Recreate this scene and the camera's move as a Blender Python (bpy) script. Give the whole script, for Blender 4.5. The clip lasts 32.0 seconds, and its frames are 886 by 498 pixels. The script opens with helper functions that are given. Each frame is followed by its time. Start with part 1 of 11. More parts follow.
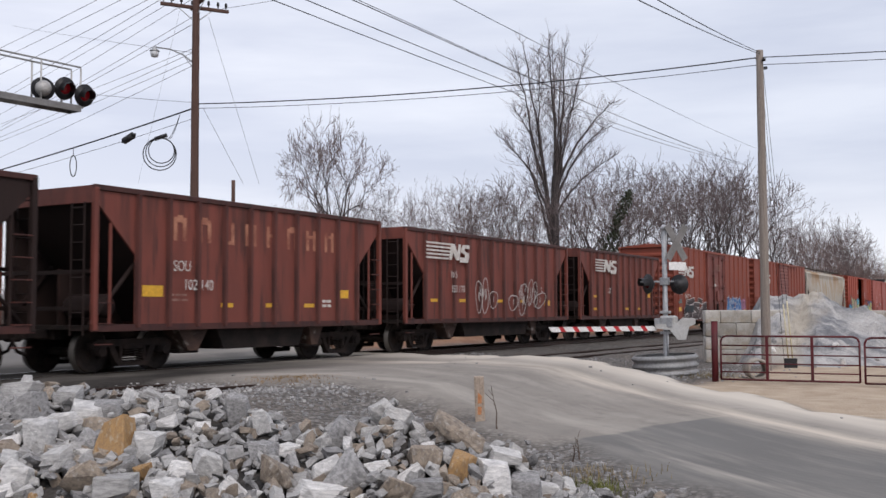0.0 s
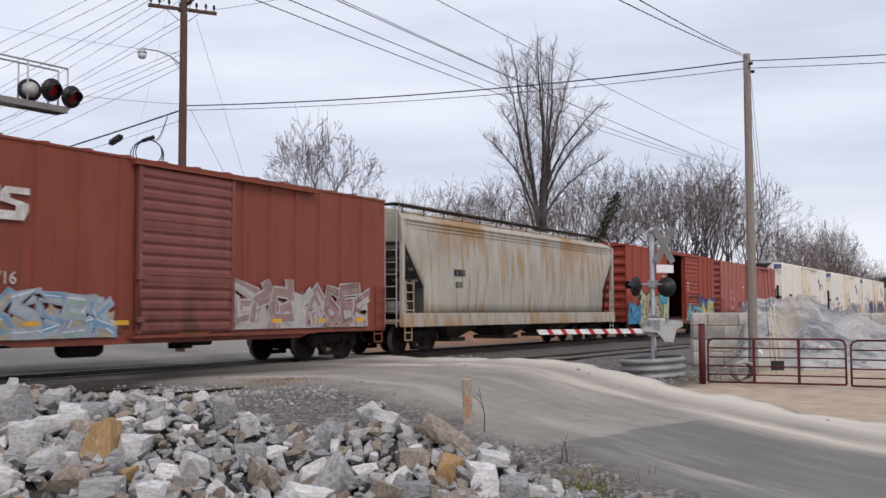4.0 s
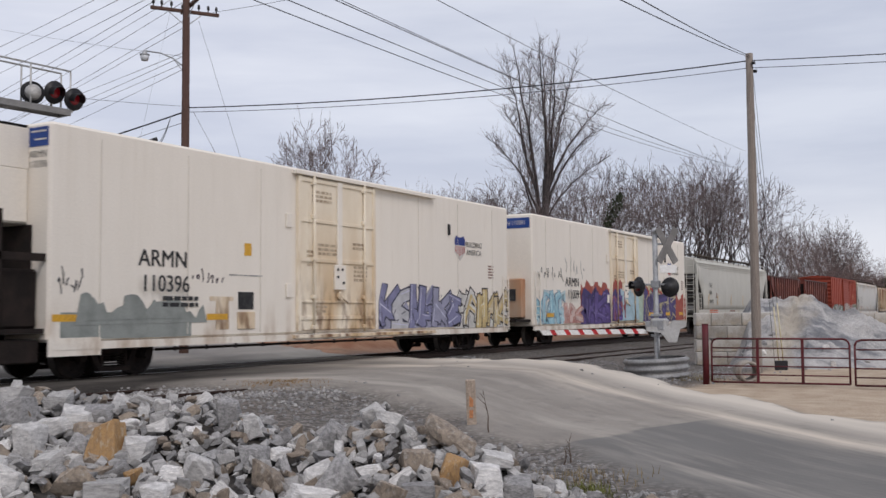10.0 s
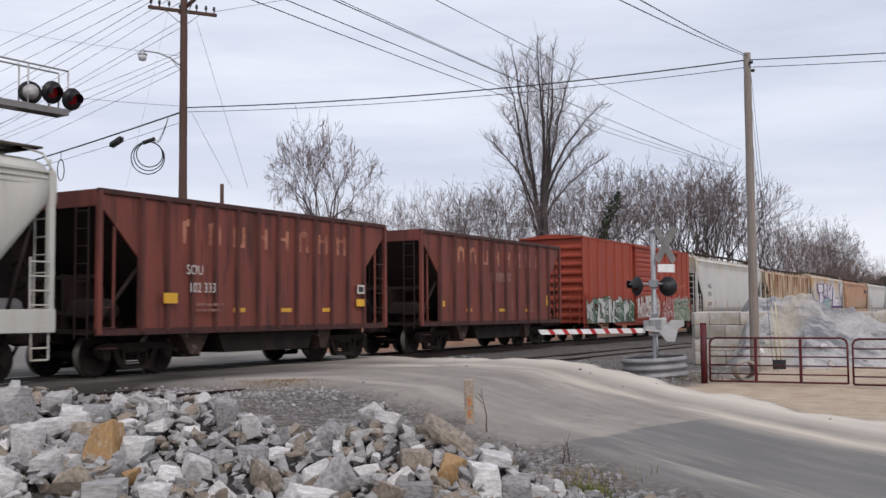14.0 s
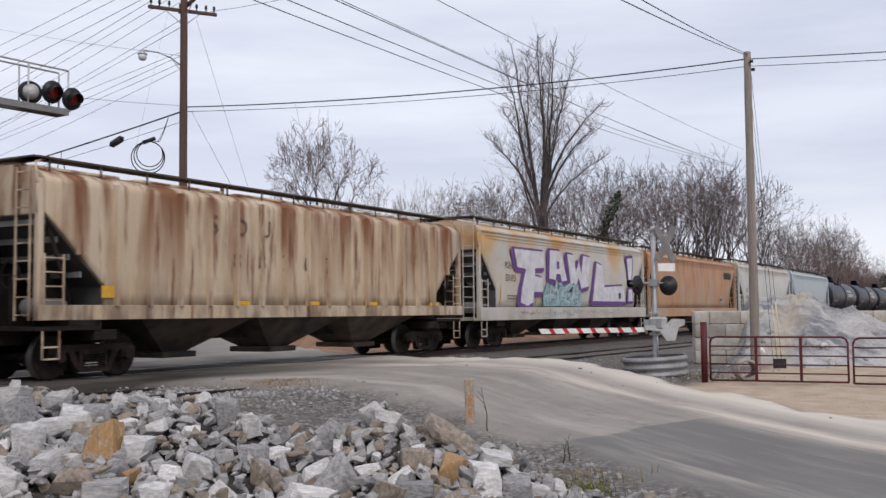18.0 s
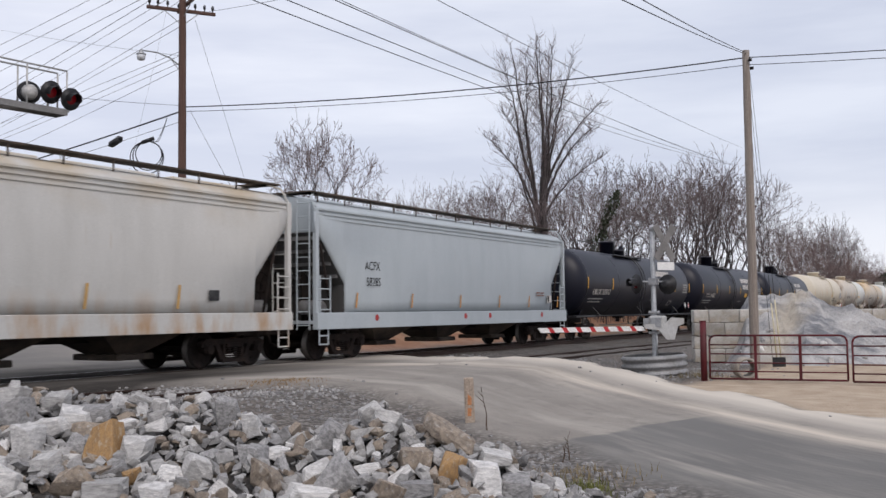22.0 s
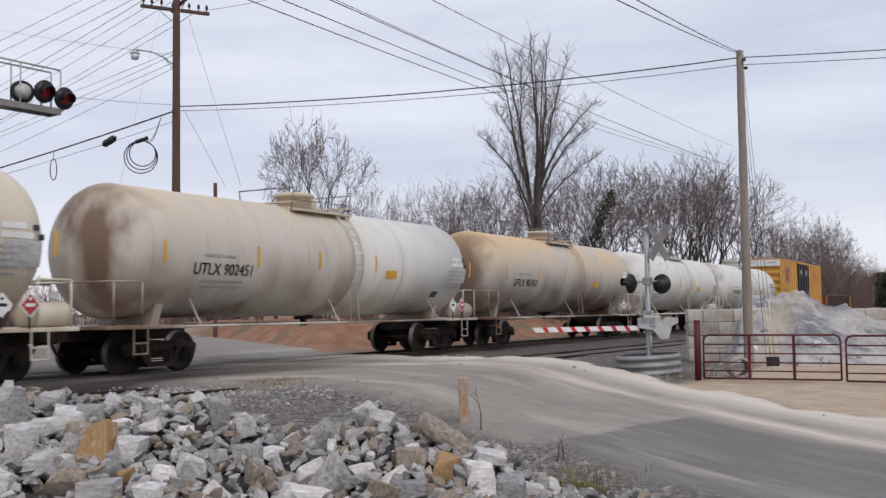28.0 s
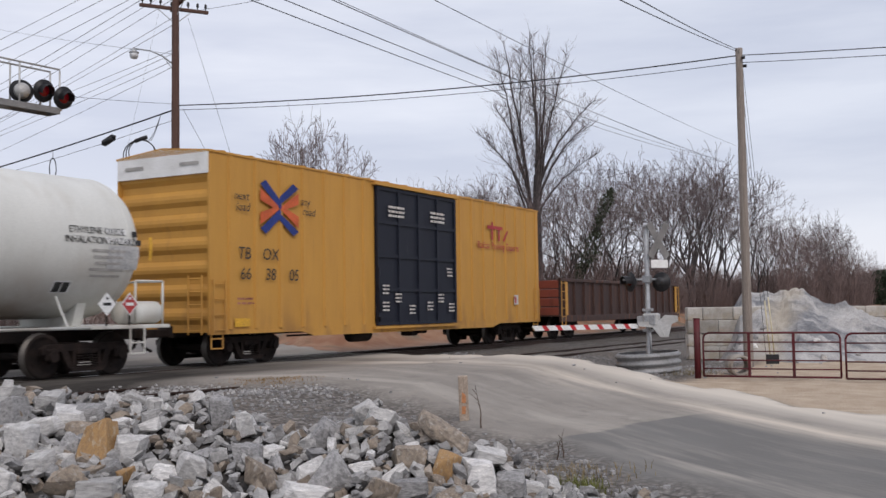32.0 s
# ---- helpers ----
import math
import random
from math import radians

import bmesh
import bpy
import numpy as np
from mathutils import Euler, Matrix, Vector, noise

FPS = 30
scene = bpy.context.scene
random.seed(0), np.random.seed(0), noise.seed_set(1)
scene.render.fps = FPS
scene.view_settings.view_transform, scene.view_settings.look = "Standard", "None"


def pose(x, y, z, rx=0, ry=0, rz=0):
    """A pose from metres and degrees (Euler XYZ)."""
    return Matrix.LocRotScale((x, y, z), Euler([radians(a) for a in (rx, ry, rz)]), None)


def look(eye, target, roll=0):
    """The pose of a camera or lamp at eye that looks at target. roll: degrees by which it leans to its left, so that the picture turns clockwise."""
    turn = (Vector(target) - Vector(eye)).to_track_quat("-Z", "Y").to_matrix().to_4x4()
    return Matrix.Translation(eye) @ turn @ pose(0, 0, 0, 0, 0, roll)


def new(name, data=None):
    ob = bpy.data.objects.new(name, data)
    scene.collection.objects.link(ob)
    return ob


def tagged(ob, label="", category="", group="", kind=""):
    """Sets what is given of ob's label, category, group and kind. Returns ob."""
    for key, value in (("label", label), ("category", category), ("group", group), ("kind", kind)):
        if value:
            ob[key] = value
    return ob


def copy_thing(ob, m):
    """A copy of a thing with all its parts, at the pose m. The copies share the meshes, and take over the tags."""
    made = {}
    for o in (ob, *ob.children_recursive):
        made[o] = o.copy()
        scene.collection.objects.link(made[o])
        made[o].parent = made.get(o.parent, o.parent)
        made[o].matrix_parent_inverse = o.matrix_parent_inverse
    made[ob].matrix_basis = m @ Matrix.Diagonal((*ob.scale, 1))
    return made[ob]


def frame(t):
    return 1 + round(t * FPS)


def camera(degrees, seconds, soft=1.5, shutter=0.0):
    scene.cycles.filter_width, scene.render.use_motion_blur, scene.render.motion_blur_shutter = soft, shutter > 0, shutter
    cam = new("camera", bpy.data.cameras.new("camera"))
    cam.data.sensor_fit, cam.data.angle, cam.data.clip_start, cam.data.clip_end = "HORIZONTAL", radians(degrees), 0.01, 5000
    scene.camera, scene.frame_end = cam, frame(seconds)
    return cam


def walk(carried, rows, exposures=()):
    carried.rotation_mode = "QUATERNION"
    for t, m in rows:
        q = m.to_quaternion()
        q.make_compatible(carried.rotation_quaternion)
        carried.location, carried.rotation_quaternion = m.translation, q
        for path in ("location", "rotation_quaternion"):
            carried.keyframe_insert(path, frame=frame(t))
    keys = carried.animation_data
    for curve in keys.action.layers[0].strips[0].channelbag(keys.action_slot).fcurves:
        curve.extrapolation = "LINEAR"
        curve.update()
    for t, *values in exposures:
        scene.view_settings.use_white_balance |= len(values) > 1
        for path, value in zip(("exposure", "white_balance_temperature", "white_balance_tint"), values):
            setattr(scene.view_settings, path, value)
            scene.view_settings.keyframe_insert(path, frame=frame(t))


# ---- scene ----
cam = camera(46.74, 32.0, soft=1.5, shutter=0.12)
EYE = (0.0, 0.0, 1.285)
TURNS = [
    (0.0, 93.316, 0.276, -59.702),
    (0.5, 93.501, 0.141, -59.948),
    (1.0, 93.561, 0.100, -60.131),
    (1.5, 93.533, 0.049, -60.251),
    (2.0, 93.517, 0.092, -60.265),
    (2.5, 93.437, 0.137, -60.340),
    (3.0, 93.467, 0.222, -60.407),
    (3.5, 93.444, 0.234, -60.414),
    (5.5, 93.562, 0.252, -60.139),
    (6.0, 93.559, 0.219, -60.129),
    (6.5, 93.514, 0.287, -60.129),
    (7.0, 93.484, 0.365, -60.171),
    (7.5, 93.479, 0.389, -60.204),
    (8.0, 93.483, 0.387, -60.230),
    (8.5, 93.466, 0.425, -60.243),
    (9.0, 93.449, 0.435, -60.240),
    (9.5, 93.498, 0.443, -60.198),
    (10.0, 93.505, 0.449, -60.188),
    (10.5, 93.492, 0.463, -60.171),
    (11.0, 93.502, 0.451, -60.166),
    (11.5, 93.497, 0.437, -60.135),
    (12.0, 93.497, 0.465, -60.142),
    (12.5, 93.452, 0.469, -60.178),
    (13.0, 93.416, 0.430, -60.227),
    (13.5, 93.438, 0.532, -60.249),
    (14.0, 93.482, 0.521, -60.290),
    (14.5, 93.479, 0.526, -60.308),
    (16.5, 93.446, 0.561, -60.386),
    (17.0, 93.443, 0.578, -60.325),
    (17.5, 93.444, 0.586, -60.319),
    (18.0, 93.444, 0.574, -60.271),
    (18.5, 93.448, 0.589, -60.251),
    (19.0, 93.459, 0.680, -60.236),
    (19.5, 93.452, 0.729, -60.193),
    (20.0, 93.420, 0.737, -60.190),
    (20.5, 93.394, 0.776, -60.225),
    (21.0, 93.401, 0.766, -60.223),
    (21.5, 93.413, 0.714, -60.262),
    (22.0, 93.405, 0.717, -60.305),
    (22.5, 93.395, 0.681, -60.307),
    (23.0, 93.369, 0.664, -60.338),
    (23.5, 93.364, 0.642, -60.333),
    (24.0, 93.361, 0.616, -60.339),
    (24.5, 93.421, 0.679, -60.364),
    (25.0, 93.463, 0.674, -60.441),
    (25.5, 93.461, 0.662, -60.458),
    (27.5, 93.414, 0.766, -60.579),
    (28.0, 93.383, 0.737, -60.619),
    (28.5, 93.347, 0.710, -60.616),
    (29.0, 93.342, 0.754, -60.595),
    (29.5, 93.374, 0.731, -60.620),
    (30.0, 93.356, 0.695, -60.663),
    (30.5, 93.338, 0.779, -60.669),
    (31.0, 93.298, 0.733, -60.661),
    (31.5, 93.292, 0.787, -60.672),
    (32.0, 93.297, 0.858, -60.636),
]
walk(cam, [(t, pose(*EYE, rx, ry, rz)) for t, rx, ry, rz in TURNS], [(0, 0.27, 6520, 16), (6.5, 0.25, 6520, 16), (8, 0.21, 6520, 16), (9, -0.05, 6520, 16), (10.5, 0.11, 6520, 16), (12.2, 0.13, 6520, 16), (14.5, 0.25, 6520, 16), (24, 0.22, 6520, 16), (28, 0.17, 6520, 16), (32, 0.17, 6520, 16)])

# ---- light ----
world = bpy.data.worlds.new("overcast_sky")
scene.world = world
world.use_nodes = True
wn, wl = world.node_tree.nodes, world.node_tree.links
wn.clear()
sky_out = wn.new("ShaderNodeOutputWorld")
sky_bg = wn.new("ShaderNodeBackground")
sky_tex = wn.new("ShaderNodeTexSky")
sky_tex.sky_type, sky_tex.sun_disc = "NISHITA", False
sky_tex.sun_elevation, sky_tex.sun_rotation = radians(47), radians(219)
sky_co = wn.new("ShaderNodeTexCoord")
sky_map = wn.new("ShaderNodeMapping")
sky_map.inputs["Scale"].default_value = (1.0, 1.0, 7.0)
sky_map.inputs["Location"].default_value = (0.35, 0.2, 0.1)
sky_noise = wn.new("ShaderNodeTexNoise")
sky_noise.inputs["Scale"].default_value, sky_noise.inputs["Detail"].default_value = 1.7, 6.0
sky_noise.inputs["Roughness"].default_value = 0.55
cloud = wn.new("ShaderNodeValToRGB")
cloud.color_ramp.elements[0].position, cloud.color_ramp.elements[0].color = 0.36, (6.0, 6.53, 7.45, 1)
cloud.color_ramp.elements[1].position, cloud.color_ramp.elements[1].color = 0.64, (8.2, 8.68, 9.18, 1)
low = wn.new("ShaderNodeSeparateXYZ")
low_ramp = wn.new("ShaderNodeMapRange")
low_ramp.inputs["From Min"].default_value, low_ramp.inputs["From Max"].default_value = 0.0, 0.16
low_ramp.inputs["To Min"].default_value, low_ramp.inputs["To Max"].default_value = 0.4, 0.0
brighten = wn.new("ShaderNodeMixRGB")
brighten.inputs["Color2"].default_value = (9.15, 9.33, 9.4, 1)
# heavier cloud deck towards the far end of the line
side_dot = wn.new("ShaderNodeVectorMath")
side_dot.operation = "DOT_PRODUCT"
side_dot.inputs[1].default_value = (0.62, -0.78, 0.15)
side_ramp = wn.new("ShaderNodeMapRange")
side_ramp.interpolation_type = "SMOOTHSTEP"
side_ramp.inputs["From Min"].default_value, side_ramp.inputs["From Max"].default_value = -0.25, 0.45
side_ramp.inputs["To Max"].default_value = 0.85
heavy = wn.new("ShaderNodeMixRGB")
heavy.blend_type = "MULTIPLY"
heavy.inputs["Color2"].default_value = (0.8, 0.825, 0.86, 1)
mix = wn.new("ShaderNodeMixRGB")
mix.inputs["Fac"].default_value = 0.9
wl.new(sky_co.outputs["Generated"], sky_map.inputs["Vector"])
wl.new(sky_map.outputs["Vector"], sky_noise.inputs["Vector"])
wl.new(sky_noise.outputs["Fac"], cloud.inputs["Fac"])
wl.new(sky_co.outputs["Generated"], low.inputs["Vector"])
wl.new(low.outputs["Z"], low_ramp.inputs["Value"])
wl.new(low_ramp.outputs["Result"], brighten.inputs["Fac"])
wl.new(sky_co.outputs["Generated"], side_dot.inputs[0])
wl.new(side_dot.outputs["Value"], side_ramp.inputs["Value"])
wl.new(side_ramp.outputs["Result"], heavy.inputs["Fac"])
wl.new(cloud.outputs["Color"], heavy.inputs["Color1"])
wl.new(heavy.outputs["Color"], brighten.inputs["Color1"])
wl.new(sky_tex.outputs["Color"], mix.inputs["Color1"])
wl.new(brighten.outputs["Color"], mix.inputs["Color2"])
wl.new(mix.outputs["Color"], sky_bg.inputs["Color"])
sky_bg.inputs["Strength"].default_value = 0.1
wl.new(sky_bg.outputs["Background"], sky_out.inputs["Surface"])

sun = new("sun", bpy.data.lights.new("sun", "SUN"))
sun.data.energy, sun.data.angle, sun.data.color = 1.25, radians(25), (1.0, 0.95, 0.88)
sun.matrix_world = look((-20, -25, 35), (0, 0, 0))


# ---- materials ----
def mat(name, col, rough=0.8, metal=0.0, col2=None, scale=1.5, stretch=(1, 1, 1), grain=40.0, grain_amt=0.25, bump=0.15, spread=(0.4, 0.65), rand=0.0, col3=None, scale3=0.6, spread3=(0.55, 0.7), stretch3=(1, 1, 1), emit=0.0):
    m = bpy.data.materials.new(name)
    m.use_nodes = True
    n, l = m.node_tree.nodes, m.node_tree.links
    p = n["Principled BSDF"]
    co = n.new("ShaderNodeTexCoord")

    def noise_tex(s, st, detail=6.0):
        mp = n.new("ShaderNodeMapping")
        mp.inputs["Scale"].default_value = st
        l.new(co.outputs["Object"], mp.inputs["Vector"])
        t = n.new("ShaderNodeTexNoise")
        t.inputs["Scale"].default_value, t.inputs["Detail"].default_value = s, detail
        t.inputs["Roughness"].default_value = 0.6
        l.new(mp.outputs["Vector"], t.inputs["Vector"])
        return t

    def ramp(src, lo, hi):
        r = n.new("ShaderNodeMapRange")
        r.inputs["From Min"].default_value, r.inputs["From Max"].default_value = lo, hi
        l.new(src, r.inputs["Value"])
        return r.outputs["Result"]

    def blend(fac, a, b, mode="MIX"):
        x = n.new("ShaderNodeMixRGB")
        x.blend_type = mode
        if isinstance(fac, float):
            x.inputs["Fac"].default_value = fac
        else:
            l.new(fac, x.inputs["Fac"])
        for k, v in (("Color1", a), ("Color2", b)):
            if isinstance(v, tuple):
                x.inputs[k].default_value = (*v, 1)
            else:
                l.new(v, x.inputs[k])
        return x.outputs["Color"]

    big = noise_tex(scale, stretch)
    c = blend(ramp(big.outputs["Fac"], *spread), col, col2 or tuple(v * 0.72 for v in col))
    if col3:
        c = blend(ramp(noise_tex(scale3, stretch3).outputs["Fac"], *spread3), c, col3)
    fine = noise_tex(grain, (1, 1, 1), 3.0)
    g = n.new("ShaderNodeValToRGB")
    g.color_ramp.elements[0].position, g.color_ramp.elements[1].position = 0.3, 0.7
    k = 1 - grain_amt
    g.color_ramp.elements[0].color, g.color_ramp.elements[1].color = (k, k, k, 1), (1 + grain_amt, 1 + grain_amt, 1 + grain_amt, 1)
    l.new(fine.outputs["Fac"], g.inputs["Fac"])
    c = blend(1.0, c, g.outputs["Color"], "MULTIPLY")
    if rand:
        info = n.new("ShaderNodeObjectInfo")
        r = n.new("ShaderNodeMapRange")
        r.inputs["To Min"].default_value, r.inputs["To Max"].default_value = 1 - rand, 1 + rand
        l.new(info.outputs["Random"], r.inputs["Value"])
        v = n.new("ShaderNodeCombineXYZ")
        for i in range(3):
            l.new(r.outputs["Result"], v.inputs[i])
        c = blend(1.0, c, v.outputs["Vector"], "MULTIPLY")
    l.new(c, p.inputs["Base Color"])
    p.inputs["Roughness"].default_value, p.inputs["Metallic"].default_value = rough, metal
    p.inputs["Specular IOR Level"].default_value = 0.3
    if bump:
        b = n.new("ShaderNodeBump")
        b.inputs["Strength"].default_value, b.inputs["Distance"].default_value = bump, 0.02
        l.new(fine.outputs["Fac"], b.inputs["Height"])
        l.new(b.outputs["Normal"], p.inputs["Normal"])
    if emit:
        p.inputs["Emission Color"].default_value, p.inputs["Emission Strength"].default_value = (*col, 1), emit
    return m


RUST = (0.13, 0.05, 0.028)
M = {
    "rail": mat("rusty_rail_steel", (0.055, 0.034, 0.026), 0.6, 0.5, (0.05, 0.03, 0.025)),
    "railtop": mat("worn_rail_head", (0.25, 0.24, 0.23), 0.35, 0.9),
    "tie": mat("creosoted_timber", (0.07, 0.055, 0.045), 0.9, rand=0.3, stretch=(8, 1, 1)),
    "galv": mat("galvanised_steel", (0.42, 0.43, 0.44), 0.5, 0.6, (0.3, 0.31, 0.32), grain=25, bump=0.05),
    "alu": mat("grey_painted_aluminium", (0.5, 0.5, 0.49), 0.5, 0.3, (0.38, 0.37, 0.35), bump=0.05),
    "black": mat("black_painted_metal", (0.015, 0.015, 0.017), 0.45, 0.0, (0.03, 0.03, 0.032), bump=0.05),
    "wood": mat("weathered_pole_timber", (0.27, 0.235, 0.205), 0.9, 0, (0.19, 0.16, 0.14), scale=3, stretch=(12, 12, 0.4), bump=0.4),
    "wood_red": mat("brown_pole_timber", (0.12, 0.07, 0.055), 0.9, 0, (0.08, 0.048, 0.04), scale=3, stretch=(12, 12, 0.4), bump=0.4),
    "cable": mat("black_cable", (0.02, 0.02, 0.022), 0.6, bump=0),
    "redpaint": mat("dark_red_gate_paint", (0.1, 0.013, 0.018), 0.55, 0, (0.065, 0.012, 0.014), bump=0.05),
    "concrete": mat("cast_concrete_block", (0.5, 0.48, 0.45), 0.9, 0, (0.31, 0.285, 0.245), scale=1.6, grain=60, bump=0.3, rand=0.24, col3=(0.36, 0.3, 0.22), scale3=0.9),
    "white": mat("white_reflective_paint", (0.75, 0.75, 0.74), 0.5, bump=0.03, col2=(0.62, 0.62, 0.6)),
    "red": mat("red_reflective_paint", (0.5, 0.035, 0.04), 0.5, bump=0.03),
    "lens": mat("dark_red_signal_glass", (0.09, 0.004, 0.006), 0.15, bump=0),
    "lens_lit": mat("glowing_red_signal_glass", (0.16, 0.004, 0.008), 0.15, bump=0, emit=0.14),
    "lamp_glass": mat("ribbed_lamp_glass", (0.7, 0.72, 0.74), 0.2, bump=0.05),
}

# ---- mesh helpers ----
def part(name, bm, material, parent=None, label=""):
    me = bpy.data.meshes.new(name)
    bm.to_mesh(me)
    bm.free()
    for mm in material if isinstance(material, (list, tuple)) else [material]:
        me.materials.append(mm)
    ob = new(name, me)
    ob.parent = parent
    if label:
        ob["label"] = label
    return ob


def group_thing(name, m, label, category, group="", kind=""):
    e = new(name)
    e.empty_display_size = 0.3
    e.matrix_basis = m
    return tagged(e, label, category, group, kind)


def box(bm, x0, x1, y0, y1, z0, z1, mi=0, bevel=0.0):
    v = [bm.verts.new((x, y, z)) for z in (z0, z1) for y in (y0, y1) for x in (x0, x1)]
    fs = [bm.faces.new([v[i] for i in f]) for f in ((0, 2, 3, 1), (4, 5, 7, 6), (0, 1, 5, 4), (2, 6, 7, 3), (0, 4, 6, 2), (1, 3, 7, 5))]
    for f in fs:
        f.material_index = mi
    if bevel:
        es = list({e for f in fs for e in f.edges})
        r = bmesh.ops.bevel(bm, geom=es, offset=bevel, segments=1, affect="EDGES", clamp_overlap=True)
        for f in r["faces"]:
            f.material_index = mi
    return fs


def tube(bm, a, b, r, seg=8, r2=None, mi=0, caps=True):
    a, b = Vector(a), Vector(b)
    d = (b - a)
    if d.length < 1e-6:
        return
    q = d.to_track_quat("Z", "Y").to_matrix()
    r2 = r if r2 is None else r2
    ring = []
    for p, rr in ((a, r), (b, r2)):
        ring.append([bm.verts.new(p + q @ Vector((rr * math.cos(2 * math.pi * i / seg), rr * math.sin(2 * math.pi * i / seg), 0))) for i in range(seg)])
    for i in range(seg):
        f = bm.faces.new((ring[0][i], ring[0][(i + 1) % seg], ring[1][(i + 1) % seg], ring[1][i]))
        f.smooth, f.material_index = seg > 5, mi
    if caps:
        bm.faces.new(ring[0][::-1]).material_index = mi
        bm.faces.new(ring[1]).material_index = mi


def lathe(bm, pts, axis="Z", seg=24, o=(0, 0, 0), mi=0, smooth=True):
    """Turn a profile of (radius, height) about an axis through o."""
    o = Vector(o)
    rings = []
    for r, h in pts:
        ring = []
        for i in range(seg):
            a = 2 * math.pi * i / seg
            c, s = r * math.cos(a), r * math.sin(a)
            ring.append(bm.verts.new(o + Vector({"X": (h, c, s), "Y": (s, h, c), "Z": (c, s, h)}[axis])))
        rings.append(ring)
    for p, q in zip(rings, rings[1:]):
        for i in range(seg):
            f = bm.faces.new((p[i], p[(i + 1) % seg], q[(i + 1) % seg], q[i]))
            f.smooth, f.material_index = smooth, mi
    for ring, flip in ((rings[0], True), (rings[-1], False)):
        f = bm.faces.new(ring[::-1] if flip else ring)
        f.material_index = mi
    return rings


def plate(bm, pts, axis, lo, hi, mi=0):
    """A flat polygon pushed through from lo to hi along an axis. pts: (x, z) for axis Y, (y, z) for X, (x, y) for Z."""
    def at(p, d):
        return {"Y": (p[0], d, p[1]), "X": (d, p[0], p[1]), "Z": (p[0], p[1], d)}[axis]
    a = [bm.verts.new(at(p, lo)) for p in pts]
    b = [bm.verts.new(at(p, hi)) for p in pts]
    n = len(pts)
    fs = [bm.faces.new(a), bm.faces.new(b[::-1])] + [bm.faces.new((a[i], b[i], b[(i + 1) % n], a[(i + 1) % n])) for i in range(n)]
    for f in fs:
        f.material_index = mi
    return fs


def fixed(bm):
    bmesh.ops.recalc_face_normals(bm, faces=bm.faces)
    return bm


def smooth_step(a, b, x):
    t = np.clip((x - a) / (b - a), 0, 1)
    return t * t * (3 - 2 * t)


# ---- ground ----
GRADE = -0.00208
TRACK_Y = 17.94
SPUR_Y = 13.65
ROAD_Y = [-60, -30, 2.5, 5.3, 6.9, 10.1, 13, 16, 18, 20, 26, 38, 60, 120]
ROAD_L = [-42, -18, 9.9, 12.4, 13.4, 15.6, 15.4, 13.0, 11.0, 9.5, 9.0, 10, 12, 20]
ROAD_R = [-31, -7, 18.4, 21.6, 23.2, 26.0, 26.4, 26.6, 27, 28, 33.5, 43, 58, 100]


def spur_z(x):
    return np.interp(x, [-50, 11, 15, 29, 60], [-0.02, -0.06, -0.13, -0.25, -0.4])


def road_amount(x, y):
    l, r = np.interp(y, ROAD_Y, ROAD_L), np.interp(y, ROAD_Y, ROAD_R)
    w = 0.28 * np.sin(y * 2.1) + 0.2 * np.sin(y * 5.3 + 1)
    return smooth_step(-0.35, 0.35, x - l + w) * smooth_step(-0.35, 0.35, r - x - w)


def ground_z(x, y):
    near = np.interp(y, [-60, 2, 6.3, 8.5, 10, 12, 60], [-0.6, -0.57, -0.52, -0.38, -0.24, -0.1, -0.1])
    road = np.interp(y, [-60, 2, 6.5, 8.5, 10, 12, 12.6, 20, 26, 60], [-0.6, -0.57, -0.48, -0.3, -0.14, -0.03, -0.01, -0.015, -0.12, -0.1])
    rough = 0.03 * np.sin(x * 1.7 + y * 0.6) + 0.025 * np.sin(y * 2.3 - x * 0.8) + 0.015 * np.sin(x * 5.1) * np.sin(y * 4.3)
    bed = GRADE * x - 0.15
    main = smooth_step(3.4, 1.9, np.abs(y - TRACK_Y))
    spur = smooth_step(3.0, 1.7, np.abs(y - SPUR_Y))
    z = near + rough - 0.06 + np.where(y > 12, -0.2, 0)
    z = z + (spur_z(x) - 0.06 + 0.4 * rough - z) * spur
    z = z + (bed + 0.3 * rough - z) * main
    yard = smooth_step(0.0, 1.6, x - np.interp(y, ROAD_Y, ROAD_R)) * smooth_step(12.1, 10.9, y)
    z = z + (-0.66 + rough * 0.7 - z) * yard
    far = smooth_step(22.5, 26, y)
    bank = smooth_step(0.0, 2.6, x - np.interp(y, ROAD_Y, ROAD_R) - 0.3) * smooth_step(23.5, 26.5, y)
    z = z + far * 0.12 + bank * (0.75 + rough * 5)
    k = road_amount(x, y)
    r = road + 0.006 * np.sin(x * 1.1 + y) + np.where((y > 12.5) & (y < 21), GRADE * (x - 0), 0)
    return z + (r - z) * k


def spaced(a, b, step, outer):
    inner = list(np.arange(a, b + step / 2, step))
    lo, hi = [], []
    for k in outer:
        lo.append(a - k)
        hi.append(b + k)
    return np.array(lo[::-1] + inner + hi)


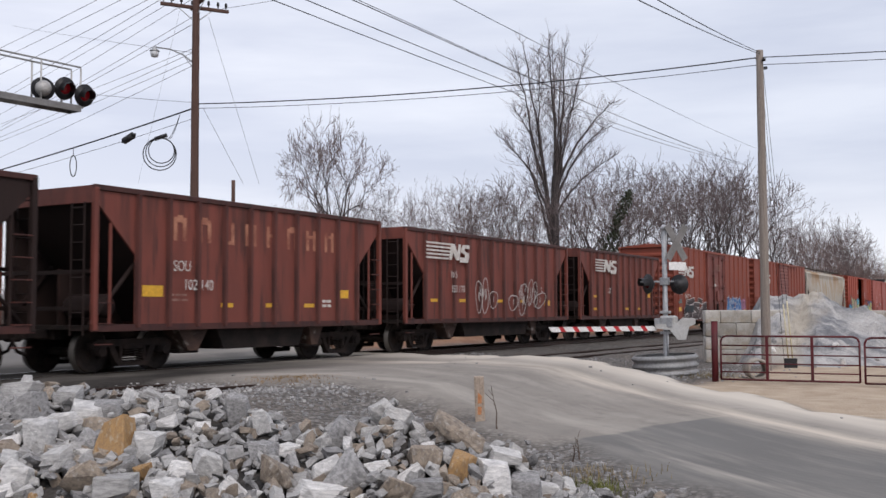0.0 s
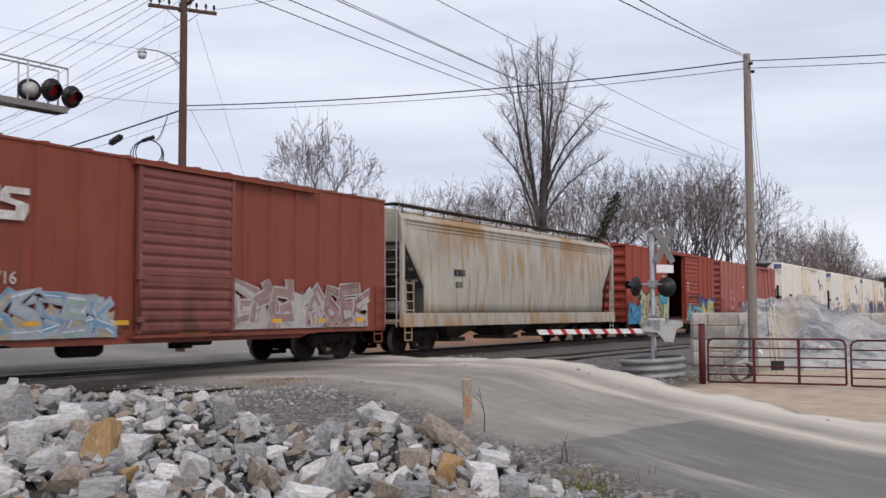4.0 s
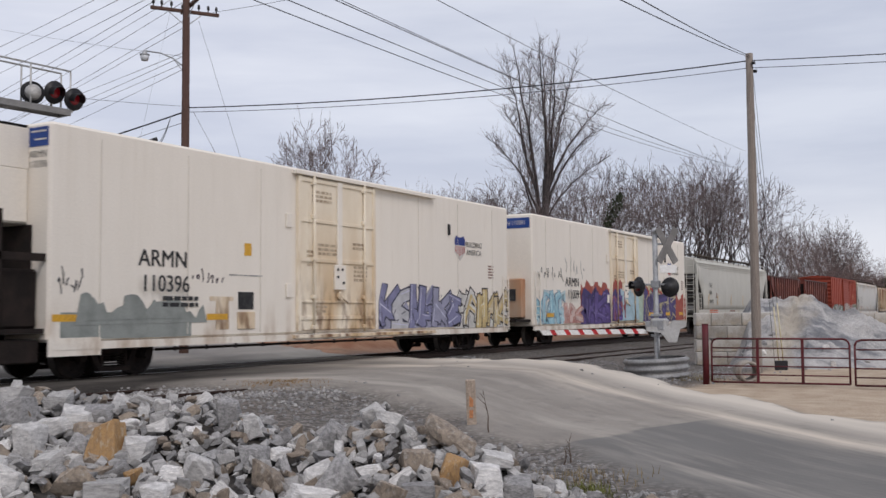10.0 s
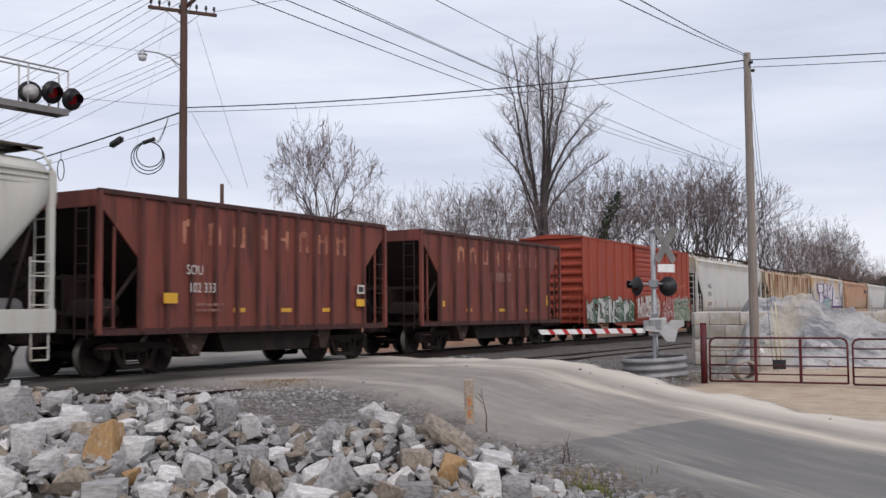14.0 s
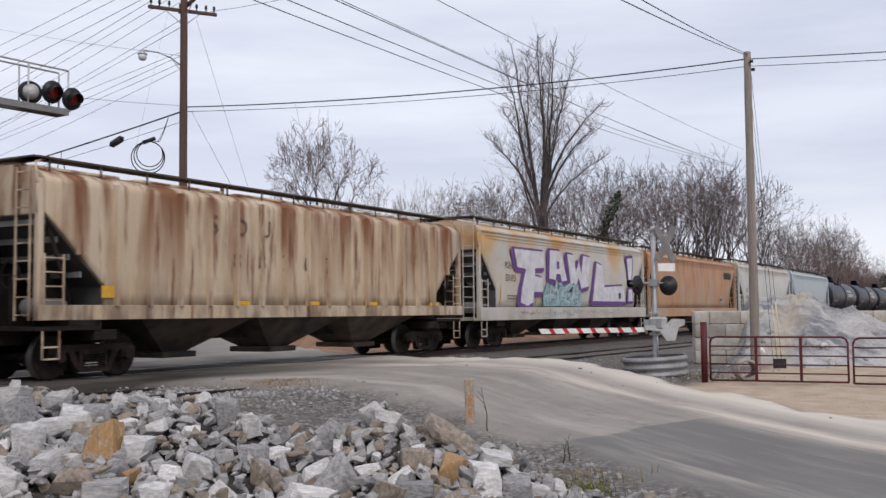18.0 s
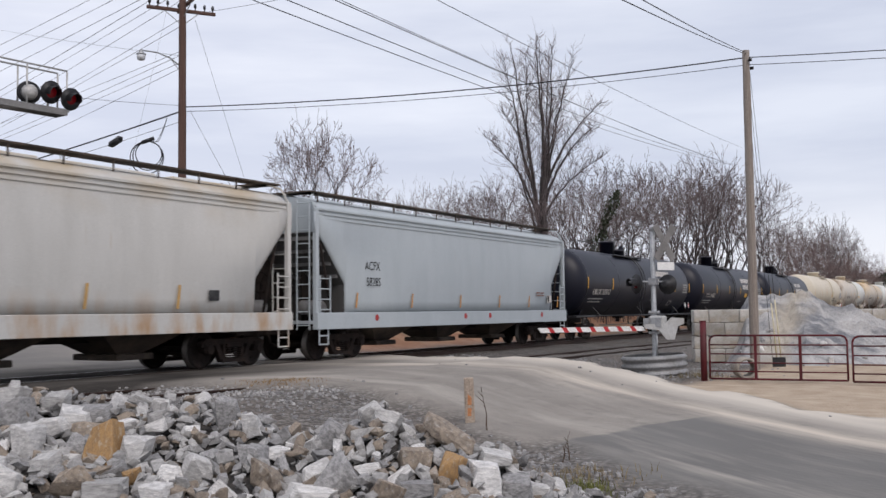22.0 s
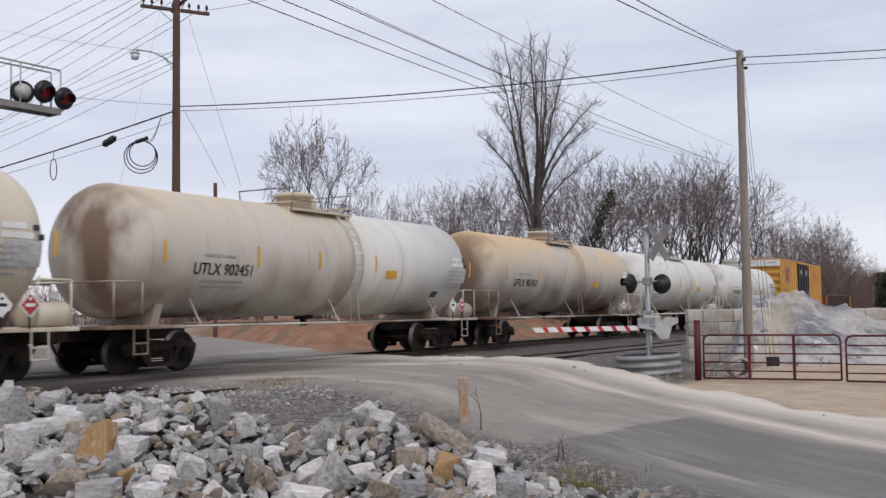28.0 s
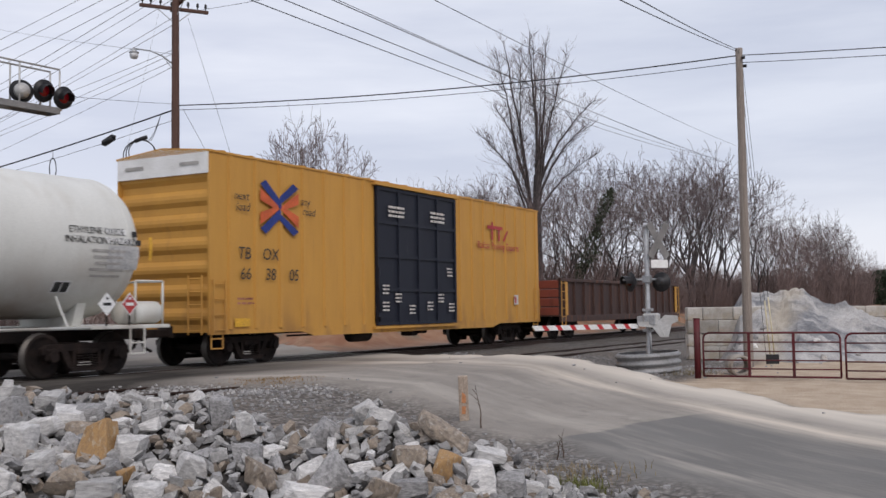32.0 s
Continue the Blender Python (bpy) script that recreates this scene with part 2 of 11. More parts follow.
def ground():
    xs = spaced(-12, 62, 0.4, [2, 6, 15, 35, 80, 200, 600, 2400])
    ys = spaced(-8, 44, 0.4, [2, 6, 15, 35, 80, 200, 600, 2400])
    X, Y = np.meshgrid(xs, ys)
    Z = ground_z(X, Y)
    v = np.stack([X, Y, Z], -1).reshape(-1, 3)
    w = len(xs)
    f = [(j * w + i, j * w + i + 1, (j + 1) * w + i + 1, (j + 1) * w + i) for j in range(len(ys) - 1) for i in range(w - 1)]
    me = bpy.data.meshes.new("ground")
    me.from_pydata(v.tolist(), [], f)
    for p in me.polygons:
        p.use_smooth = True
    road = me.attributes.new("road", "FLOAT", "POINT")
    road.data.foreach_set("value", road_amount(X, Y).reshape(-1).astype(np.float32))
    L, R = np.interp(Y, ROAD_Y, ROAD_L), np.interp(Y, ROAD_Y, ROAD_R)
    across = me.attributes.new("across", "FLOAT", "POINT")
    across.data.foreach_set("value", ((X - L) / (R - L)).reshape(-1).astype(np.float32))
    clay = smooth_step(21.5, 24.5, Y) * smooth_step(-2, 1, X - R)
    dirt = smooth_step(12, 10.5, Y) * smooth_step(-0.2, 0.6, X - R) * smooth_step(8.0, 7.0, Y)
    for nm, a in (("clay", clay), ("dirt", dirt)):
        at = me.attributes.new(nm, "FLOAT", "POINT")
        at.data.foreach_set("value", a.reshape(-1).astype(np.float32))
    me.materials.append(ground_material())
    return tagged(new("ground", me), "grey gravel, worn asphalt road and red clay ground", "ground", kind="structure")


def ground_material():
    m = bpy.data.materials.new("gravel_and_asphalt")
    m.use_nodes = True
    n, l = m.node_tree.nodes, m.node_tree.links
    p = n["Principled BSDF"]
    co = n.new("ShaderNodeTexCoord")

    def noise_tex(s, st=(1, 1, 1), detail=6.0, rot=0.0):
        mp = n.new("ShaderNodeMapping")
        mp.inputs["Scale"].default_value = st
        mp.inputs["Rotation"].default_value = (0, 0, rot)
        l.new(co.outputs["Object"], mp.inputs["Vector"])
        t = n.new("ShaderNodeTexNoise")
        t.inputs["Scale"].default_value, t.inputs["Detail"].default_value = s, detail
        l.new(mp.outputs["Vector"], t.inputs["Vector"])
        return t.outputs["Fac"]

    def ramp(src, lo, hi, a=0.0, b=1.0):
        r = n.new("ShaderNodeMapRange")
        for k, v in zip(("From Min", "From Max", "To Min", "To Max"), (lo, hi, a, b)):
            r.inputs[k].default_value = v
        l.new(src, r.inputs["Value"])
        return r.outputs["Result"]

    def blend(fac, a, b, mode="MIX"):
        x = n.new("ShaderNodeMixRGB")
        x.blend_type = mode
        if isinstance(fac, float):
            x.inputs["Fac"].default_value = fac
        else:
            l.new(fac, x.inputs["Fac"])
        for k, v in (("Color1", a), ("Color2", b)):
            if isinstance(v, tuple):
                x.inputs[k].default_value = (*v, 1)
            else:
                l.new(v, x.inputs[k])
        return x.outputs["Color"]

    def attr(nm):
        a = n.new("ShaderNodeAttribute")
        a.attribute_name = nm
        return a.outputs["Fac"]

    def mul(a, b):
        x = n.new("ShaderNodeMath")
        x.operation = "MULTIPLY"
        for i, v in enumerate((a, b)):
            if isinstance(v, float):
                x.inputs[i].default_value = v
            else:
                l.new(v, x.inputs[i])
        return x.outputs["Value"]

    stones = n.new("ShaderNodeTexVoronoi")
    stones.inputs["Scale"].default_value = 14.0
    l.new(co.outputs["Object"], stones.inputs["Vector"])
    sep = n.new("ShaderNodeSeparateColor")
    l.new(stones.outputs["Color"], sep.inputs["Color"])
    gravel = blend(ramp(sep.outputs["Red"], 0.0, 1.0), (0.08, 0.071, 0.063), (0.29, 0.268, 0.245))
    gravel = blend(ramp(noise_tex(0.8), 0.45, 0.62, 0.0, 0.45), gravel, (0.16, 0.125, 0.098))
    cracks = ramp(stones.outputs["Distance"], 0.25, 0.75, 0.0, 0.75)
    gravel = blend(cracks, gravel, (0.045, 0.04, 0.036))
    # worn asphalt with pale stone dust dragged out along the wheel paths
    lane = n.new("ShaderNodeCombineXYZ")
    l.new(mul(attr("across"), 9.0), lane.inputs[0])
    sx = n.new("ShaderNodeSeparateXYZ")
    l.new(co.outputs["Object"], sx.inputs["Vector"])
    l.new(mul(sx.outputs["Y"], 0.22), lane.inputs[1])

    def streak(s, detail=5.0):
        t = n.new("ShaderNodeTexNoise")
        t.inputs["Scale"].default_value, t.inputs["Detail"].default_value, t.inputs["Roughness"].default_value = s, detail, 0.62
        l.new(lane.outputs["Vector"], t.inputs["Vector"])
        return t.outputs["Fac"]

    def band(lo, mid, hi):
        return mul(ramp(attr("across"), lo, mid), ramp(attr("across"), hi, mid))

    old = blend(ramp(noise_tex(0.45), 0.35, 0.65), (0.235, 0.21, 0.182), (0.3, 0.27, 0.233))
    old = blend(ramp(streak(1.3), 0.48, 0.68, 0.0, 0.85), old, (0.4, 0.36, 0.31))
    old = blend(ramp(noise_tex(3.0), 0.55, 0.7, 0.0, 0.6), old, (0.19, 0.172, 0.15))
    old = blend(ramp(noise_tex(60.0), 0.3, 0.7, 0.0, 0.5), old, (0.14, 0.133, 0.125))
    patch_edge = n.new("ShaderNodeMath")
    patch_edge.operation = "ADD"
    l.new(sx.outputs["Y"], patch_edge.inputs[0])
    l.new(ramp(noise_tex(0.6), 0.3, 0.7, -0.2, 0.2), patch_edge.inputs[1])
    skew = n.new("ShaderNodeMath")
    skew.operation = "MULTIPLY_ADD"
    l.new(sx.outputs["X"], skew.inputs[0])
    skew.inputs[1].default_value = 0.27
    l.new(patch_edge.outputs["Value"], skew.inputs[2])
    patch = mul(ramp(skew.outputs["Value"], 9.2, 9.08), ramp(attr("across"), 0.66, 0.6))
    newer = blend(ramp(streak(1.6), 0.5, 0.72, 0.0, 0.6), (0.14, 0.134, 0.125), (0.28, 0.26, 0.232))
    newer = blend(ramp(noise_tex(0.8), 0.4, 0.7, 0.0, 0.5), newer, (0.165, 0.16, 0.15))
    old = blend(patch, old, newer)
    # dust along the far shoulder and the road's middle
    old = blend(mul(band(0.5, 0.64, 0.74), ramp(streak(0.9), 0.38, 0.6)), old, (0.54, 0.475, 0.395))
    old = blend(mul(ramp(attr("across"), 0.71, 0.88), ramp(streak(0.8), 0.25, 0.55, 0.55, 1.0)), old, (0.56, 0.505, 0.43))
    old = blend(mul(band(0.0, 0.12, 0.3), ramp(streak(1.1), 0.45, 0.65, 0.0, 0.7)), old, (0.42, 0.385, 0.335))
    clay = blend(ramp(noise_tex(1.1), 0.35, 0.65), (0.22, 0.1, 0.055), (0.29, 0.17, 0.105))
    clay = blend(ramp(noise_tex(0.35), 0.5, 0.62), clay, (0.16, 0.12, 0.08))
    dirt = blend(ramp(noise_tex(1.5), 0.35, 0.65), (0.46, 0.37, 0.275), (0.36, 0.275, 0.195))
    c = blend(attr("clay"), gravel, clay)
    c = blend(attr("dirt"), c, dirt)
    c = blend(attr("road"), c, old)
    # older, darker paving beyond the tracks
    c = blend(mul(attr("road"), ramp(sx.outputs["Y"], 20.0, 25.0, 0.0, 0.75)), c, (0.12, 0.113, 0.106))
    # the train's shade, along with oil stains, painted into the ground along the running track
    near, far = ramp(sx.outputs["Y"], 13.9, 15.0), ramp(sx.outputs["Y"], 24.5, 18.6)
    oil_shade = mul(mul(mul(near, far), ramp(sx.outputs["X"], 24.0, 16.5, 0.3, 1.0)), ramp(noise_tex(0.7, (0.5, 1, 1)), 0.25, 0.6, 0.6, 0.95))
    c = blend(oil_shade, c, (0.026, 0.024, 0.023))
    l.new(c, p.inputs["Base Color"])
    p.inputs["Roughness"].default_value = 0.95
    # sheen fades there too, as if the train hid the sky
    l.new(ramp(oil_shade, 0.0, 0.8, 0.35, 0.02), p.inputs["Specular IOR Level"])
    b = n.new("ShaderNodeBump")
    b.inputs["Distance"].default_value = 0.03
    l.new(ramp(attr("road"), 0.0, 1.0, 1.0, 0.12), b.inputs["Strength"])
    l.new(stones.outputs["Distance"], b.inputs["Height"])
    l.new(b.outputs["Normal"], p.inputs["Normal"])
    return m


ground()


# ---- tracks ----
def rail_line(name, y, zf, label, covered):
    """One pair of rails with timber ties, cut where the road covers them."""
    th = group_thing(name, Matrix(), label, "railway track", kind="structure")
    for s in (-1, 1):
        bm = bmesh.new()
        yy = y + s * 0.7525
        prof = [(-0.075, -0.17), (0.075, -0.17), (0.075, -0.155), (0.012, -0.13), (0.012, -0.045), (0.036, -0.03), (0.036, -0.002), (-0.036, -0.002), (-0.036, -0.03), (-0.012, -0.045), (-0.012, -0.13), (-0.075, -0.155)]
        xs = [-300, -100, -40, -10, 0, 5, 11, 15, 20, 29, 40, 60, 90, 140, 250, 500, 900]
        rings = [[bm.verts.new((x, yy + a, float(zf(x)) + b)) for a, b in prof] for x in xs]
        for p, q in zip(rings, rings[1:]):
            for i in range(len(prof)):
                f = bm.faces.new((p[i], p[(i + 1) % len(prof)], q[(i + 1) % len(prof)], q[i]))
                f.material_index = 1 if i == 6 else 0
        part("rail", fixed(bm), [M["rail"], M["railtop"] if not covered else M["rail"]], th)
    bm = bmesh.new()
    box(bm, -0.11, 0.11, -1.3, 1.3, -0.17, 0, bevel=0.012)
    me = part("tie", bm, M["tie"], th)
    k = 0
    for i in range(-10, 150):
        x = i * 0.55
        if 11 < x < 27.5:
            continue
        o = me if k == 0 else new("tie", me.data)
        o.parent = th
        o.matrix_basis = pose(x, y + random.uniform(-0.04, 0.04), float(zf(x)) - 0.175, 0, 0, random.uniform(-1, 1))
        k += 1
    return th


rail_line("main_track", TRACK_Y, lambda x: GRADE * x, "main railway track with worn bright rail heads", False)
rail_line("spur_track", SPUR_Y, spur_z, "rusty disused spur track sunk in gravel", True)

# ---- crossing signals, poles and wires ----
def wire(a, b, r, sag, name="overhead_wire", label="thin dark overhead wire slung between poles"):
    a, b = Vector(a), Vector(b)
    n = 14 if sag else 1
    bm = bmesh.new()
    pts = [a.lerp(b, i / n) - Vector((0, 0, sag * 4 * (i / n) * (1 - i / n))) for i in range(n + 1)]
    seg = 5
    rings = []
    d = (b - a).normalized()
    s = d.cross(Vector((0, 0, 1))).normalized()
    u = s.cross(d)
    for p in pts:
        rings.append([bm.verts.new(p + r * (math.cos(2 * math.pi * k / seg) * s + math.sin(2 * math.pi * k / seg) * u)) for k in range(seg)])
    for p, q in zip(rings, rings[1:]):
        for k in range(seg):
            bm.faces.new((p[k], p[(k + 1) % seg], q[(k + 1) % seg], q[k])).smooth = True
    bm.faces.new(rings[0])
    bm.faces.new(rings[-1][::-1])
    return tagged(part(name, fixed(bm), M["cable"]), label, "cable", "overhead wires")


for wa, wb, wr, ws in [
    ((38.71, 58.33, 15.93), (24.86, 23.19, 13.49), 0.022, 0.5),
    ((38.72, 58.32, 15.27), (24.86, 23.19, 13.05), 0.022, 0.5),
    ((38.73, 58.31, 14.29), (24.86, 23.19, 12.62), 0.022, 0.5),
    ((38.76, 58.29, 12.74), (24.86, 23.19, 12.56), 0.022, 0.5),
    ((41.53, 62.45, 13.23), (27.27, 26.47, 13.0), 0.018, 0.6),
    ((41.55, 62.44, 12.23), (27.27, 26.47, 12.64), 0.018, 0.6),
    ((41.56, 62.43, 11.45), (27.27, 26.46, 11.96), 0.018, 0.6),
    ((41.57, 62.43, 11.32), (27.27, 26.46, 11.69), 0.018, 0.6),
    ((41.55, 62.44, 12.37), (27.28, 26.46, 10.78), 0.018, 0.6),
    ((41.57, 62.43, 11.32), (27.28, 26.45, 10.64), 0.018, 0.6),
    ((41.57, 62.43, 11.1), (27.28, 26.45, 10.37), 0.018, 0.6),
    ((41.59, 62.41, 9.83), (27.28, 26.45, 10.16), 0.018, 0.6),
    ((44.79, 60.16, 20.71), (27.25, 26.48, 10.64), 0.014, 0.3),
    ((27.34, 26.39, 8.75), (32.17, 7.34, 9.03), 0.042, 1.2),
    ((27.35, 26.39, 8.59), (32.17, 7.35, 8.8), 0.022, 1.2),
    ((32.17, 7.34, 9.03), (30.0, 0.05, 8.01), 0.03, 0.1),
    ((32.17, 7.35, 8.8), (30.0, 0.06, 7.79), 0.022, 0.1),
    ((32.17, 7.34, 9.14), (13.03, 5.12, 5.77), 0.02, 0.25),
    ((32.17, 7.34, 9.19), (13.15, 4.8, 5.75), 0.02, 0.25),
    ((16.09, 15.0, 8.35), (92.28, 22.55, 13.95), 0.025, 2.2),
    ((16.64, 14.39, 8.38), (92.17, 23.02, 14.27), 0.025, 2.0),
    ((17.33, 13.56, 8.43), (92.28, 22.55, 14.0), 0.025, 1.2),
    ((17.47, 13.37, 8.39), (92.4, 22.08, 13.72), 0.018, 1.3),
    ((16.84, 10.79, 7.95), (77.89, 18.25, 13.2), 0.018, 0.8),
    ((27.68, 39.21, 7.03), (27.35, 26.39, 8.61), 0.06, 0.3),
    ((27.69, 39.21, 6.74), (27.35, 26.38, 8.24), 0.018, 0.35),
    ((27.66, 26.06, 11.99), (30.42, 25.98, 6.13), 0.012, 0),
    ((27.54, 26.19, 8.64), (30.03, 26.43, 6.12), 0.014, 0),
    ((26.96, 26.78, 12.24), (27.32, 29.22, 6.03), 0.006, 0),
    ((21.53, 25.01, 7.91), (27.33, 26.4, 8.81), 0.014, 0.1),
    ((28.0, 25.69, 12.33), (26.78, 20.95, 11.77), 0.016, 0.1),
]:
    wire(wa, wb, wr * 0.5, ws * 0.22)


def guy_anchor():
    """Guy wires that run down from the pole's top to an anchor, with pale plastic guards on their lower ends."""
    for k, (gx, gy) in enumerate(((34.66, 7.07), (34.62, 7.2), (34.58, 7.33))):
        foot, head = Vector((gx, gy, -0.62)), Vector((32.22, 7.28 + 0.03 * k, 8.9 - 0.5 * k))
        wire(foot, head, 0.007, 0, "guy_wire", "thin steel guy wire of the timber pole")
        if k < 2:
            bm = bmesh.new()
            tube(bm, foot.lerp(head, 0.005), foot.lerp(head, 0.22), 0.022, 7)
            tagged(part("guy_guard", bm, M["guard"]), "pale yellow plastic guard round a guy wire", "guy guard", "overhead wires")


M["guard"] = mat("faded_yellow_plastic", (0.62, 0.55, 0.36), 0.6, 0, (0.55, 0.5, 0.38), bump=0)
guy_anchor()


def loop_of_cable(c, r, tilt, turns=3, clamp=True):
    bm = bmesh.new()
    rnd = random.Random(5)
    right = Vector((0.62, -0.78, 0))
    for k in range(turns):
        rr = r * (1 - 0.11 * k)
        pts = []
        for i in range(25):
            a = 2 * math.pi * i / 24
            p = Vector(c) + right * rr * math.cos(a) * tilt + Vector((0, 0, 1)) * (rr * math.sin(a) - rr) + right * 0.03 * k
            pts.append(p)
        for p, q in zip(pts, pts[1:]):
            tube(bm, p, q, 0.02, 5, caps=False)
    box_c = Vector(c)
    if clamp:
        for k in (0.0, 0.09):
            last = box_c + right * (0.3 - k)
            for i in range(6):
                u = (i + 1) / 6
                q = box_c + right * (0.3 - k + (0.42 + k) * u ** 0.8) + Vector((0, 0, -0.1 + 1.0 * u ** 1.3))
                tube(bm, last, q, 0.012, 5, caps=False)
                last = q
        tube(bm, box_c + Vector((-0.12, 0.15, -0.05)), box_c + Vector((0.16, -0.2, 0.12)), 0.075, 8)
    else:
        tube(bm, box_c, box_c + Vector((0, 0, 0.34)), 0.012, 5)
    return tagged(part("cable_coil", bm, M["cable"]), "spare black cable coiled beneath the service line", "cable coil", "overhead wires")


loop_of_cable((27.18, 27.96, 7.62), 0.6, 1.0)
loop_of_cable((27.52, 33.05, 7.42), 0.42, 0.3, 1, False)


def splice_case(c):
    bm = bmesh.new()
    along_cable = Vector((-0.03, 0.38, -0.16)).normalized()
    tube(bm, Vector(c) - along_cable * 0.24, Vector(c) + along_cable * 0.24, 0.13, 12)
    for k in (-1, 1):
        tube(bm, Vector(c) + along_cable * 0.24 * k, Vector(c) + along_cable * 0.36 * k, 0.1, 10, 0.03)
    return tagged(part("splice_case", bm, M["black"]), "black splice case clamped on a cable", "cable box")


splice_case((27.06, 29.46, 7.73))


def utility_pole(name, x, y, base, top, r0, r1, material, label):
    th = group_thing(name, pose(x, y, base), label, "utility pole")
    bm = bmesh.new()
    n = 14
    h = top - base + 0.5
    lathe(bm, [(r0 + (r1 - r0) * i / n + 0.004 * math.sin(i * 2.3), -0.5 + h * i / n) for i in range(n + 1)], "Z", 14)
    part("pole", fixed(bm), material, th)
    return th


left_pole = utility_pole("utility_pole", 27.35, 26.38, -0.15, 13.4, 0.17, 0.125, M["wood_red"], "tall brown timber utility pole with cross-arms")


def cross_arm(th, z, ux, uy, half, off=0.16):
    e = Vector((ux, uy, 0)).normalized()
    nrm = Vector((-e.y, e.x, 0))
    bm = bmesh.new()
    box(bm, -half, half, -0.055, 0.055, -0.06, 0.06, bevel=0.01)
    bmesh.ops.transform(bm, matrix=Matrix(((e.x, nrm.x, 0, 0), (e.y, nrm.y, 0, 0), (0, 0, 1, z), (0, 0, 0, 1))) @ Matrix.Translation((0, off, 0)), verts=bm.verts)
    arm = part("cross_arm", bm, M["wood_red"], th)
    for k in (-0.92, -0.68, -0.4, 0.4, 0.68, 0.92):
        bm = bmesh.new()
        p = e * half * k + nrm * off
        lathe(bm, [(0.02, 0.0), (0.02, 0.1), (0.05, 0.1), (0.055, 0.16), (0.04, 0.18), (0.05, 0.22), (0.025, 0.25)], "Z", 10, (p.x, p.y, z + 0.06))
        part("insulator", fixed(bm), M["black"], arm)
    for s in (-1, 1):
        bm = bmesh.new()
        p = e * half * 0.5 * s + nrm * off
        tube(bm, (p.x, p.y, z - 0.05), (0, 0, z - 0.6), 0.018, 5)
        part("arm_brace", bm, M["galv"], arm)


cross_arm(left_pole, 12.5, 0.84, -0.54, 1.25)
cross_arm(left_pole, 12.72, 0.5, 0.86, 1.15, -0.16)
# street lamp on a bracket arm
bm = bmesh.new()
lamp_at = Vector((-1.02, 1.02, 10.82))
pts = [Vector((-0.05, 0.05, 10.4)), Vector((-0.3, 0.3, 10.68)), Vector((-0.62, 0.62, 10.86)), lamp_at + Vector((0, 0, 0.1))]
for a, b in zip(pts, pts[1:]):
    tube(bm, a, b, 0.026, 6)
tube(bm, (-0.05, 0.05, 10.2), (-0.3, 0.3, 10.66), 0.016, 5)
lamp_arm = part("lamp_bracket", bm, M["galv"], left_pole)
bm = bmesh.new()
lathe(bm, [(0.04, 0.13), (0.08, 0.08), (0.09, 0.02), (0.18, -0.04), (0.17, -0.07)], "Z", 16, tuple(lamp_at))
part("lamp_head", fixed(bm), M["galv"], lamp_arm, "grey metal street lamp head")
bm = bmesh.new()
lathe(bm, [(0.15, -0.07), (0.155, -0.16), (0.12, -0.26), (0.05, -0.28)], "Z", 16, tuple(lamp_at))
part("lamp_bowl", fixed(bm), M["lamp_glass"], lamp_arm, "ribbed clear glass bowl")

far_pole = utility_pole("utility_pole", 45.5, 40.8, -0.1, 8.85, 0.13, 0.11, M["wood_red"], "short dark timber pole beyond the railway")
right_pole = utility_pole("utility_pole", 32.17, 7.35, -0.6, 9.25, 0.15, 0.108, M["wood"], "weathered grey timber utility pole by the blocks")
for k, z in ((-1, 9.52), (1, 9.3)):
    bm = bmesh.new()
    tube(bm, (0.1 * k, -0.1, z), (0.1 * k, -0.2, z), 0.05, 8)
    part("insulator", bm, M["black"], right_pole)


def signal_head(th, c, face, lit, name="flasher"):
    """A round crossing flasher: black disc, hooded lens. face: unit vector the lens looks along."""
    f = Vector(face).normalized()
    q = f.to_track_quat("Z", "Y").to_matrix().to_4x4()
    m = Matrix.Translation(c) @ q
    bm = bmesh.new()
    lathe(bm, [(0.06, -0.2), (0.13, -0.15), (0.16, -0.02), (0.29, -0.015), (0.295, 0.0), (0.29, 0.012), (0.16, 0.012), (0.16, 0.03)], "Z", 28)
    head = part(name, fixed(bm), M["black"], th)
    head.matrix_basis = m
    bm = bmesh.new()
    n = 14
    for i in range(n):
        a0, a1 = math.pi * (-0.12 + 1.24 * i / n), math.pi * (-0.12 + 1.24 * (i + 1) / n)
        p = []
        for a, d in ((a0, 0.01), (a1, 0.01), (a1, 0.3 - 0.06 * abs(i + 1 - n / 2) / n * 2), (a0, 0.3 - 0.06 * abs(i - n / 2) / n * 2)):
            p.append((0.16 * math.cos(a), 0.16 * math.sin(a), d))
        vs = [bm.verts.new(v) for v in p] + [bm.verts.new((v[0] * 1.04, v[1] * 1.04, v[2])) for v in p]
        for fa in ((0, 1, 2, 3), (7, 6, 5, 4), (2, 6, 7, 3), (0, 4, 5, 1)):
            bm.faces.new([vs[j] for j in fa])
    bmesh.ops.remove_doubles(bm, verts=bm.verts, dist=0.0005)
    part("hood", fixed(bm), M["black"], head)
    bm = bmesh.new()
    lathe(bm, [(0.15, 0.012), (0.14, 0.03), (0.1, 0.045), (0.02, 0.055)], "Z", 24)
    part("lens", fixed(bm), M["lens_lit"] if lit else M["lens"], head, "red glass lens")
    return head


M["dull"] = mat("dull_weathered_aluminium", (0.24, 0.235, 0.23), 0.65, 0.2, (0.16, 0.155, 0.15), bump=0.05)
M["grating"] = mat("dull_dark_grating", (0.1, 0.1, 0.1), 0.7, 0.3, (0.06, 0.06, 0.06), bump=0)


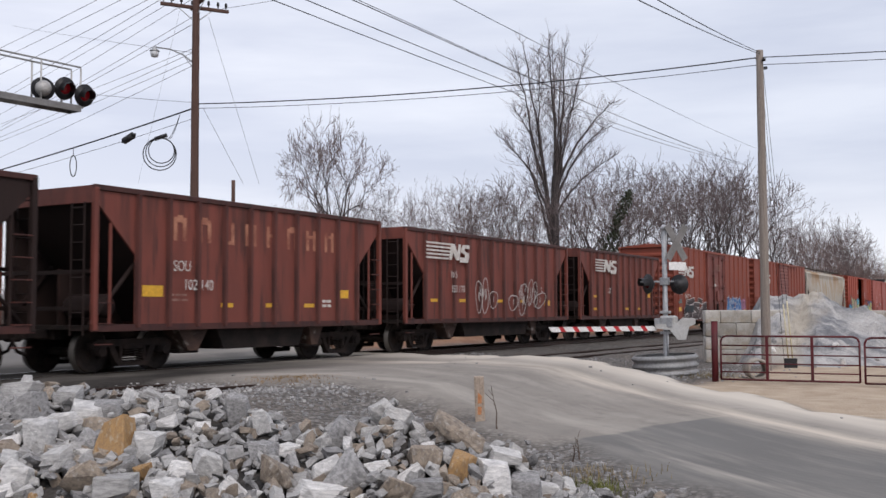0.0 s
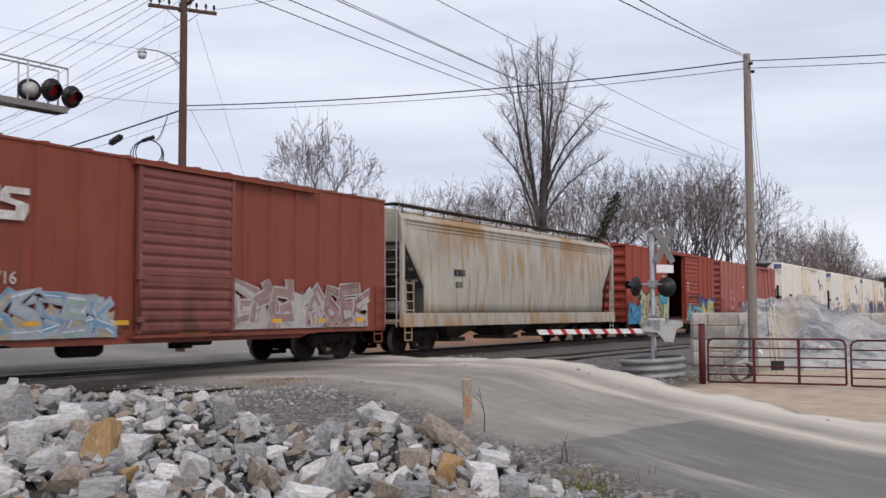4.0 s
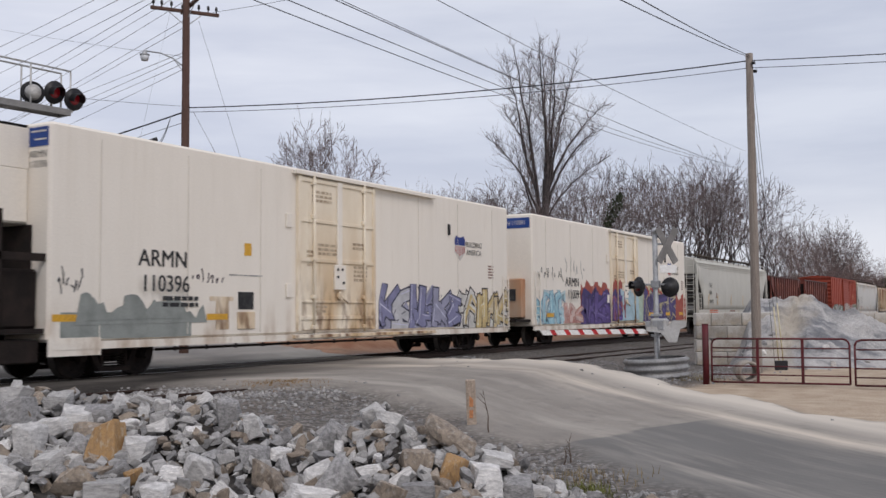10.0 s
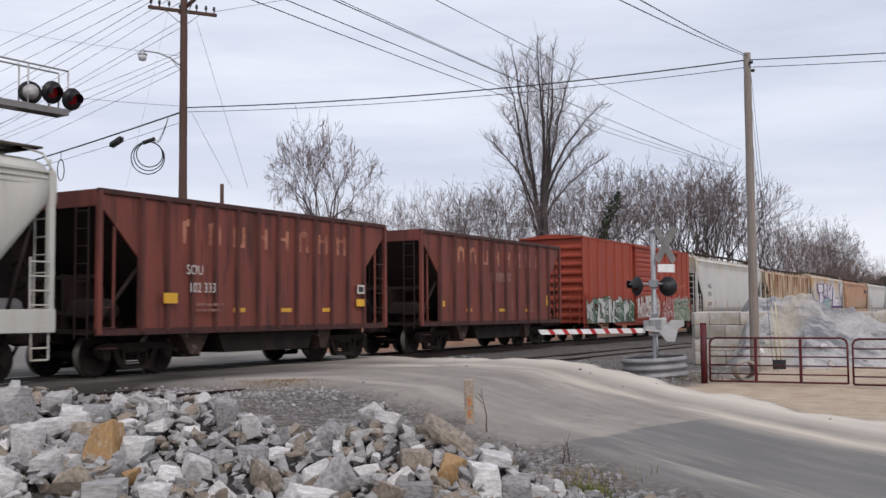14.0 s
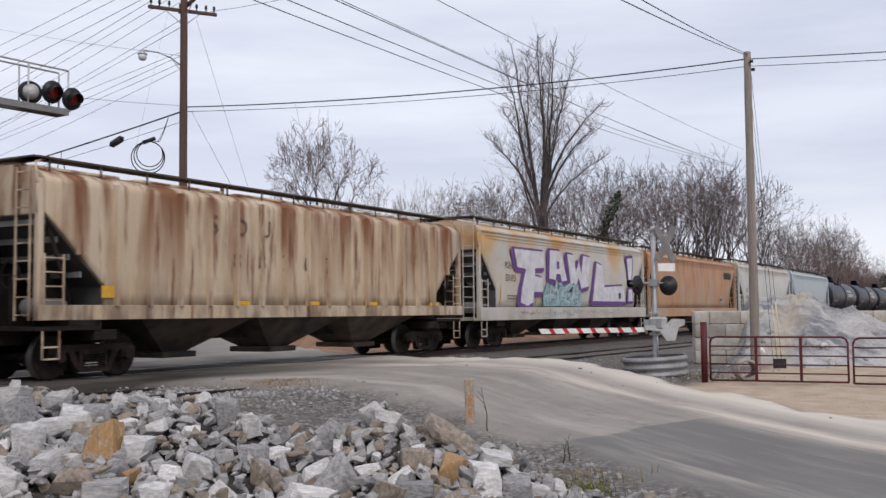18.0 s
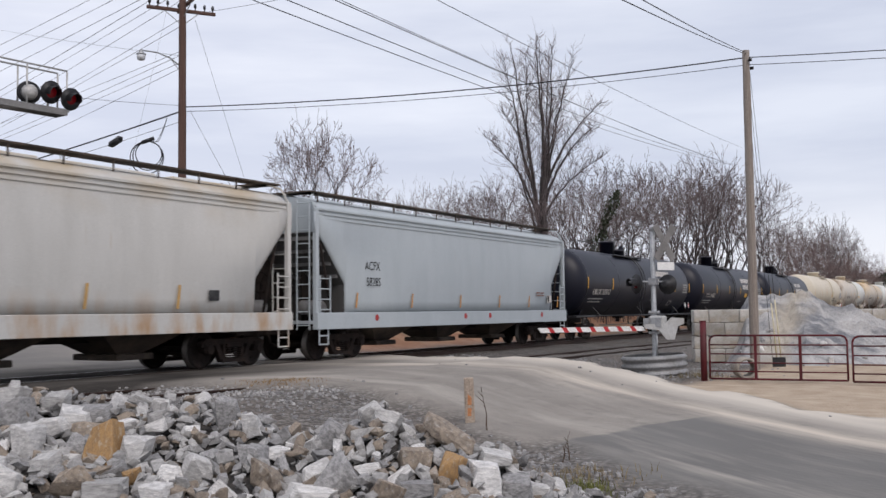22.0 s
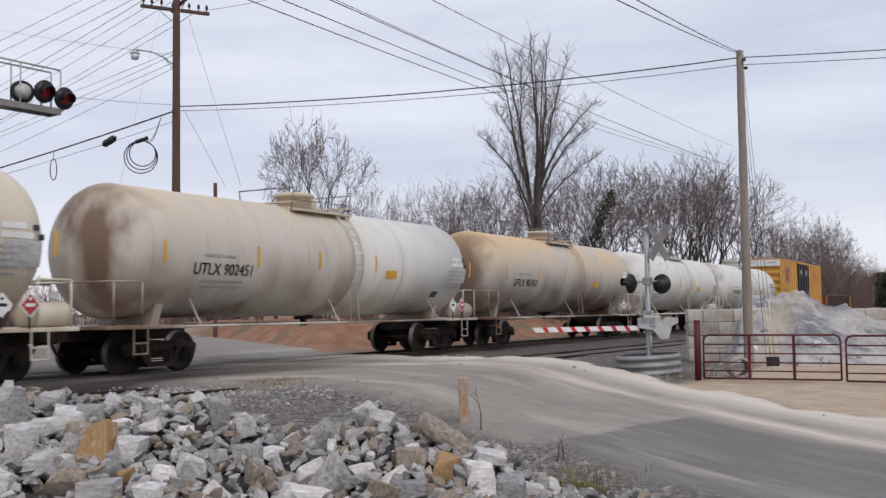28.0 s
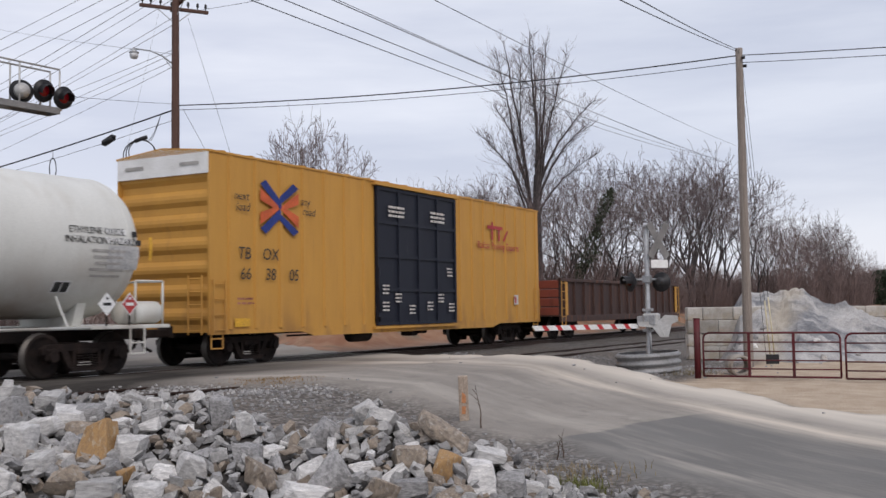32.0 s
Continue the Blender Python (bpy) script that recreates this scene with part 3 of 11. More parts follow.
def cantilever():
    """Overhead signal arm that reaches over the road from beyond the tracks."""
    th = group_thing("signal_cantilever", Matrix(), "grey aluminium overhead crossing signal arm with red flashers", "crossing signal")
    a, e = Vector((6.6, 22.57, 6.51)), Vector((18.05, 21.62, 6.51))
    u = (e - a).normalized()
    side = Vector((-u.y, u.x, 0)).normalized()
    turn = Matrix(((u.x, side.x, 0, a.x), (u.y, side.y, 0, a.y), (0, 0, 1, a.z), (0, 0, 0, 1)))
    span = (e - a).length
    for w in (-0.24, 0.24):
        bm = bmesh.new()
        k = 0.05 if w < 0 else -0.05
        plate(bm, [(w, -0.09), (w + k, -0.09), (w + k, -0.075), (w + k * 0.25, -0.075), (w + k * 0.25, 0.055), (w + k, 0.055), (w + k, 0.07), (w, 0.07)], "X", 0, span)
        bmesh.ops.transform(bm, matrix=turn, verts=bm.verts)
        part("side_channel", fixed(bm), M["dull"], th)
    bm = bmesh.new()
    box(bm, span - 0.02, span, -0.235, 0.235, -0.085, 0.065)
    bmesh.ops.transform(bm, matrix=turn, verts=bm.verts)
    part("end_plate", bm, M["dull"], th)
    bm = bmesh.new()
    for i in range(230):
        x = span * (i + 0.5) / 230
        box(bm, x - 0.006, x + 0.006, -0.225, 0.225, 0.02, 0.05)
    for y in (-0.12, 0.0, 0.12):
        box(bm, 0, span, y - 0.01, y + 0.01, -0.02, 0.018)
    bmesh.ops.transform(bm, matrix=turn, verts=bm.verts)
    part("walkway_grating", bm, M["grating"], th, "dark steel bar grating")
    for w in (-0.2, 0.2):
        bm = bmesh.new()
        tube(bm, a + side * w + Vector((0, 0, 1.08)), e + side * w + Vector((0, 0, 1.08)), 0.025, 6)
        for i in range(11):
            p = a.lerp(e, i / 10) + side * w
            tube(bm, p, p + Vector((0, 0, 1.05)), 0.025, 6)
        part("handrail", bm, M["alu"], th)
    bm = bmesh.new()
    tube(bm, (6.6, 22.57, -0.2), (6.6, 22.57, 8.2), 0.14, 14)
    part("mast", bm, M["alu"], th)
    signal_head(th, (18.1, 21.35, 6.86), (-0.08, -0.99, -0.2), True)
    signal_head(th, (17.6, 21.5, 6.97), (-0.14, -0.98, -0.2), True)
    back = signal_head(th, (17.05, 21.65, 6.88), (0.45, 0.9, 0.0), False, "rear_flasher")
    bm = bmesh.new()
    lathe(bm, [(0.05, -0.26), (0.13, -0.23), (0.19, -0.14), (0.2, -0.02)], "Z", 18)
    part("housing", fixed(bm), M["alu"], back, "grey metal lamp housing")
    bm = bmesh.new()
    tube(bm, (16.9, 21.7, 6.6), (18.25, 21.6, 6.6), 0.04, 8)
    for c in ((18.2, 21.6, 6.9), (17.6, 21.62, 6.95), (17.05, 21.68, 6.88)):
        tube(bm, c, (c[0], c[1], 6.6), 0.03, 6)
    part("flasher_arm", bm, M["alu"], th)
    return th


cantilever()


def crossing_mast():
    """Roadside signal with crossbuck, flashers and a lowered striped gate arm."""
    x, y, z = 29.46, 9.62, -0.26
    th = group_thing("crossing_signal", pose(x, y, z), "galvanised crossing signal with crossbuck and lowered red-white gate", "crossing signal")
    bm = bmesh.new()
    lathe(bm, [(0.16, 0.0), (0.16, 0.04), (0.09, 0.06), (0.075, 0.1), (0.075, 3.78), (0.06, 3.82), (0.1, 3.84), (0.1, 3.9), (0.05, 3.98)], "Z", 16)
    part("pole", fixed(bm), M["galv"], th)
    # the crossbuck faces the other approach, so it is seen from its back
    away = Vector((0.868, 0.496, 0))
    right = Vector((0.496, -0.868, 0))
    turn = (right * 0.88 + away * 0.47).normalized()
    nrm = Vector((-turn.y, turn.x, 0))
    m = Matrix(((turn.x, nrm.x, 0, 0), (turn.y, nrm.y, 0, 0), (0, 0, 1, 0), (0, 0, 0, 1)))
    for k in (-1, 1):
        bm = bmesh.new()
        box(bm, -0.61, 0.61, -0.012, 0.012, -0.115, 0.115, bevel=0.004)
        bmesh.ops.transform(bm, matrix=Matrix.Translation(right * 0.36 + Vector((0, 0, 3.46)) + nrm * 0.02 * k) @ m @ Matrix.Rotation(radians(56 * k), 4, "Y"), verts=bm.verts)
        part("crossbuck_blade", bm, M["dull"], th, "bare grey back of a crossbuck blade")
    bm = bmesh.new()
    box(bm, -0.32, 0.32, -0.01, 0.01, -0.12, 0.12, bevel=0.004)
    bmesh.ops.transform(bm, matrix=Matrix.Translation(right * 0.38 + Vector((0, 0, 2.76))) @ m, verts=bm.verts)
    part("track_count_sign", bm, M["white"], th)
    bm = bmesh.new()
    tube(bm, -right * 0.72 + Vector((0, 0, 2.3)), right * 0.5 + Vector((0, 0, 2.3)), 0.03, 8)
    part("flasher_arm", bm, M["galv"], th)
    bm = bmesh.new()
    tube(bm, right * 0.06 + Vector((0, 0, 3.5)), right * 0.36 + Vector((0, 0, 3.5)), 0.03, 8)
    part("crossbuck_bracket", bm, M["galv"], th)
    signal_head(th, right * 0.42 + away * -0.02 + Vector((0, 0, 2.22)), tuple(right * 0.62 + away * 0.78), False)
    signal_head(th, -right * 0.5 + Vector((0, 0, 2.24)), tuple(right * -0.93 + away * -0.36), False)
    # gate mechanism, counterweight and arm
    bm = bmesh.new()
    box(bm, -0.2, 0.16, -0.34, 0.12, 0.92, 1.3, bevel=0.05)
    part("gate_mechanism", bm, M["alu"], th, "grey cast gate motor case")
    bm = bmesh.new()
    for s in (-1, 1):
        plate(bm, [(-0.3, 1.06), (-0.3, 0.93), (0.12, 0.88), (0.34, 0.6), (0.56, 0.6), (0.66, 0.98), (0.84, 1.06), (0.84, 1.22), (0.5, 1.24), (0.36, 1.1), (0.1, 1.06)], "Y", s * 0.26 - 0.012, s * 0.26 + 0.012)
    bmesh.ops.rotate(bm, verts=bm.verts, cent=(0, 0, 0), matrix=Matrix.Rotation(radians(-69), 3, "Z"))
    part("counterweight_arm", fixed(bm), M["alu"], th)
    for nm, dims in (("mechanism_cover", (-0.25, -0.2, -0.28, 0.04, 0.97, 1.25)), ("junction_box", (-0.13, 0.05, 0.12, 0.3, 1.0, 1.22)), ("mounting_clamp", (-0.12, 0.12, -0.14, 0.14, 1.36, 1.44)), ("mounting_clamp", (-0.12, 0.12, -0.14, 0.14, 0.76, 0.84)), ("junction_box", (-0.11, 0.11, -0.12, 0.12, 2.2, 2.42))):
        bm = bmesh.new()
        box(bm, *dims, bevel=0.012)
        part(nm, bm, M["galv"], th)
    bm = bmesh.new()
    tube(bm, (-0.12, -0.1, 0.05), (-0.12, -0.1, 0.85), 0.028, 6)
    part("conduit", bm, M["galv"], th)
    u = Vector((-0.76, 0.65, 0)).normalized()
    length = 3.3
    arm = new("gate_arm")
    arm.parent = th
    n = 15
    nrm = Vector((-u.y, u.x, 0))
    mb = Matrix(((u.x, nrm.x, 0, 0), (u.y, nrm.y, 0, 0), (0, 0, 1, 0.93), (0, 0, 0, 1)))
    for i in range(n):
        bm = bmesh.new()
        e0 = 0.06 if i % 2 else -0.06
        a0, a1 = 0.35 + length * i / n + e0 * 0.6, 0.35 + length * (i + 1) / n - e0 * 0.6
        plate(bm, [(a0, -0.07), (a1, -0.07), (a1 + 0.1, 0.07), (a0 + 0.1, 0.07)], "Y", -0.03, 0.03)
        bmesh.ops.transform(bm, matrix=mb, verts=bm.verts)
        part("gate_stripe", fixed(bm), M["red"] if i % 2 else M["white"], arm)
    return th


crossing_mast()


def corrugated_ring():
    """A short length of corrugated culvert pipe round the signal's foot, filled with gravel."""
    th = group_thing("corrugated_ring", pose(29.35, 9.6, -0.68, -2.5, -1.5, 0), "galvanised corrugated culvert ring filled with gravel", "planter ring")
    bm = bmesh.new()
    prof = [(0.93 + 0.04 * math.sin(i * math.pi / 3), 0.58 * i / 16) for i in range(17)]
    inner = [(0.915 + 0.04 * math.sin(i * math.pi / 3), 0.58 * i / 16) for i in range(16, -1, -1)]
    rings = lathe(bm, prof + inner, "Z", 48)
    part("ring_wall", fixed(bm), mat("dull_galvanised_steel", (0.3, 0.3, 0.3), 0.6, 0.35, (0.2, 0.195, 0.19), grain=25, bump=0.05), th)
    bm = bmesh.new()
    lathe(bm, [(0.9, 0.0), (0.9, 0.2), (0.5, 0.26), (0.02, 0.28)], "Z", 32)
    part("gravel_fill", fixed(bm), M["gravel_fill"], th, "grey gravel filling the ring")


M["gravel_fill"] = mat("loose_gravel", (0.22, 0.21, 0.2), 0.95, 0, (0.12, 0.115, 0.11), scale=9, grain=25, grain_amt=0.4, bump=0.8)
corrugated_ring()


# ---- yard gate, block wall and stockpile ----
def tube_gate(name, a, b, z, h, label, uprights=(0.345, 0.67)):
    a, b = Vector((*a, z)), Vector((*b, z))
    th = group_thing(name, Matrix(), label, "gate", "yard gates")
    up = Vector((0, 0, 1))
    bm = bmesh.new()
    r = 0.026
    c = 0.14
    u = (b - a).normalized()
    path = [a + up * 0.05, a + up * (h - c), a + up * (h - c * 0.3) + u * c * 0.3, a + up * h + u * c, b + up * h - u * c, b + up * (h - c * 0.3) - u * c * 0.3, b + up * (h - c), b + up * 0.05]
    for p, q in zip(path, path[1:]):
        tube(bm, p, q, r, 8)
    tube(bm, path[0], path[-1], r, 8)
    part("gate_frame", bm, M["redpaint"], th)
    for k in range(1, 5):
        bm = bmesh.new()
        zz = 0.05 + (h - 0.05) * (k / 5) ** 1.08
        tube(bm, a + up * zz, b + up * zz, 0.02, 6)
        part("gate_rail", bm, M["redpaint"], th)
    for k in uprights:
        bm = bmesh.new()
        p = a.lerp(b, k)
        box(bm, -0.035, 0.035, -0.03, 0.03, 0.03, h)
        bmesh.ops.transform(bm, matrix=Matrix.Translation(p) @ Matrix.Rotation(math.atan2(u.y, u.x), 4, "Z"), verts=bm.verts)
        part("gate_brace", bm, M["redpaint"], th)
    return th


tube_gate("tube_gate", (26.86, 7.3), (27.15, 3.95), -0.64, 1.17, "closed dark red tubular steel farm gate")
tube_gate("tube_gate", (27.1, 3.82), (27.3, 0.2), -0.66, 1.17, "dark red tubular steel farm gate leaf")
bm = bmesh.new()
tube(bm, (26.83, 7.45, -0.75), (26.83, 7.45, 0.9), 0.085, 14)
tube(bm, (26.83, 7.45, 0.9), (26.83, 7.45, 0.92), 0.09, 14)
tagged(part("gate_post", bm, M["redpaint"]), "dark red round steel gate post", "post")

BLOCK_H = 0.455


def block_wall(name, x, y, ang, courses, length, label, z0=-0.62, step_end=0):
    """Stacked concrete blocks laid in half bond."""
    th = group_thing(name, pose(x, y, z0, 0, 0, ang), label, "block wall", kind="structure")
    rnd = random.Random(int(x * 7 + y))
    for c in range(courses):
        p = 0.53 if c % 2 else 0.0
        if c % 2:
            spans = [(0.0, 0.53)]
        else:
            spans = []
        while p < length - 0.1:
            q = min(length, p + 1.06)
            spans.append((p, q))
            p = q
        for a, b in spans:
            if step_end and c == courses - 1 and a > length - step_end:
                continue
            key = "cblock%.2f" % (b - a)

            def build(bm, w=b - a):
                box(bm, 0.008, w - 0.008, -0.23, 0.23, 0.005, BLOCK_H - 0.005, bevel=0.022)
            o = shared_part("concrete_block", key, build, M["concrete"], th, pose(a, rnd.uniform(-0.03, 0.03), c * BLOCK_H))
    return th


SHARED = {}


def shared_part(name, key, build, material, car, m, label=""):
    if key not in SHARED:
        bm = bmesh.new()
        build(bm)
        me = bpy.data.meshes.new(name)
        fixed(bm).to_mesh(me)
        bm.free()
        for mm in material if isinstance(material, (list, tuple)) else [material]:
            me.materials.append(mm)
        SHARED[key] = me
    o = new(name, SHARED[key])
    o.parent = car
    o.matrix_basis = m
    if label:
        o["label"] = label
    return o


block_wall("block_wall", 35.6, 10.25, -62, 4, 2.75, "low wall of stacked pale concrete blocks", -0.64)
block_wall("block_wall", 45.0, 8.2, -85, 4, 10.6, "pale concrete block wall behind the stockpile", -0.7)


STONE = {
    "pale": mat("pale_quarry_stone", (0.58, 0.565, 0.545), 0.85, 0, (0.36, 0.35, 0.34), scale=4, stretch=(0.6, 0.6, 3), grain=50, grain_amt=0.2, bump=0.5, rand=0.34, col3=(0.74, 0.72, 0.68), scale3=3.5, spread3=(0.55, 0.7), stretch3=(0.6, 1, 3)),
    "grey": mat("blue_grey_quarry_stone", (0.36, 0.35, 0.343), 0.85, 0, (0.19, 0.186, 0.184), scale=5, stretch=(1, 1, 3), grain=50, grain_amt=0.2, bump=0.5, rand=0.2, col3=(0.5, 0.49, 0.47), scale3=4, spread3=(0.6, 0.72), stretch3=(0.5, 1, 3)),
    "brown": mat("brownish_quarry_stone", (0.31, 0.255, 0.2), 0.88, 0, (0.17, 0.14, 0.115), scale=5, grain=50, grain_amt=0.22, bump=0.5, rand=0.2, col3=(0.42, 0.39, 0.35), scale3=4),
    "ochre": mat("ochre_iron_stained_stone", (0.4, 0.24, 0.105), 0.88, 0, (0.3, 0.19, 0.1), scale=6, grain=50, grain_amt=0.25, bump=0.5, rand=0.12, col3=(0.45, 0.36, 0.25), scale3=5),
}


def stone_bm(bm, rnd, sx, sy, sz, m=None, n=7):
    """An angular broken stone: the hull of a skewed block's corners and a few odd points, cut flat on some sides."""
    pts = []
    skew = Matrix(((1, rnd.uniform(-0.4, 0.4), rnd.uniform(-0.4, 0.4)), (0, 1, rnd.uniform(-0.3, 0.3)), (0, 0, 1)))
    cuts = [(Vector((rnd.gauss(0, 1), rnd.gauss(0, 1), rnd.gauss(0, 1))).normalized(), rnd.uniform(0.5, 0.85)) for _ in range(4)]
    raw = [skew @ Vector((x * rnd.uniform(0.4, 0.8), y * rnd.uniform(0.4, 0.8), z * rnd.uniform(0.4, 0.8))) for x in (-1, 1) for y in (-1, 1) for z in (-1, 1)]
    raw += [Vector((rnd.gauss(0, 1), rnd.gauss(0, 1), rnd.gauss(0, 1))).normalized() * rnd.uniform(0.75, 1.0) for _ in range(n)]
    for v in raw:
        for c, d in cuts:
            k = v.dot(c) - d
            if k > 0:
                v = v - c * k
        v = Vector((v.x * sx, v.y * sy, v.z * sz))
        pts.append(bm.verts.new(m @ v if m else v))
    r = bmesh.ops.convex_hull(bm, input=pts)
    bmesh.ops.delete(bm, geom=[g for g in set(r["geom_interior"]) | set(r["geom_unused"]) if isinstance(g, bmesh.types.BMVert)], context="VERTS")


def stockpile():
    """A steep heap of crushed grey stone with gullies and a tan sandy flank."""
    th = group_thing("stockpile", pose(37.6, 7.3, -0.7, 0, 0, -83), "steep heap of crushed grey stone with a sandy flank", "stone heap")
    nx, ny = 150, 96
    us = [-4.0 + 10.6 * i / nx for i in range(nx + 1)]
    vs = [-3.6 + 7.2 * j / ny for j in range(ny + 1)]

    def height(u, v):
        ridge = np.interp(u, [-4.0, -2.5, -2.0, -1.4, 0.6, 2.2, 4.2, 6.6], [0.0, 0.2, 1.35, 2.4, 2.5, 1.9, 0.95, 0.0])
        h = max(0.0, float(ridge) - 0.76 * abs(v) ** 1.1)
        p = Vector((u * 0.9, v * 0.9, 0.3))
        run = smooth_step(0.4, 1.4, u)
        gully = (1 - run) * abs(noise.noise(Vector((u * 1.7 + 0.4 * v, v * 0.35, 2.0)))) + run * 1.5 * abs(noise.noise(Vector((u * 0.45 + v * 0.3, v * 1.9 - u * 0.35, 4.0))))
        return h + (0.16 * noise.noise(p) + 0.1 * noise.noise(p * 3.1) + 0.06 * noise.noise(p * 9) + 0.03 * noise.noise(p * 22) - 0.32 * gully) * min(1, h * 1.2)

    bm = bmesh.new()
    V = {(i, j): bm.verts.new((u, v, height(u, v))) for i, u in enumerate(us) for j, v in enumerate(vs)}
    for i in range(nx):
        for j in range(ny):
            bm.faces.new((V[i, j], V[i + 1, j], V[i + 1, j + 1], V[i, j + 1]))
    stone = mat("crushed_stone_heap", (0.42, 0.41, 0.4), 0.95, 0, (0.29, 0.288, 0.285), scale=1.3, grain=22, grain_amt=0.2, bump=0.8, col3=(0.17, 0.175, 0.187), scale3=0.9, spread3=(0.48, 0.6), stretch3=(0.5, 2.6, 1.2))
    sandy_flank(stone)
    part("crushed_stone", fixed(bm), stone, th)
    rnd = random.Random(77)
    for k in range(26):
        u, v = rnd.uniform(-2.2, 4.6), rnd.uniform(-3.3, -1.6)
        r = rnd.uniform(0.06, 0.17)
        bm = bmesh.new()
        stone_bm(bm, rnd, r, r * 0.8, r * 0.65, Matrix.Translation((u, v, height(u, v) + r * 0.25)) @ Euler((rnd.uniform(0, 3), rnd.uniform(0, 3), 0)).to_matrix().to_4x4())
        part("fallen_stone", fixed(bm), STONE["grey" if k % 3 else "pale"], th)


def sandy_flank(m):
    """Tan sand of uneven outline run down the heap's near flank."""
    n, l = m.node_tree.nodes, m.node_tree.links
    base = n["Principled BSDF"].inputs["Base Color"]
    old = base.links[0].from_socket
    co, sep = n.new("ShaderNodeTexCoord"), n.new("ShaderNodeSeparateXYZ")
    l.new(co.outputs["Object"], sep.inputs["Vector"])
    tx = n.new("ShaderNodeTexNoise")
    tx.inputs["Scale"].default_value, tx.inputs["Detail"].default_value = 1.6, 7.0
    l.new(co.outputs["Object"], tx.inputs["Vector"])

    def math_node(op, a, b):
        x = n.new("ShaderNodeMath")
        x.operation = op
        for i, v in enumerate((a, b)):
            if isinstance(v, float):
                x.inputs[i].default_value = v
            else:
                l.new(v, x.inputs[i])
        return x.outputs["Value"]

    mid = math_node("ADD", sep.outputs["X"], math_node("MULTIPLY", sep.outputs["Y"], -0.2))
    off = math_node("ABSOLUTE", math_node("ADD", mid, -0.2), 0.0)
    rough_edge = math_node("ADD", off, math_node("MULTIPLY", tx.outputs["Fac"], 1.5))
    r = n.new("ShaderNodeMapRange")
    r.inputs["From Min"].default_value, r.inputs["From Max"].default_value = 1.45, 0.85
    r.inputs["To Max"].default_value = 0.7
    l.new(rough_edge, r.inputs["Value"])
    mx = n.new("ShaderNodeMixRGB")
    mx.inputs["Color2"].default_value = (0.41, 0.36, 0.285, 1)
    l.new(r.outputs["Result"], mx.inputs["Fac"])
    l.new(old, mx.inputs["Color1"])
    l.new(mx.outputs["Color"], base)


stockpile()


M["pipe"] = mat("dusty_concrete_pipe", (0.36, 0.33, 0.29), 0.9, 0, (0.25, 0.22, 0.19), bump=0.2)


def culvert_end():
    bm = bmesh.new()
    lathe(bm, [(0.22, -0.4), (0.29, -0.4), (0.29, 0.4), (0.22, 0.4), (0.22, -0.4)], "X", 28)
    bmesh.ops.delete(bm, geom=[f for f in bm.faces if len(f.verts) > 4], context="FACES_ONLY")
    bmesh.ops.remove_doubles(bm, verts=bm.verts, dist=0.001)
    ob = part("concrete_pipe", fixed(bm), M["pipe"])
    ob.matrix_basis = pose(28.3, 6.75, -0.38, 0, 0, 24)
    tagged(ob, "short concrete pipe lying behind the gate", "pipe")


culvert_end()


def yard_sign():
    bm = bmesh.new()
    box(bm, -0.2, 0.2, -0.04, 0.04, 0.0, 0.3, bevel=0.01)
    ob = part("electric_box", bm, M["black"])
    ob.matrix_basis = pose(33.2, 6.85, -0.62, 0, 0, -60)
    tagged(ob, "small black utility box on the yard ground", "utility box")


yard_sign()


# ---- stake and twigs at the road edge ----
def stake():
    bm = bmesh.new()
    box(bm, -0.075, 0.075, -0.06, 0.06, -0.25, 0.66, bevel=0.012)
    th = part("marker_stake", bm, mat("raw_stake_timber", (0.42, 0.34, 0.27), 0.9, 0, (0.3, 0.24, 0.19), scale=4, stretch=(6, 6, 0.6), bump=0.3))
    th.matrix_basis = pose(13.95, 7.5, float(ground_z(13.95, 7.5)), 1, -1.5, -62)
    tagged(th, "short squared timber marker stake with faded orange paint", "stake")
    bm = bmesh.new()
    plate(bm, [(-0.03, 0.25), (0.03, 0.25), (0.035, 0.36), (-0.02, 0.42)], "Y", -0.066, -0.06)
    plate(bm, [(-0.035, 0.08), (0.02, 0.08), (0.03, 0.2), (-0.03, 0.2)], "Y", -0.066, -0.06)
    part("paint_mark", fixed(bm), mat("faded_orange_paint", (0.5, 0.22, 0.1), 0.8, bump=0), th, "faded orange paint mark")


stake()


def twig(x, y, h, seed, lean=0.1):
    rnd = random.Random(seed)
    bm = bmesh.new()
    p, d = Vector((0, 0, -0.05)), Vector((rnd.uniform(-lean, lean), rnd.uniform(-lean, lean), 1))
    n = 7
    for i in range(n):
        q = p + d.normalized() * h / n
        tube(bm, p, q, 0.014 * (1 - i / (n + 1)), 5, 0.014 * (1 - (i + 1) / (n + 1)))
        if i > 1:
            s = d + Vector((rnd.uniform(-1, 1), rnd.uniform(-1, 1), 0.2))
            tube(bm, q, q + s.normalized() * h * rnd.uniform(0.12, 0.3), 0.006, 4, 0.002)
        p, d = q, d + Vector((rnd.uniform(-0.2, 0.2), rnd.uniform(-0.2, 0.2), 0))
    ob = part("dry_weed", bm, M["twig"])
    ob.matrix_basis = pose(x, y, float(ground_z(x, y)))
    return tagged(ob, "bare upright weed stalk at the road edge", "dry weed", "weed stalks")


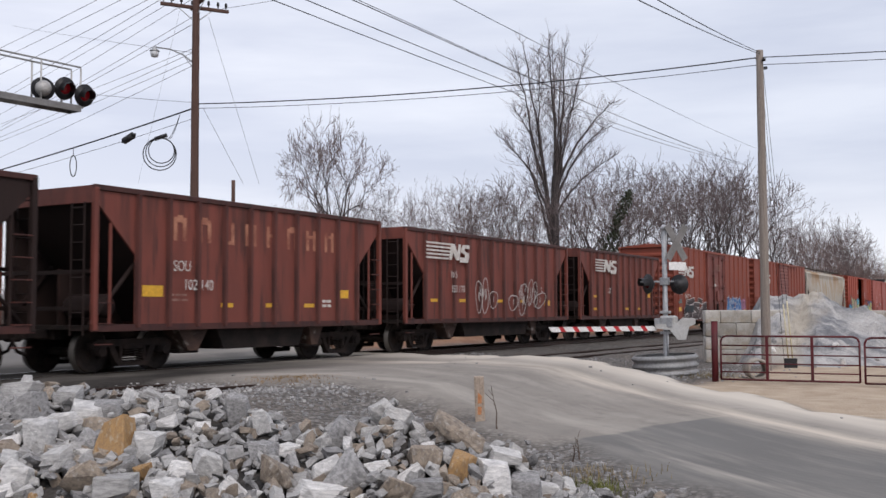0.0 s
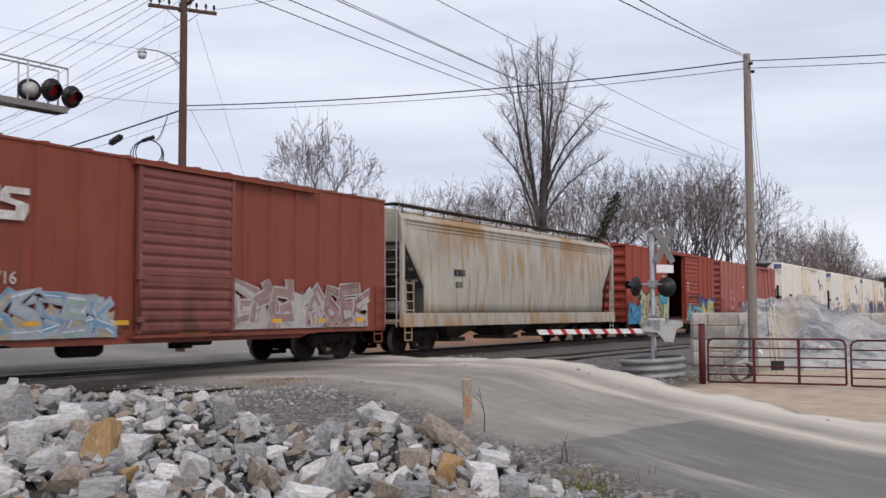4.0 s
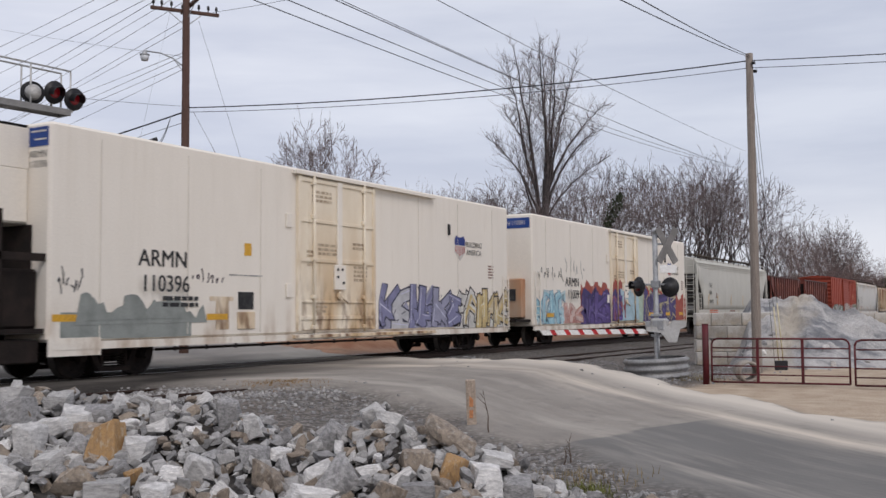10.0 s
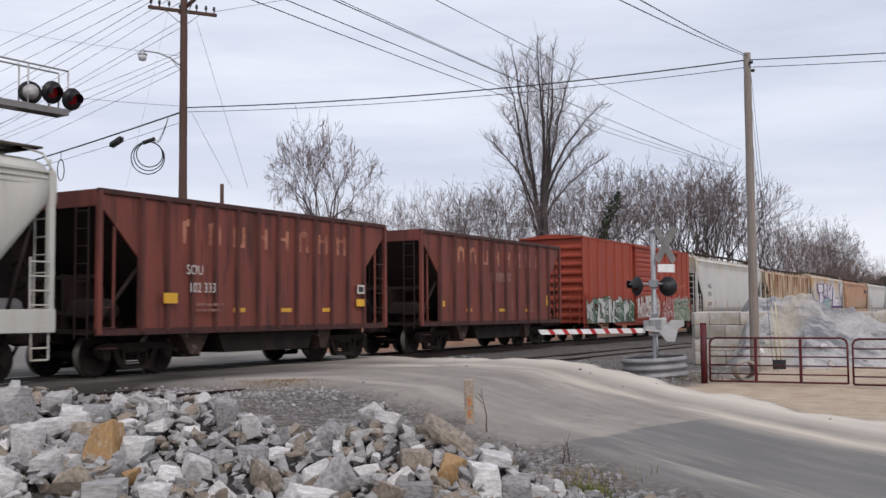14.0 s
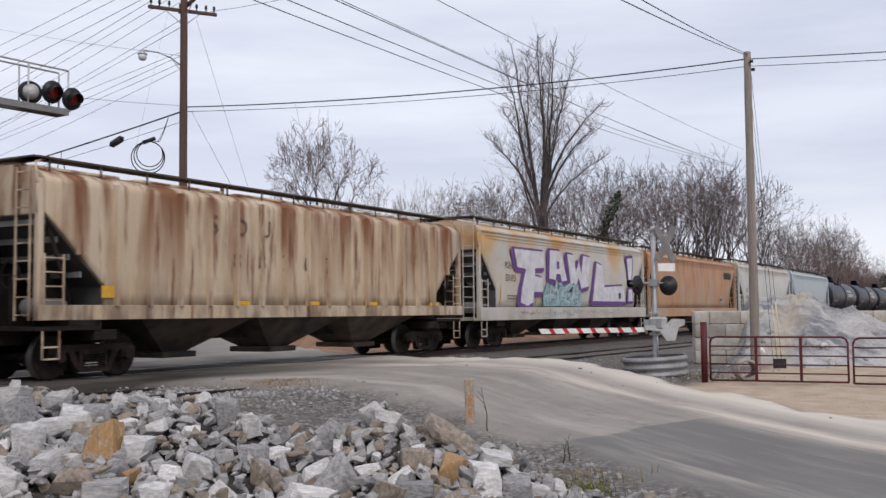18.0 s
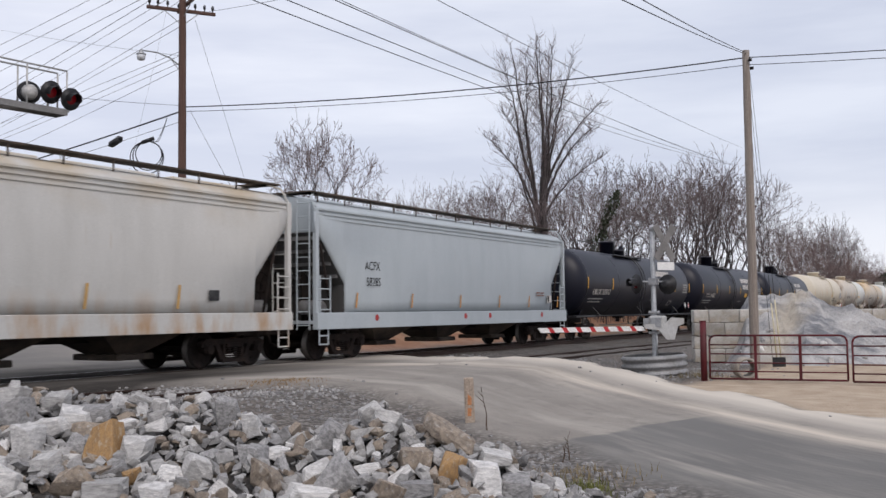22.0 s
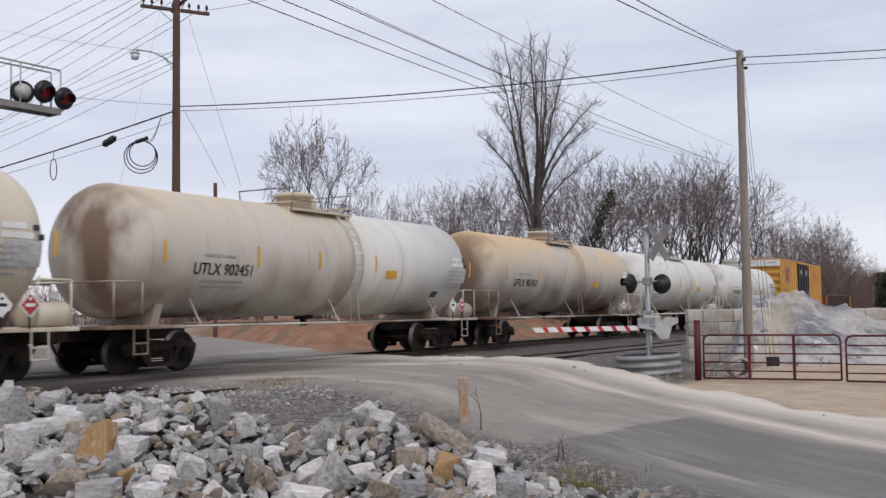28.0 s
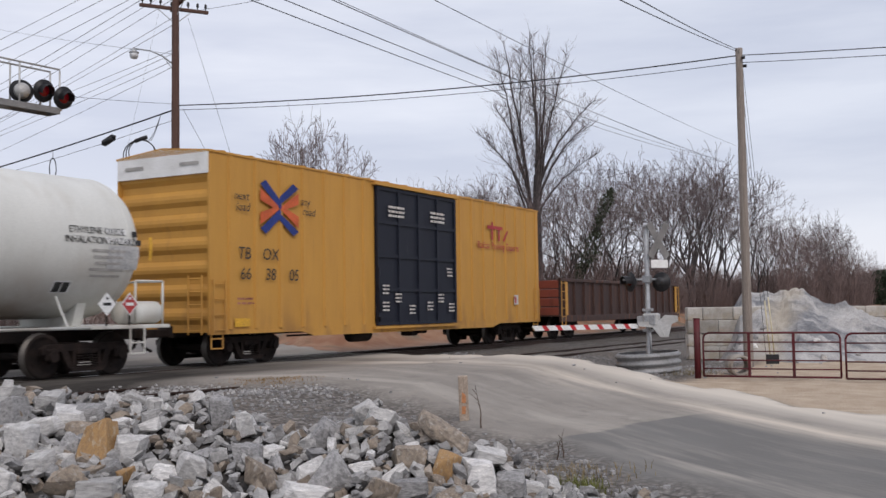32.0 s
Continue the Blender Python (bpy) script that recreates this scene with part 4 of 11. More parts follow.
M["twig"] = mat("dry_weed_stem", (0.12, 0.085, 0.065), 0.9, bump=0)
M["bark"] = mat("grey_brown_bark", (0.068, 0.057, 0.056), 0.9, 0, (0.045, 0.039, 0.039), scale=3, bump=0.3)
M["bark_fine"] = mat("dark_twig_bark", (0.165, 0.132, 0.128), 0.95, 0, (0.12, 0.096, 0.094), scale=0.4, bump=0, rand=0.2)
for tx, ty, tz, ts in ((13.35, 6.9, 0.62, 1), (11.9, 5.0, 0.36, 3), (11.75, 5.05, 0.3, 4)):
    twig(tx, ty, tz, ts, 0.35 if ts in (3, 4) else 0.12)

# ---- stone heap in the foreground ----
AHEAD, ACROSS = Vector((0.868, 0.496, 0)), Vector((0.496, -0.868, 0))
CREST_U = [-5.6, -4.2, -3.55, -3.1, -2.6, -2.2, -1.95, -1.7, -1.4, -1.0, -0.75, -0.58, -0.35, -0.1, 0.1, 0.35, 0.6, 0.85, 1.1, 1.4, 1.9]
CREST_Z = [0.5, 0.52, 0.5, 0.4, 0.44, 0.4, 0.37, 0.33, 0.18, 0.18, 0.28, 0.43, 0.27, 0.22, 0.18, 0.06, -0.06, -0.16, -0.24, -0.36, -0.6]


def heap_z(u, w):
    wc = np.interp(u, [-5, -2, -1.4, -0.6, 0.4, 2], [10.0, 9.7, 9.2, 9.4, 9.1, 8.3])
    zc = np.interp(u * 9.6 / wc, CREST_U, CREST_Z)
    z = np.where(w < wc, zc - 0.25 * (wc - w) - 0.02 * (wc - w) ** 2, zc - 0.7 * (w - wc))
    return z + 0.05 * np.sin(u * 3.1 + w * 1.3) * np.sin(w * 2.9 - u)


def stone_meshes():
    out = {}
    for kind, m in STONE.items():
        for i in range(12):
            rnd = random.Random(i * 13 + len(kind))
            bm = bmesh.new()
            stone_bm(bm, rnd, 1.0, rnd.uniform(0.6, 0.95), rnd.uniform(0.4, 0.8))
            bmesh.ops.bevel(bm, geom=bm.edges[:], offset=0.05, segments=1, affect="EDGES", clamp_overlap=True)
            # chipped, uneven faces
            bmesh.ops.triangulate(bm, faces=bm.faces[:])
            long_edges = [e for e in bm.edges if e.calc_length() > 0.35]
            bmesh.ops.subdivide_edges(bm, edges=long_edges, cuts=2, use_grid_fill=True)
            bmesh.ops.triangulate(bm, faces=[f for f in bm.faces if len(f.verts) > 3])
            for v in bm.verts:
                p = v.co * 3.0 + Vector((i * 7.0, len(kind), 0))
                v.co += v.co.normalized() * (0.05 * noise.noise(p) + 0.03 * noise.noise(p * 2.7))
            fixed(bm)
            me = bpy.data.meshes.new("stone")
            bm.to_mesh(me)
            bm.free()
            me.materials.append(m)
            out[kind, i] = me
    return out


def stone_heap():
    th = group_thing("stone_heap", Matrix(), "heap of broken pale grey quarry stones with a few ochre ones", "stone heap")
    # bed of rubble below the stones, coloured dark for the gaps' shadow
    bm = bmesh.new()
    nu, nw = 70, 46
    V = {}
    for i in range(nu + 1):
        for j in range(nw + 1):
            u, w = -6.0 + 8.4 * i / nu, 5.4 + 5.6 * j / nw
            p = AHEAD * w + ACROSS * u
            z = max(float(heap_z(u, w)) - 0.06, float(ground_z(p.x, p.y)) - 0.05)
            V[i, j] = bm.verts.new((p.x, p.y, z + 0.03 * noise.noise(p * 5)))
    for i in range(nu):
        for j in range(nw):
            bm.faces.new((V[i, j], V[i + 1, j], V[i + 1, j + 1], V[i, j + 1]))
    part("rubble_bed", fixed(bm), mat("gap_shade_rubble", (0.075, 0.068, 0.062), 0.95, 0, (0.035, 0.032, 0.03), scale=9, grain=30, grain_amt=0.4, bump=0.9), th)
    meshes = stone_meshes()
    rnd = random.Random(11)
    placed = []

    def put(u, w, r, kind, i, sc=None, lift=0.25, turn=None):
        p = AHEAD * w + ACROSS * u
        z = max(float(heap_z(u, w)), float(ground_z(p.x, p.y)))
        o = new("stone", meshes[kind, i])
        o.parent = th
        e = turn or (rnd.uniform(-40, 40), rnd.uniform(-40, 40), rnd.uniform(0, 360))
        o.matrix_basis = pose(p.x, p.y, z + r * lift, *e)
        o.scale = sc or (r * rnd.uniform(0.95, 1.5), r * rnd.uniform(0.75, 1.15), r * rnd.uniform(0.7, 1.3))
        placed.append((u, w, r))

    # stones with a look of their own
    large = {
        "pale": [(-4.06, 9.88, 0.19, 0.1, 0), (-3.31, 9.55, 0.19, 0.13, 5), (-3.45, 9.34, 0.16, 0.11, -15), (-3.49, 8.91, 0.13, 0.18, 0), (-2.56, 8.79, 0.15, 0.16, 0), (-3.41, 8.3, 0.14, 0.13, 0), (-2.55, 8.04, 0.18, 0.16, 0), (-3.21, 8.53, 0.13, 0.11, -10), (-1.99, 8.56, 0.17, 0.16, 20), (-2.19, 8.48, 0.12, 0.1, 0)],
        "pale ": [(-1.69, 9.28, 0.12, 0.12, 0), (-0.61, 9.35, 0.15, 0.13, -20), (-0.49, 9.24, 0.14, 0.12, 20), (0.34, 8.48, 0.15, 0.18, 0), (0.78, 8.75, 0.12, 0.11, 0), (-2.17, 8.05, 0.13, 0.11, 0), (-1.03, 8.2, 0.23, 0.1, 8), (0.2, 9.1, 0.14, 0.1, 20), (0.45, 9.07, 0.17, 0.1, 15), (-3.6, 9.8, 0.14, 0.1, 0), (-2.57, 9.64, 0.12, 0.09, 0), (-2.3, 9.6, 0.11, 0.08, 20)],
        "grey": [(-3.81, 9.41, 0.18, 0.15, -20), (-3.2, 9.66, 0.22, 0.1, -5), (-1.95, 9.59, 0.12, 0.17, 0), (-1.56, 8.71, 0.13, 0.11, 0), (-0.95, 9.25, 0.16, 0.15, 30), (-0.8, 8.41, 0.17, 0.16, 30), (-0.2, 8.08, 0.16, 0.13, 0), (0.56, 8.59, 0.15, 0.12, 0), (1.02, 8.3, 0.14, 0.12, 0), (-3.09, 8.93, 0.11, 0.15, 20)],
        "ochre": [(-2.83, 8.75, 0.19, 0.23, 0), (0.07, 8.43, 0.12, 0.15, 10), (1.2, 8.2, 0.1, 0.08, 0), (-2.44, 8.38, 0.08, 0.08, 0), (-3.17, 8.03, 0.06, 0.06, 0)],
        "brown": [(-2.84, 8.12, 0.19, 0.12, -35), (-1.38, 8.36, 0.18, 0.12, 20), (0.02, 9.15, 0.29, 0.1, 28), (-0.26, 8.57, 0.17, 0.11, 0), (-0.46, 7.97, 0.16, 0.1, 15), (-1.76, 7.9, 0.1, 0.07, 0)],
    }
    face = math.degrees(math.atan2(ACROSS.y, ACROSS.x))
    for kind, rows in large.items():
        for k, (u, w, hw, hh, tilt) in enumerate(rows):
            kind = kind.strip()
            i = (k * 5 + len(rows)) % 12
            v = np.array([c.co for c in meshes[kind, i].vertices])
            e = np.abs(v).max(0)
            put(u, w - 0.22, max(hw, hh), kind, i, (1.0 * hw / e[0], (hw + hh) * 0.5 / e[1], 1.0 * hh / e[2]), 0.42, (rnd.uniform(-6, 6), tilt, face + rnd.uniform(-8, 8)))
    kinds = ["pale"] * 12 + ["grey"] * 5 + ["brown"] * 4
    tries = 0
    for r_lo, r_hi, count, gap in ((0.14, 0.19, 45, 0.56), (0.1, 0.14, 130, 0.52), (0.075, 0.1, 150, 0.5)):
        k = 0
        tries = 0
        while k < count and tries < 9000:
            tries += 1
            u, w, r = rnd.uniform(-4.9, 1.75), rnd.uniform(6.9, 10.2), rnd.uniform(r_lo, r_hi)
            if w > np.interp(u, [-5, -2, -1.4, -0.6, 0.4, 2], [10.0, 9.7, 9.2, 9.4, 9.1, 8.3]) + 0.35:
                continue
            p = AHEAD * w + ACROSS * u
            if heap_z(u, w) < ground_z(p.x, p.y) - 0.08:
                continue
            if any((u - a) ** 2 + ((w - b) * 0.85) ** 2 < (gap * (r + c)) ** 2 for a, b, c in placed):
                continue
            put(u, w, r, rnd.choice(kinds), rnd.randrange(12), None, rnd.uniform(-0.2, 0.3))
            k += 1
    # smaller chips between the stones
    shapes = []
    for i in range(26):
        bm = bmesh.new()
        stone_bm(bm, random.Random(500 + i), 1.0, random.Random(i).uniform(0.5, 0.95), random.Random(i + 50).uniform(0.4, 0.8), n=4)
        bm.verts.index_update()
        shapes.append(([v.co.copy() for v in bm.verts], [[v.index for v in f.verts] for f in bm.faces]))
        bm.free()
    for kind, count in (("pale", 1900), ("grey", 1000), ("brown", 620)):
        verts, faces = [], []
        for _ in range(count):
            u, w, r = rnd.uniform(-4.9, 2.1), rnd.uniform(6.9, 10.4), 0.022 + 0.085 * rnd.random() ** 1.3
            p = AHEAD * w + ACROSS * u
            z = max(float(heap_z(u, w)), float(ground_z(p.x, p.y)))
            m = Matrix.Translation((p.x, p.y, z + r * rnd.uniform(-0.1, 0.8))) @ Euler((rnd.uniform(-0.7, 0.7), rnd.uniform(-0.7, 0.7), rnd.uniform(0, 6))).to_matrix().to_4x4() @ Matrix.Scale(r, 4)
            vv, ff = rnd.choice(shapes)
            o = len(verts)
            verts += [tuple(m @ v) for v in vv]
            faces += [[o + k for k in f] for f in ff]
        me = bpy.data.meshes.new("stone_chip")
        me.from_pydata(verts, [], faces)
        me.materials.append(STONE[kind])
        o = new("stone_chip", me)
        o.parent = th
        tagged(o, kind="stuff")


stone_heap()


def scattered_gravel():
    """Loose stones on the verge between the heap, the spur and the road."""
    rnd = random.Random(21)
    bm = bmesh.new()
    k = 0
    while k < 2600:
        x, y = rnd.uniform(6, 30), rnd.uniform(2.5, 16.5)
        if float(road_amount(x, y)) > 0.35 and rnd.random() > 0.003:
            continue
        if x > np.interp(y, ROAD_Y, ROAD_R) and y < 9.2:
            continue
        r = rnd.uniform(0.012, 0.045)
        z = float(ground_z(x, y))
        a = rnd.uniform(0, 6.3)
        vs = []
        for sz in (-0.3, 1):
            for sx, sy in ((-1, -1), (1, -1), (1, 1), (-1, 1)):
                dx, dy = sx * r * rnd.uniform(0.5, 1), sy * r * rnd.uniform(0.5, 1)
                vs.append(bm.verts.new((x + dx * math.cos(a) - dy * math.sin(a), y + dx * math.sin(a) + dy * math.cos(a), z + sz * r * rnd.uniform(0.6, 1))))
        for f in ((4, 5, 6, 7), (0, 1, 5, 4), (1, 2, 6, 5), (2, 3, 7, 6), (3, 0, 4, 7)):
            bm.faces.new([vs[q] for q in f])
        k += 1
    # rubble round the signal's foot and at the heap's edge
    spots = [(29.3 + rnd.gauss(0, 1.4), 9.3 + rnd.gauss(0, 1.1), rnd.uniform(0.02, 0.07)) for _ in range(520)]
    spots += [(11.0 + rnd.uniform(-2.6, 2.6), 4.9 + rnd.uniform(-2.2, 1.6), rnd.uniform(0.012, 0.05)) for _ in range(1100)]
    spots += [(16.4 + rnd.gauss(0, 2.2), 12.1 + rnd.gauss(0, 1.1), rnd.uniform(0.015, 0.045)) for _ in range(1300)]
    for x, y, r in spots:
        if float(road_amount(x, y)) > 0.3:
            continue
        z = float(ground_z(x, y))
        a = rnd.uniform(0, 6.3)
        base = [(r * rnd.uniform(0.6, 1.1) * math.cos(a + k * 1.2566), r * rnd.uniform(0.6, 1.1) * math.sin(a + k * 1.2566)) for k in range(5)]
        low = [bm.verts.new((x + p[0], y + p[1], z - r * 0.3)) for p in base]
        up = [bm.verts.new((x + p[0] * 0.6, y + p[1] * 0.6, z + r * rnd.uniform(0.35, 0.8))) for p in base]
        bm.faces.new(up)
        for k in range(5):
            bm.faces.new((low[k], low[(k + 1) % 5], up[(k + 1) % 5], up[k]))
    tagged(part("loose_gravel", fixed(bm), STONE["grey"]), "loose grey gravel scattered along the verge", "gravel", kind="stuff")


scattered_gravel()


def spur_pebbles():
    """Pale crushed stone thrown up along the sunken spur rails."""
    rnd = random.Random(31)
    bm = bmesh.new()
    for k in range(1500):
        x, y = rnd.uniform(8.5, 19.5), SPUR_Y + rnd.choice((-1.15, -0.3, 0.3, 1.15)) + rnd.gauss(0, 0.25)
        if k > 1100:
            x, y = 16.6 + rnd.gauss(0, 1.5), 11.9 + rnd.gauss(0, 0.7)
        if float(road_amount(x, y)) > 0.4:
            continue
        r = rnd.uniform(0.02, 0.055)
        z = float(ground_z(x, y))
        a = rnd.uniform(0, 6.3)
        foot = [(r * rnd.uniform(0.6, 1.1) * math.cos(a + q * 1.2566), r * rnd.uniform(0.6, 1.1) * math.sin(a + q * 1.2566)) for q in range(5)]
        low = [bm.verts.new((x + p[0], y + p[1], z - r * 0.3)) for p in foot]
        up = [bm.verts.new((x + p[0] * 0.55, y + p[1] * 0.55, z + r * rnd.uniform(0.5, 1.0))) for p in foot]
        bm.faces.new(up)
        for q in range(5):
            bm.faces.new((low[q], low[(q + 1) % 5], up[(q + 1) % 5], up[q]))
    tagged(part("loose_gravel", fixed(bm), STONE["pale"]), "pale crushed stone along the sunken spur rails", "gravel", kind="stuff")


spur_pebbles()


def grass_tuft(x, y, r, n, h, col, seed, label):
    """Thin arching blades that rise from one spot."""
    rnd = random.Random(seed)
    verts, faces = [], []
    for _ in range(n):
        bx, by = x + rnd.gauss(0, r), y + rnd.gauss(0, r)
        z = float(ground_z(bx, by)) - 0.01
        a, hh = rnd.uniform(0, 6.3), h * rnd.uniform(0.4, 1.1)
        dx, dy, w = math.cos(a), math.sin(a), rnd.uniform(0.004, 0.008)
        o = len(verts)
        for k, (t, q) in enumerate(((0, 0), (0.6, 0.2), (0.95, 0.6))):
            ww = w * (1 - 0.45 * k)
            verts += [(bx + dx * hh * q - dy * ww, by + dy * hh * q + dx * ww, z + hh * t), (bx + dx * hh * q + dy * ww, by + dy * hh * q - dx * ww, z + hh * t)]
        faces += [(o, o + 1, o + 3, o + 2), (o + 2, o + 3, o + 5, o + 4)]
    me = bpy.data.meshes.new("grass")
    me.from_pydata(verts, [], faces)
    me.materials.append(mat("grass_blades", col, 0.9, 0, tuple(v * 0.7 for v in col), scale=3, bump=0))
    tagged(new("grass", me), label, "grass", kind="stuff")


grass_tuft(15.6, 12.5, 0.4, 900, 0.055, (0.3, 0.19, 0.09), 1, "dry tan grass tuft on the gravel verge")
grass_tuft(9.9, 4.0, 0.16, 260, 0.14, (0.16, 0.17, 0.05), 2, "yellow-green grass tuft beside the stones")
grass_tuft(10.6, 4.3, 0.3, 200, 0.12, (0.26, 0.2, 0.11), 3, "dry tan grass tuft beside the stones")
grass_tuft(27.9, 7.9, 0.35, 260, 0.2, (0.2, 0.16, 0.09), 4, "dry weeds by the gate post")


# ---- trees ----
def fork_tree(rnd, height, width, stems=4, depth=6, lean=0.3, fork=0.0, up=0.045, twigs=0.3, thick=1.15):
    """Limbs of a bare tree that fork in two again and again; the crown is drawn out to the given height and width.
    Returns segments (a, ra, b, rb, level): level 0 stems, 1 limbs, 2 twigs."""
    segs = []

    def bent(d, angle):
        side = d.cross(Vector((rnd.gauss(0, 1), rnd.gauss(0, 1), rnd.gauss(0, 1)))).normalized()
        return (d * math.cos(angle) + side * math.sin(angle)).normalized(), side

    def limb(p, d, r, length, left):
        n = 4 if left > depth - 2 else 3
        level = 0 if left >= depth - 1 else 1 if left > 2 else 2
        for i in range(n):
            w = 0.09 if level == 0 else 0.17
            d = (d + Vector((rnd.gauss(0, w), rnd.gauss(0, w), rnd.gauss(0, w) + (up if left > 2 else 0.0)))).normalized()
            q = p + d * length / n
            r2 = r * (1 - 0.26 / n)
            segs.append((p, r, q, r2, level))
            p, r = q, r2
            if left <= depth - 2 and rnd.random() < twigs:
                e, _ = bent(d, rnd.uniform(0.4, 0.9))
                a, k = q, length * rnd.uniform(0.3, 0.7)
                for _ in range(2):
                    e = (e + Vector((rnd.gauss(0, 0.2), rnd.gauss(0, 0.2), 0.0))).normalized()
                    b = a + e * k / 2
                    segs.append((a, 0.012, b, 0.009, 2))
                    a = b
        if left == 0:
            return
        turn = rnd.uniform(0.25, 0.6)
        e, side = bent(d, turn)
        f = (d * math.cos(turn) - side * math.sin(rnd.uniform(0.3, 0.75))).normalized()
        for k, g in enumerate((e, f) if rnd.random() < 0.85 else (e, f, bent(d, 0.5)[0])):
            limb(p, g, r * (0.78 if k == 0 else 0.66), length * rnd.uniform(0.68, 0.92), left - 1)

    base = 0.019 * height * thick
    for k in range(stems):
        a = 2 * math.pi * k / stems + rnd.uniform(-0.5, 0.5)
        t = lean * rnd.uniform(0.35, 1.15)
        start = Vector((0.12 * math.cos(a), 0.12 * math.sin(a), fork - 0.3 if fork else -0.3))
        limb(start, Vector((t * math.cos(a), t * math.sin(a), 1)).normalized(), base * rnd.uniform(0.6, 0.9) / stems ** 0.35, height * 0.24, depth)
    if fork:
        segs.append((Vector((0, 0, -0.4)), base * 1.3, Vector((0, 0, fork)), base, 0))
    top = max(g[2].z for g in segs)
    out = sorted(math.hypot(g[2].x, g[2].y) for g in segs)
    sz, sx = height / top, width / 2 / out[int(len(out) * 0.97)]
    m = Matrix.Diagonal((sx, sx, sz))
    return [(m @ a, max(ra, 0.012), m @ b, max(rb, 0.009), v) for a, ra, b, rb, v in segs]


def limbs_mesh(name, segs, material):
    verts, faces = [], []
    for a, ra, b, rb, level in segs:
        k = 7 if level == 0 else (5 if level == 1 else 3)
        d = (b - a).normalized()
        s = d.cross(Vector((0.3, 0.9, 0.2))).normalized()
        u = s.cross(d)
        o = len(verts)
        for c, r in ((a, ra), (b, rb)):
            for i in range(k):
                t = 2 * math.pi * i / k
                v = c + (s * math.cos(t) + u * math.sin(t)) * r
                verts.append((v.x, v.y, v.z))
        for i in range(k):
            j = (i + 1) % k
            faces.append((o + i, o + j, o + k + j, o + k + i))
    me = bpy.data.meshes.new(name)
    me.from_pydata(verts, [], faces)
    me.materials.append(material)
    if name != "twig_crown":
        me.polygons.foreach_set("use_smooth", [True] * len(me.polygons))
    return me


def tree_thing(label, segs):
    """A tree whose stems, limbs and twigs are parts."""
    th = group_thing("bare_tree", Matrix(), label, "tree", "bare winter trees")
    for nm, level, mm in (("trunk", 0, M["bark"]), ("branch_crown", 1, M["bark"]), ("twig_crown", 2, M["bark_fine"])):
        o = new(nm, limbs_mesh(nm, [g for g in segs if g[4] == level], mm))
        o.parent = th
        if nm != "trunk":
            tagged(o, kind="stuff")
    return th


def bare_tree(seed, height, width, label, **kw):
    return tree_thing(label, fork_tree(random.Random(seed), height, width, **kw))


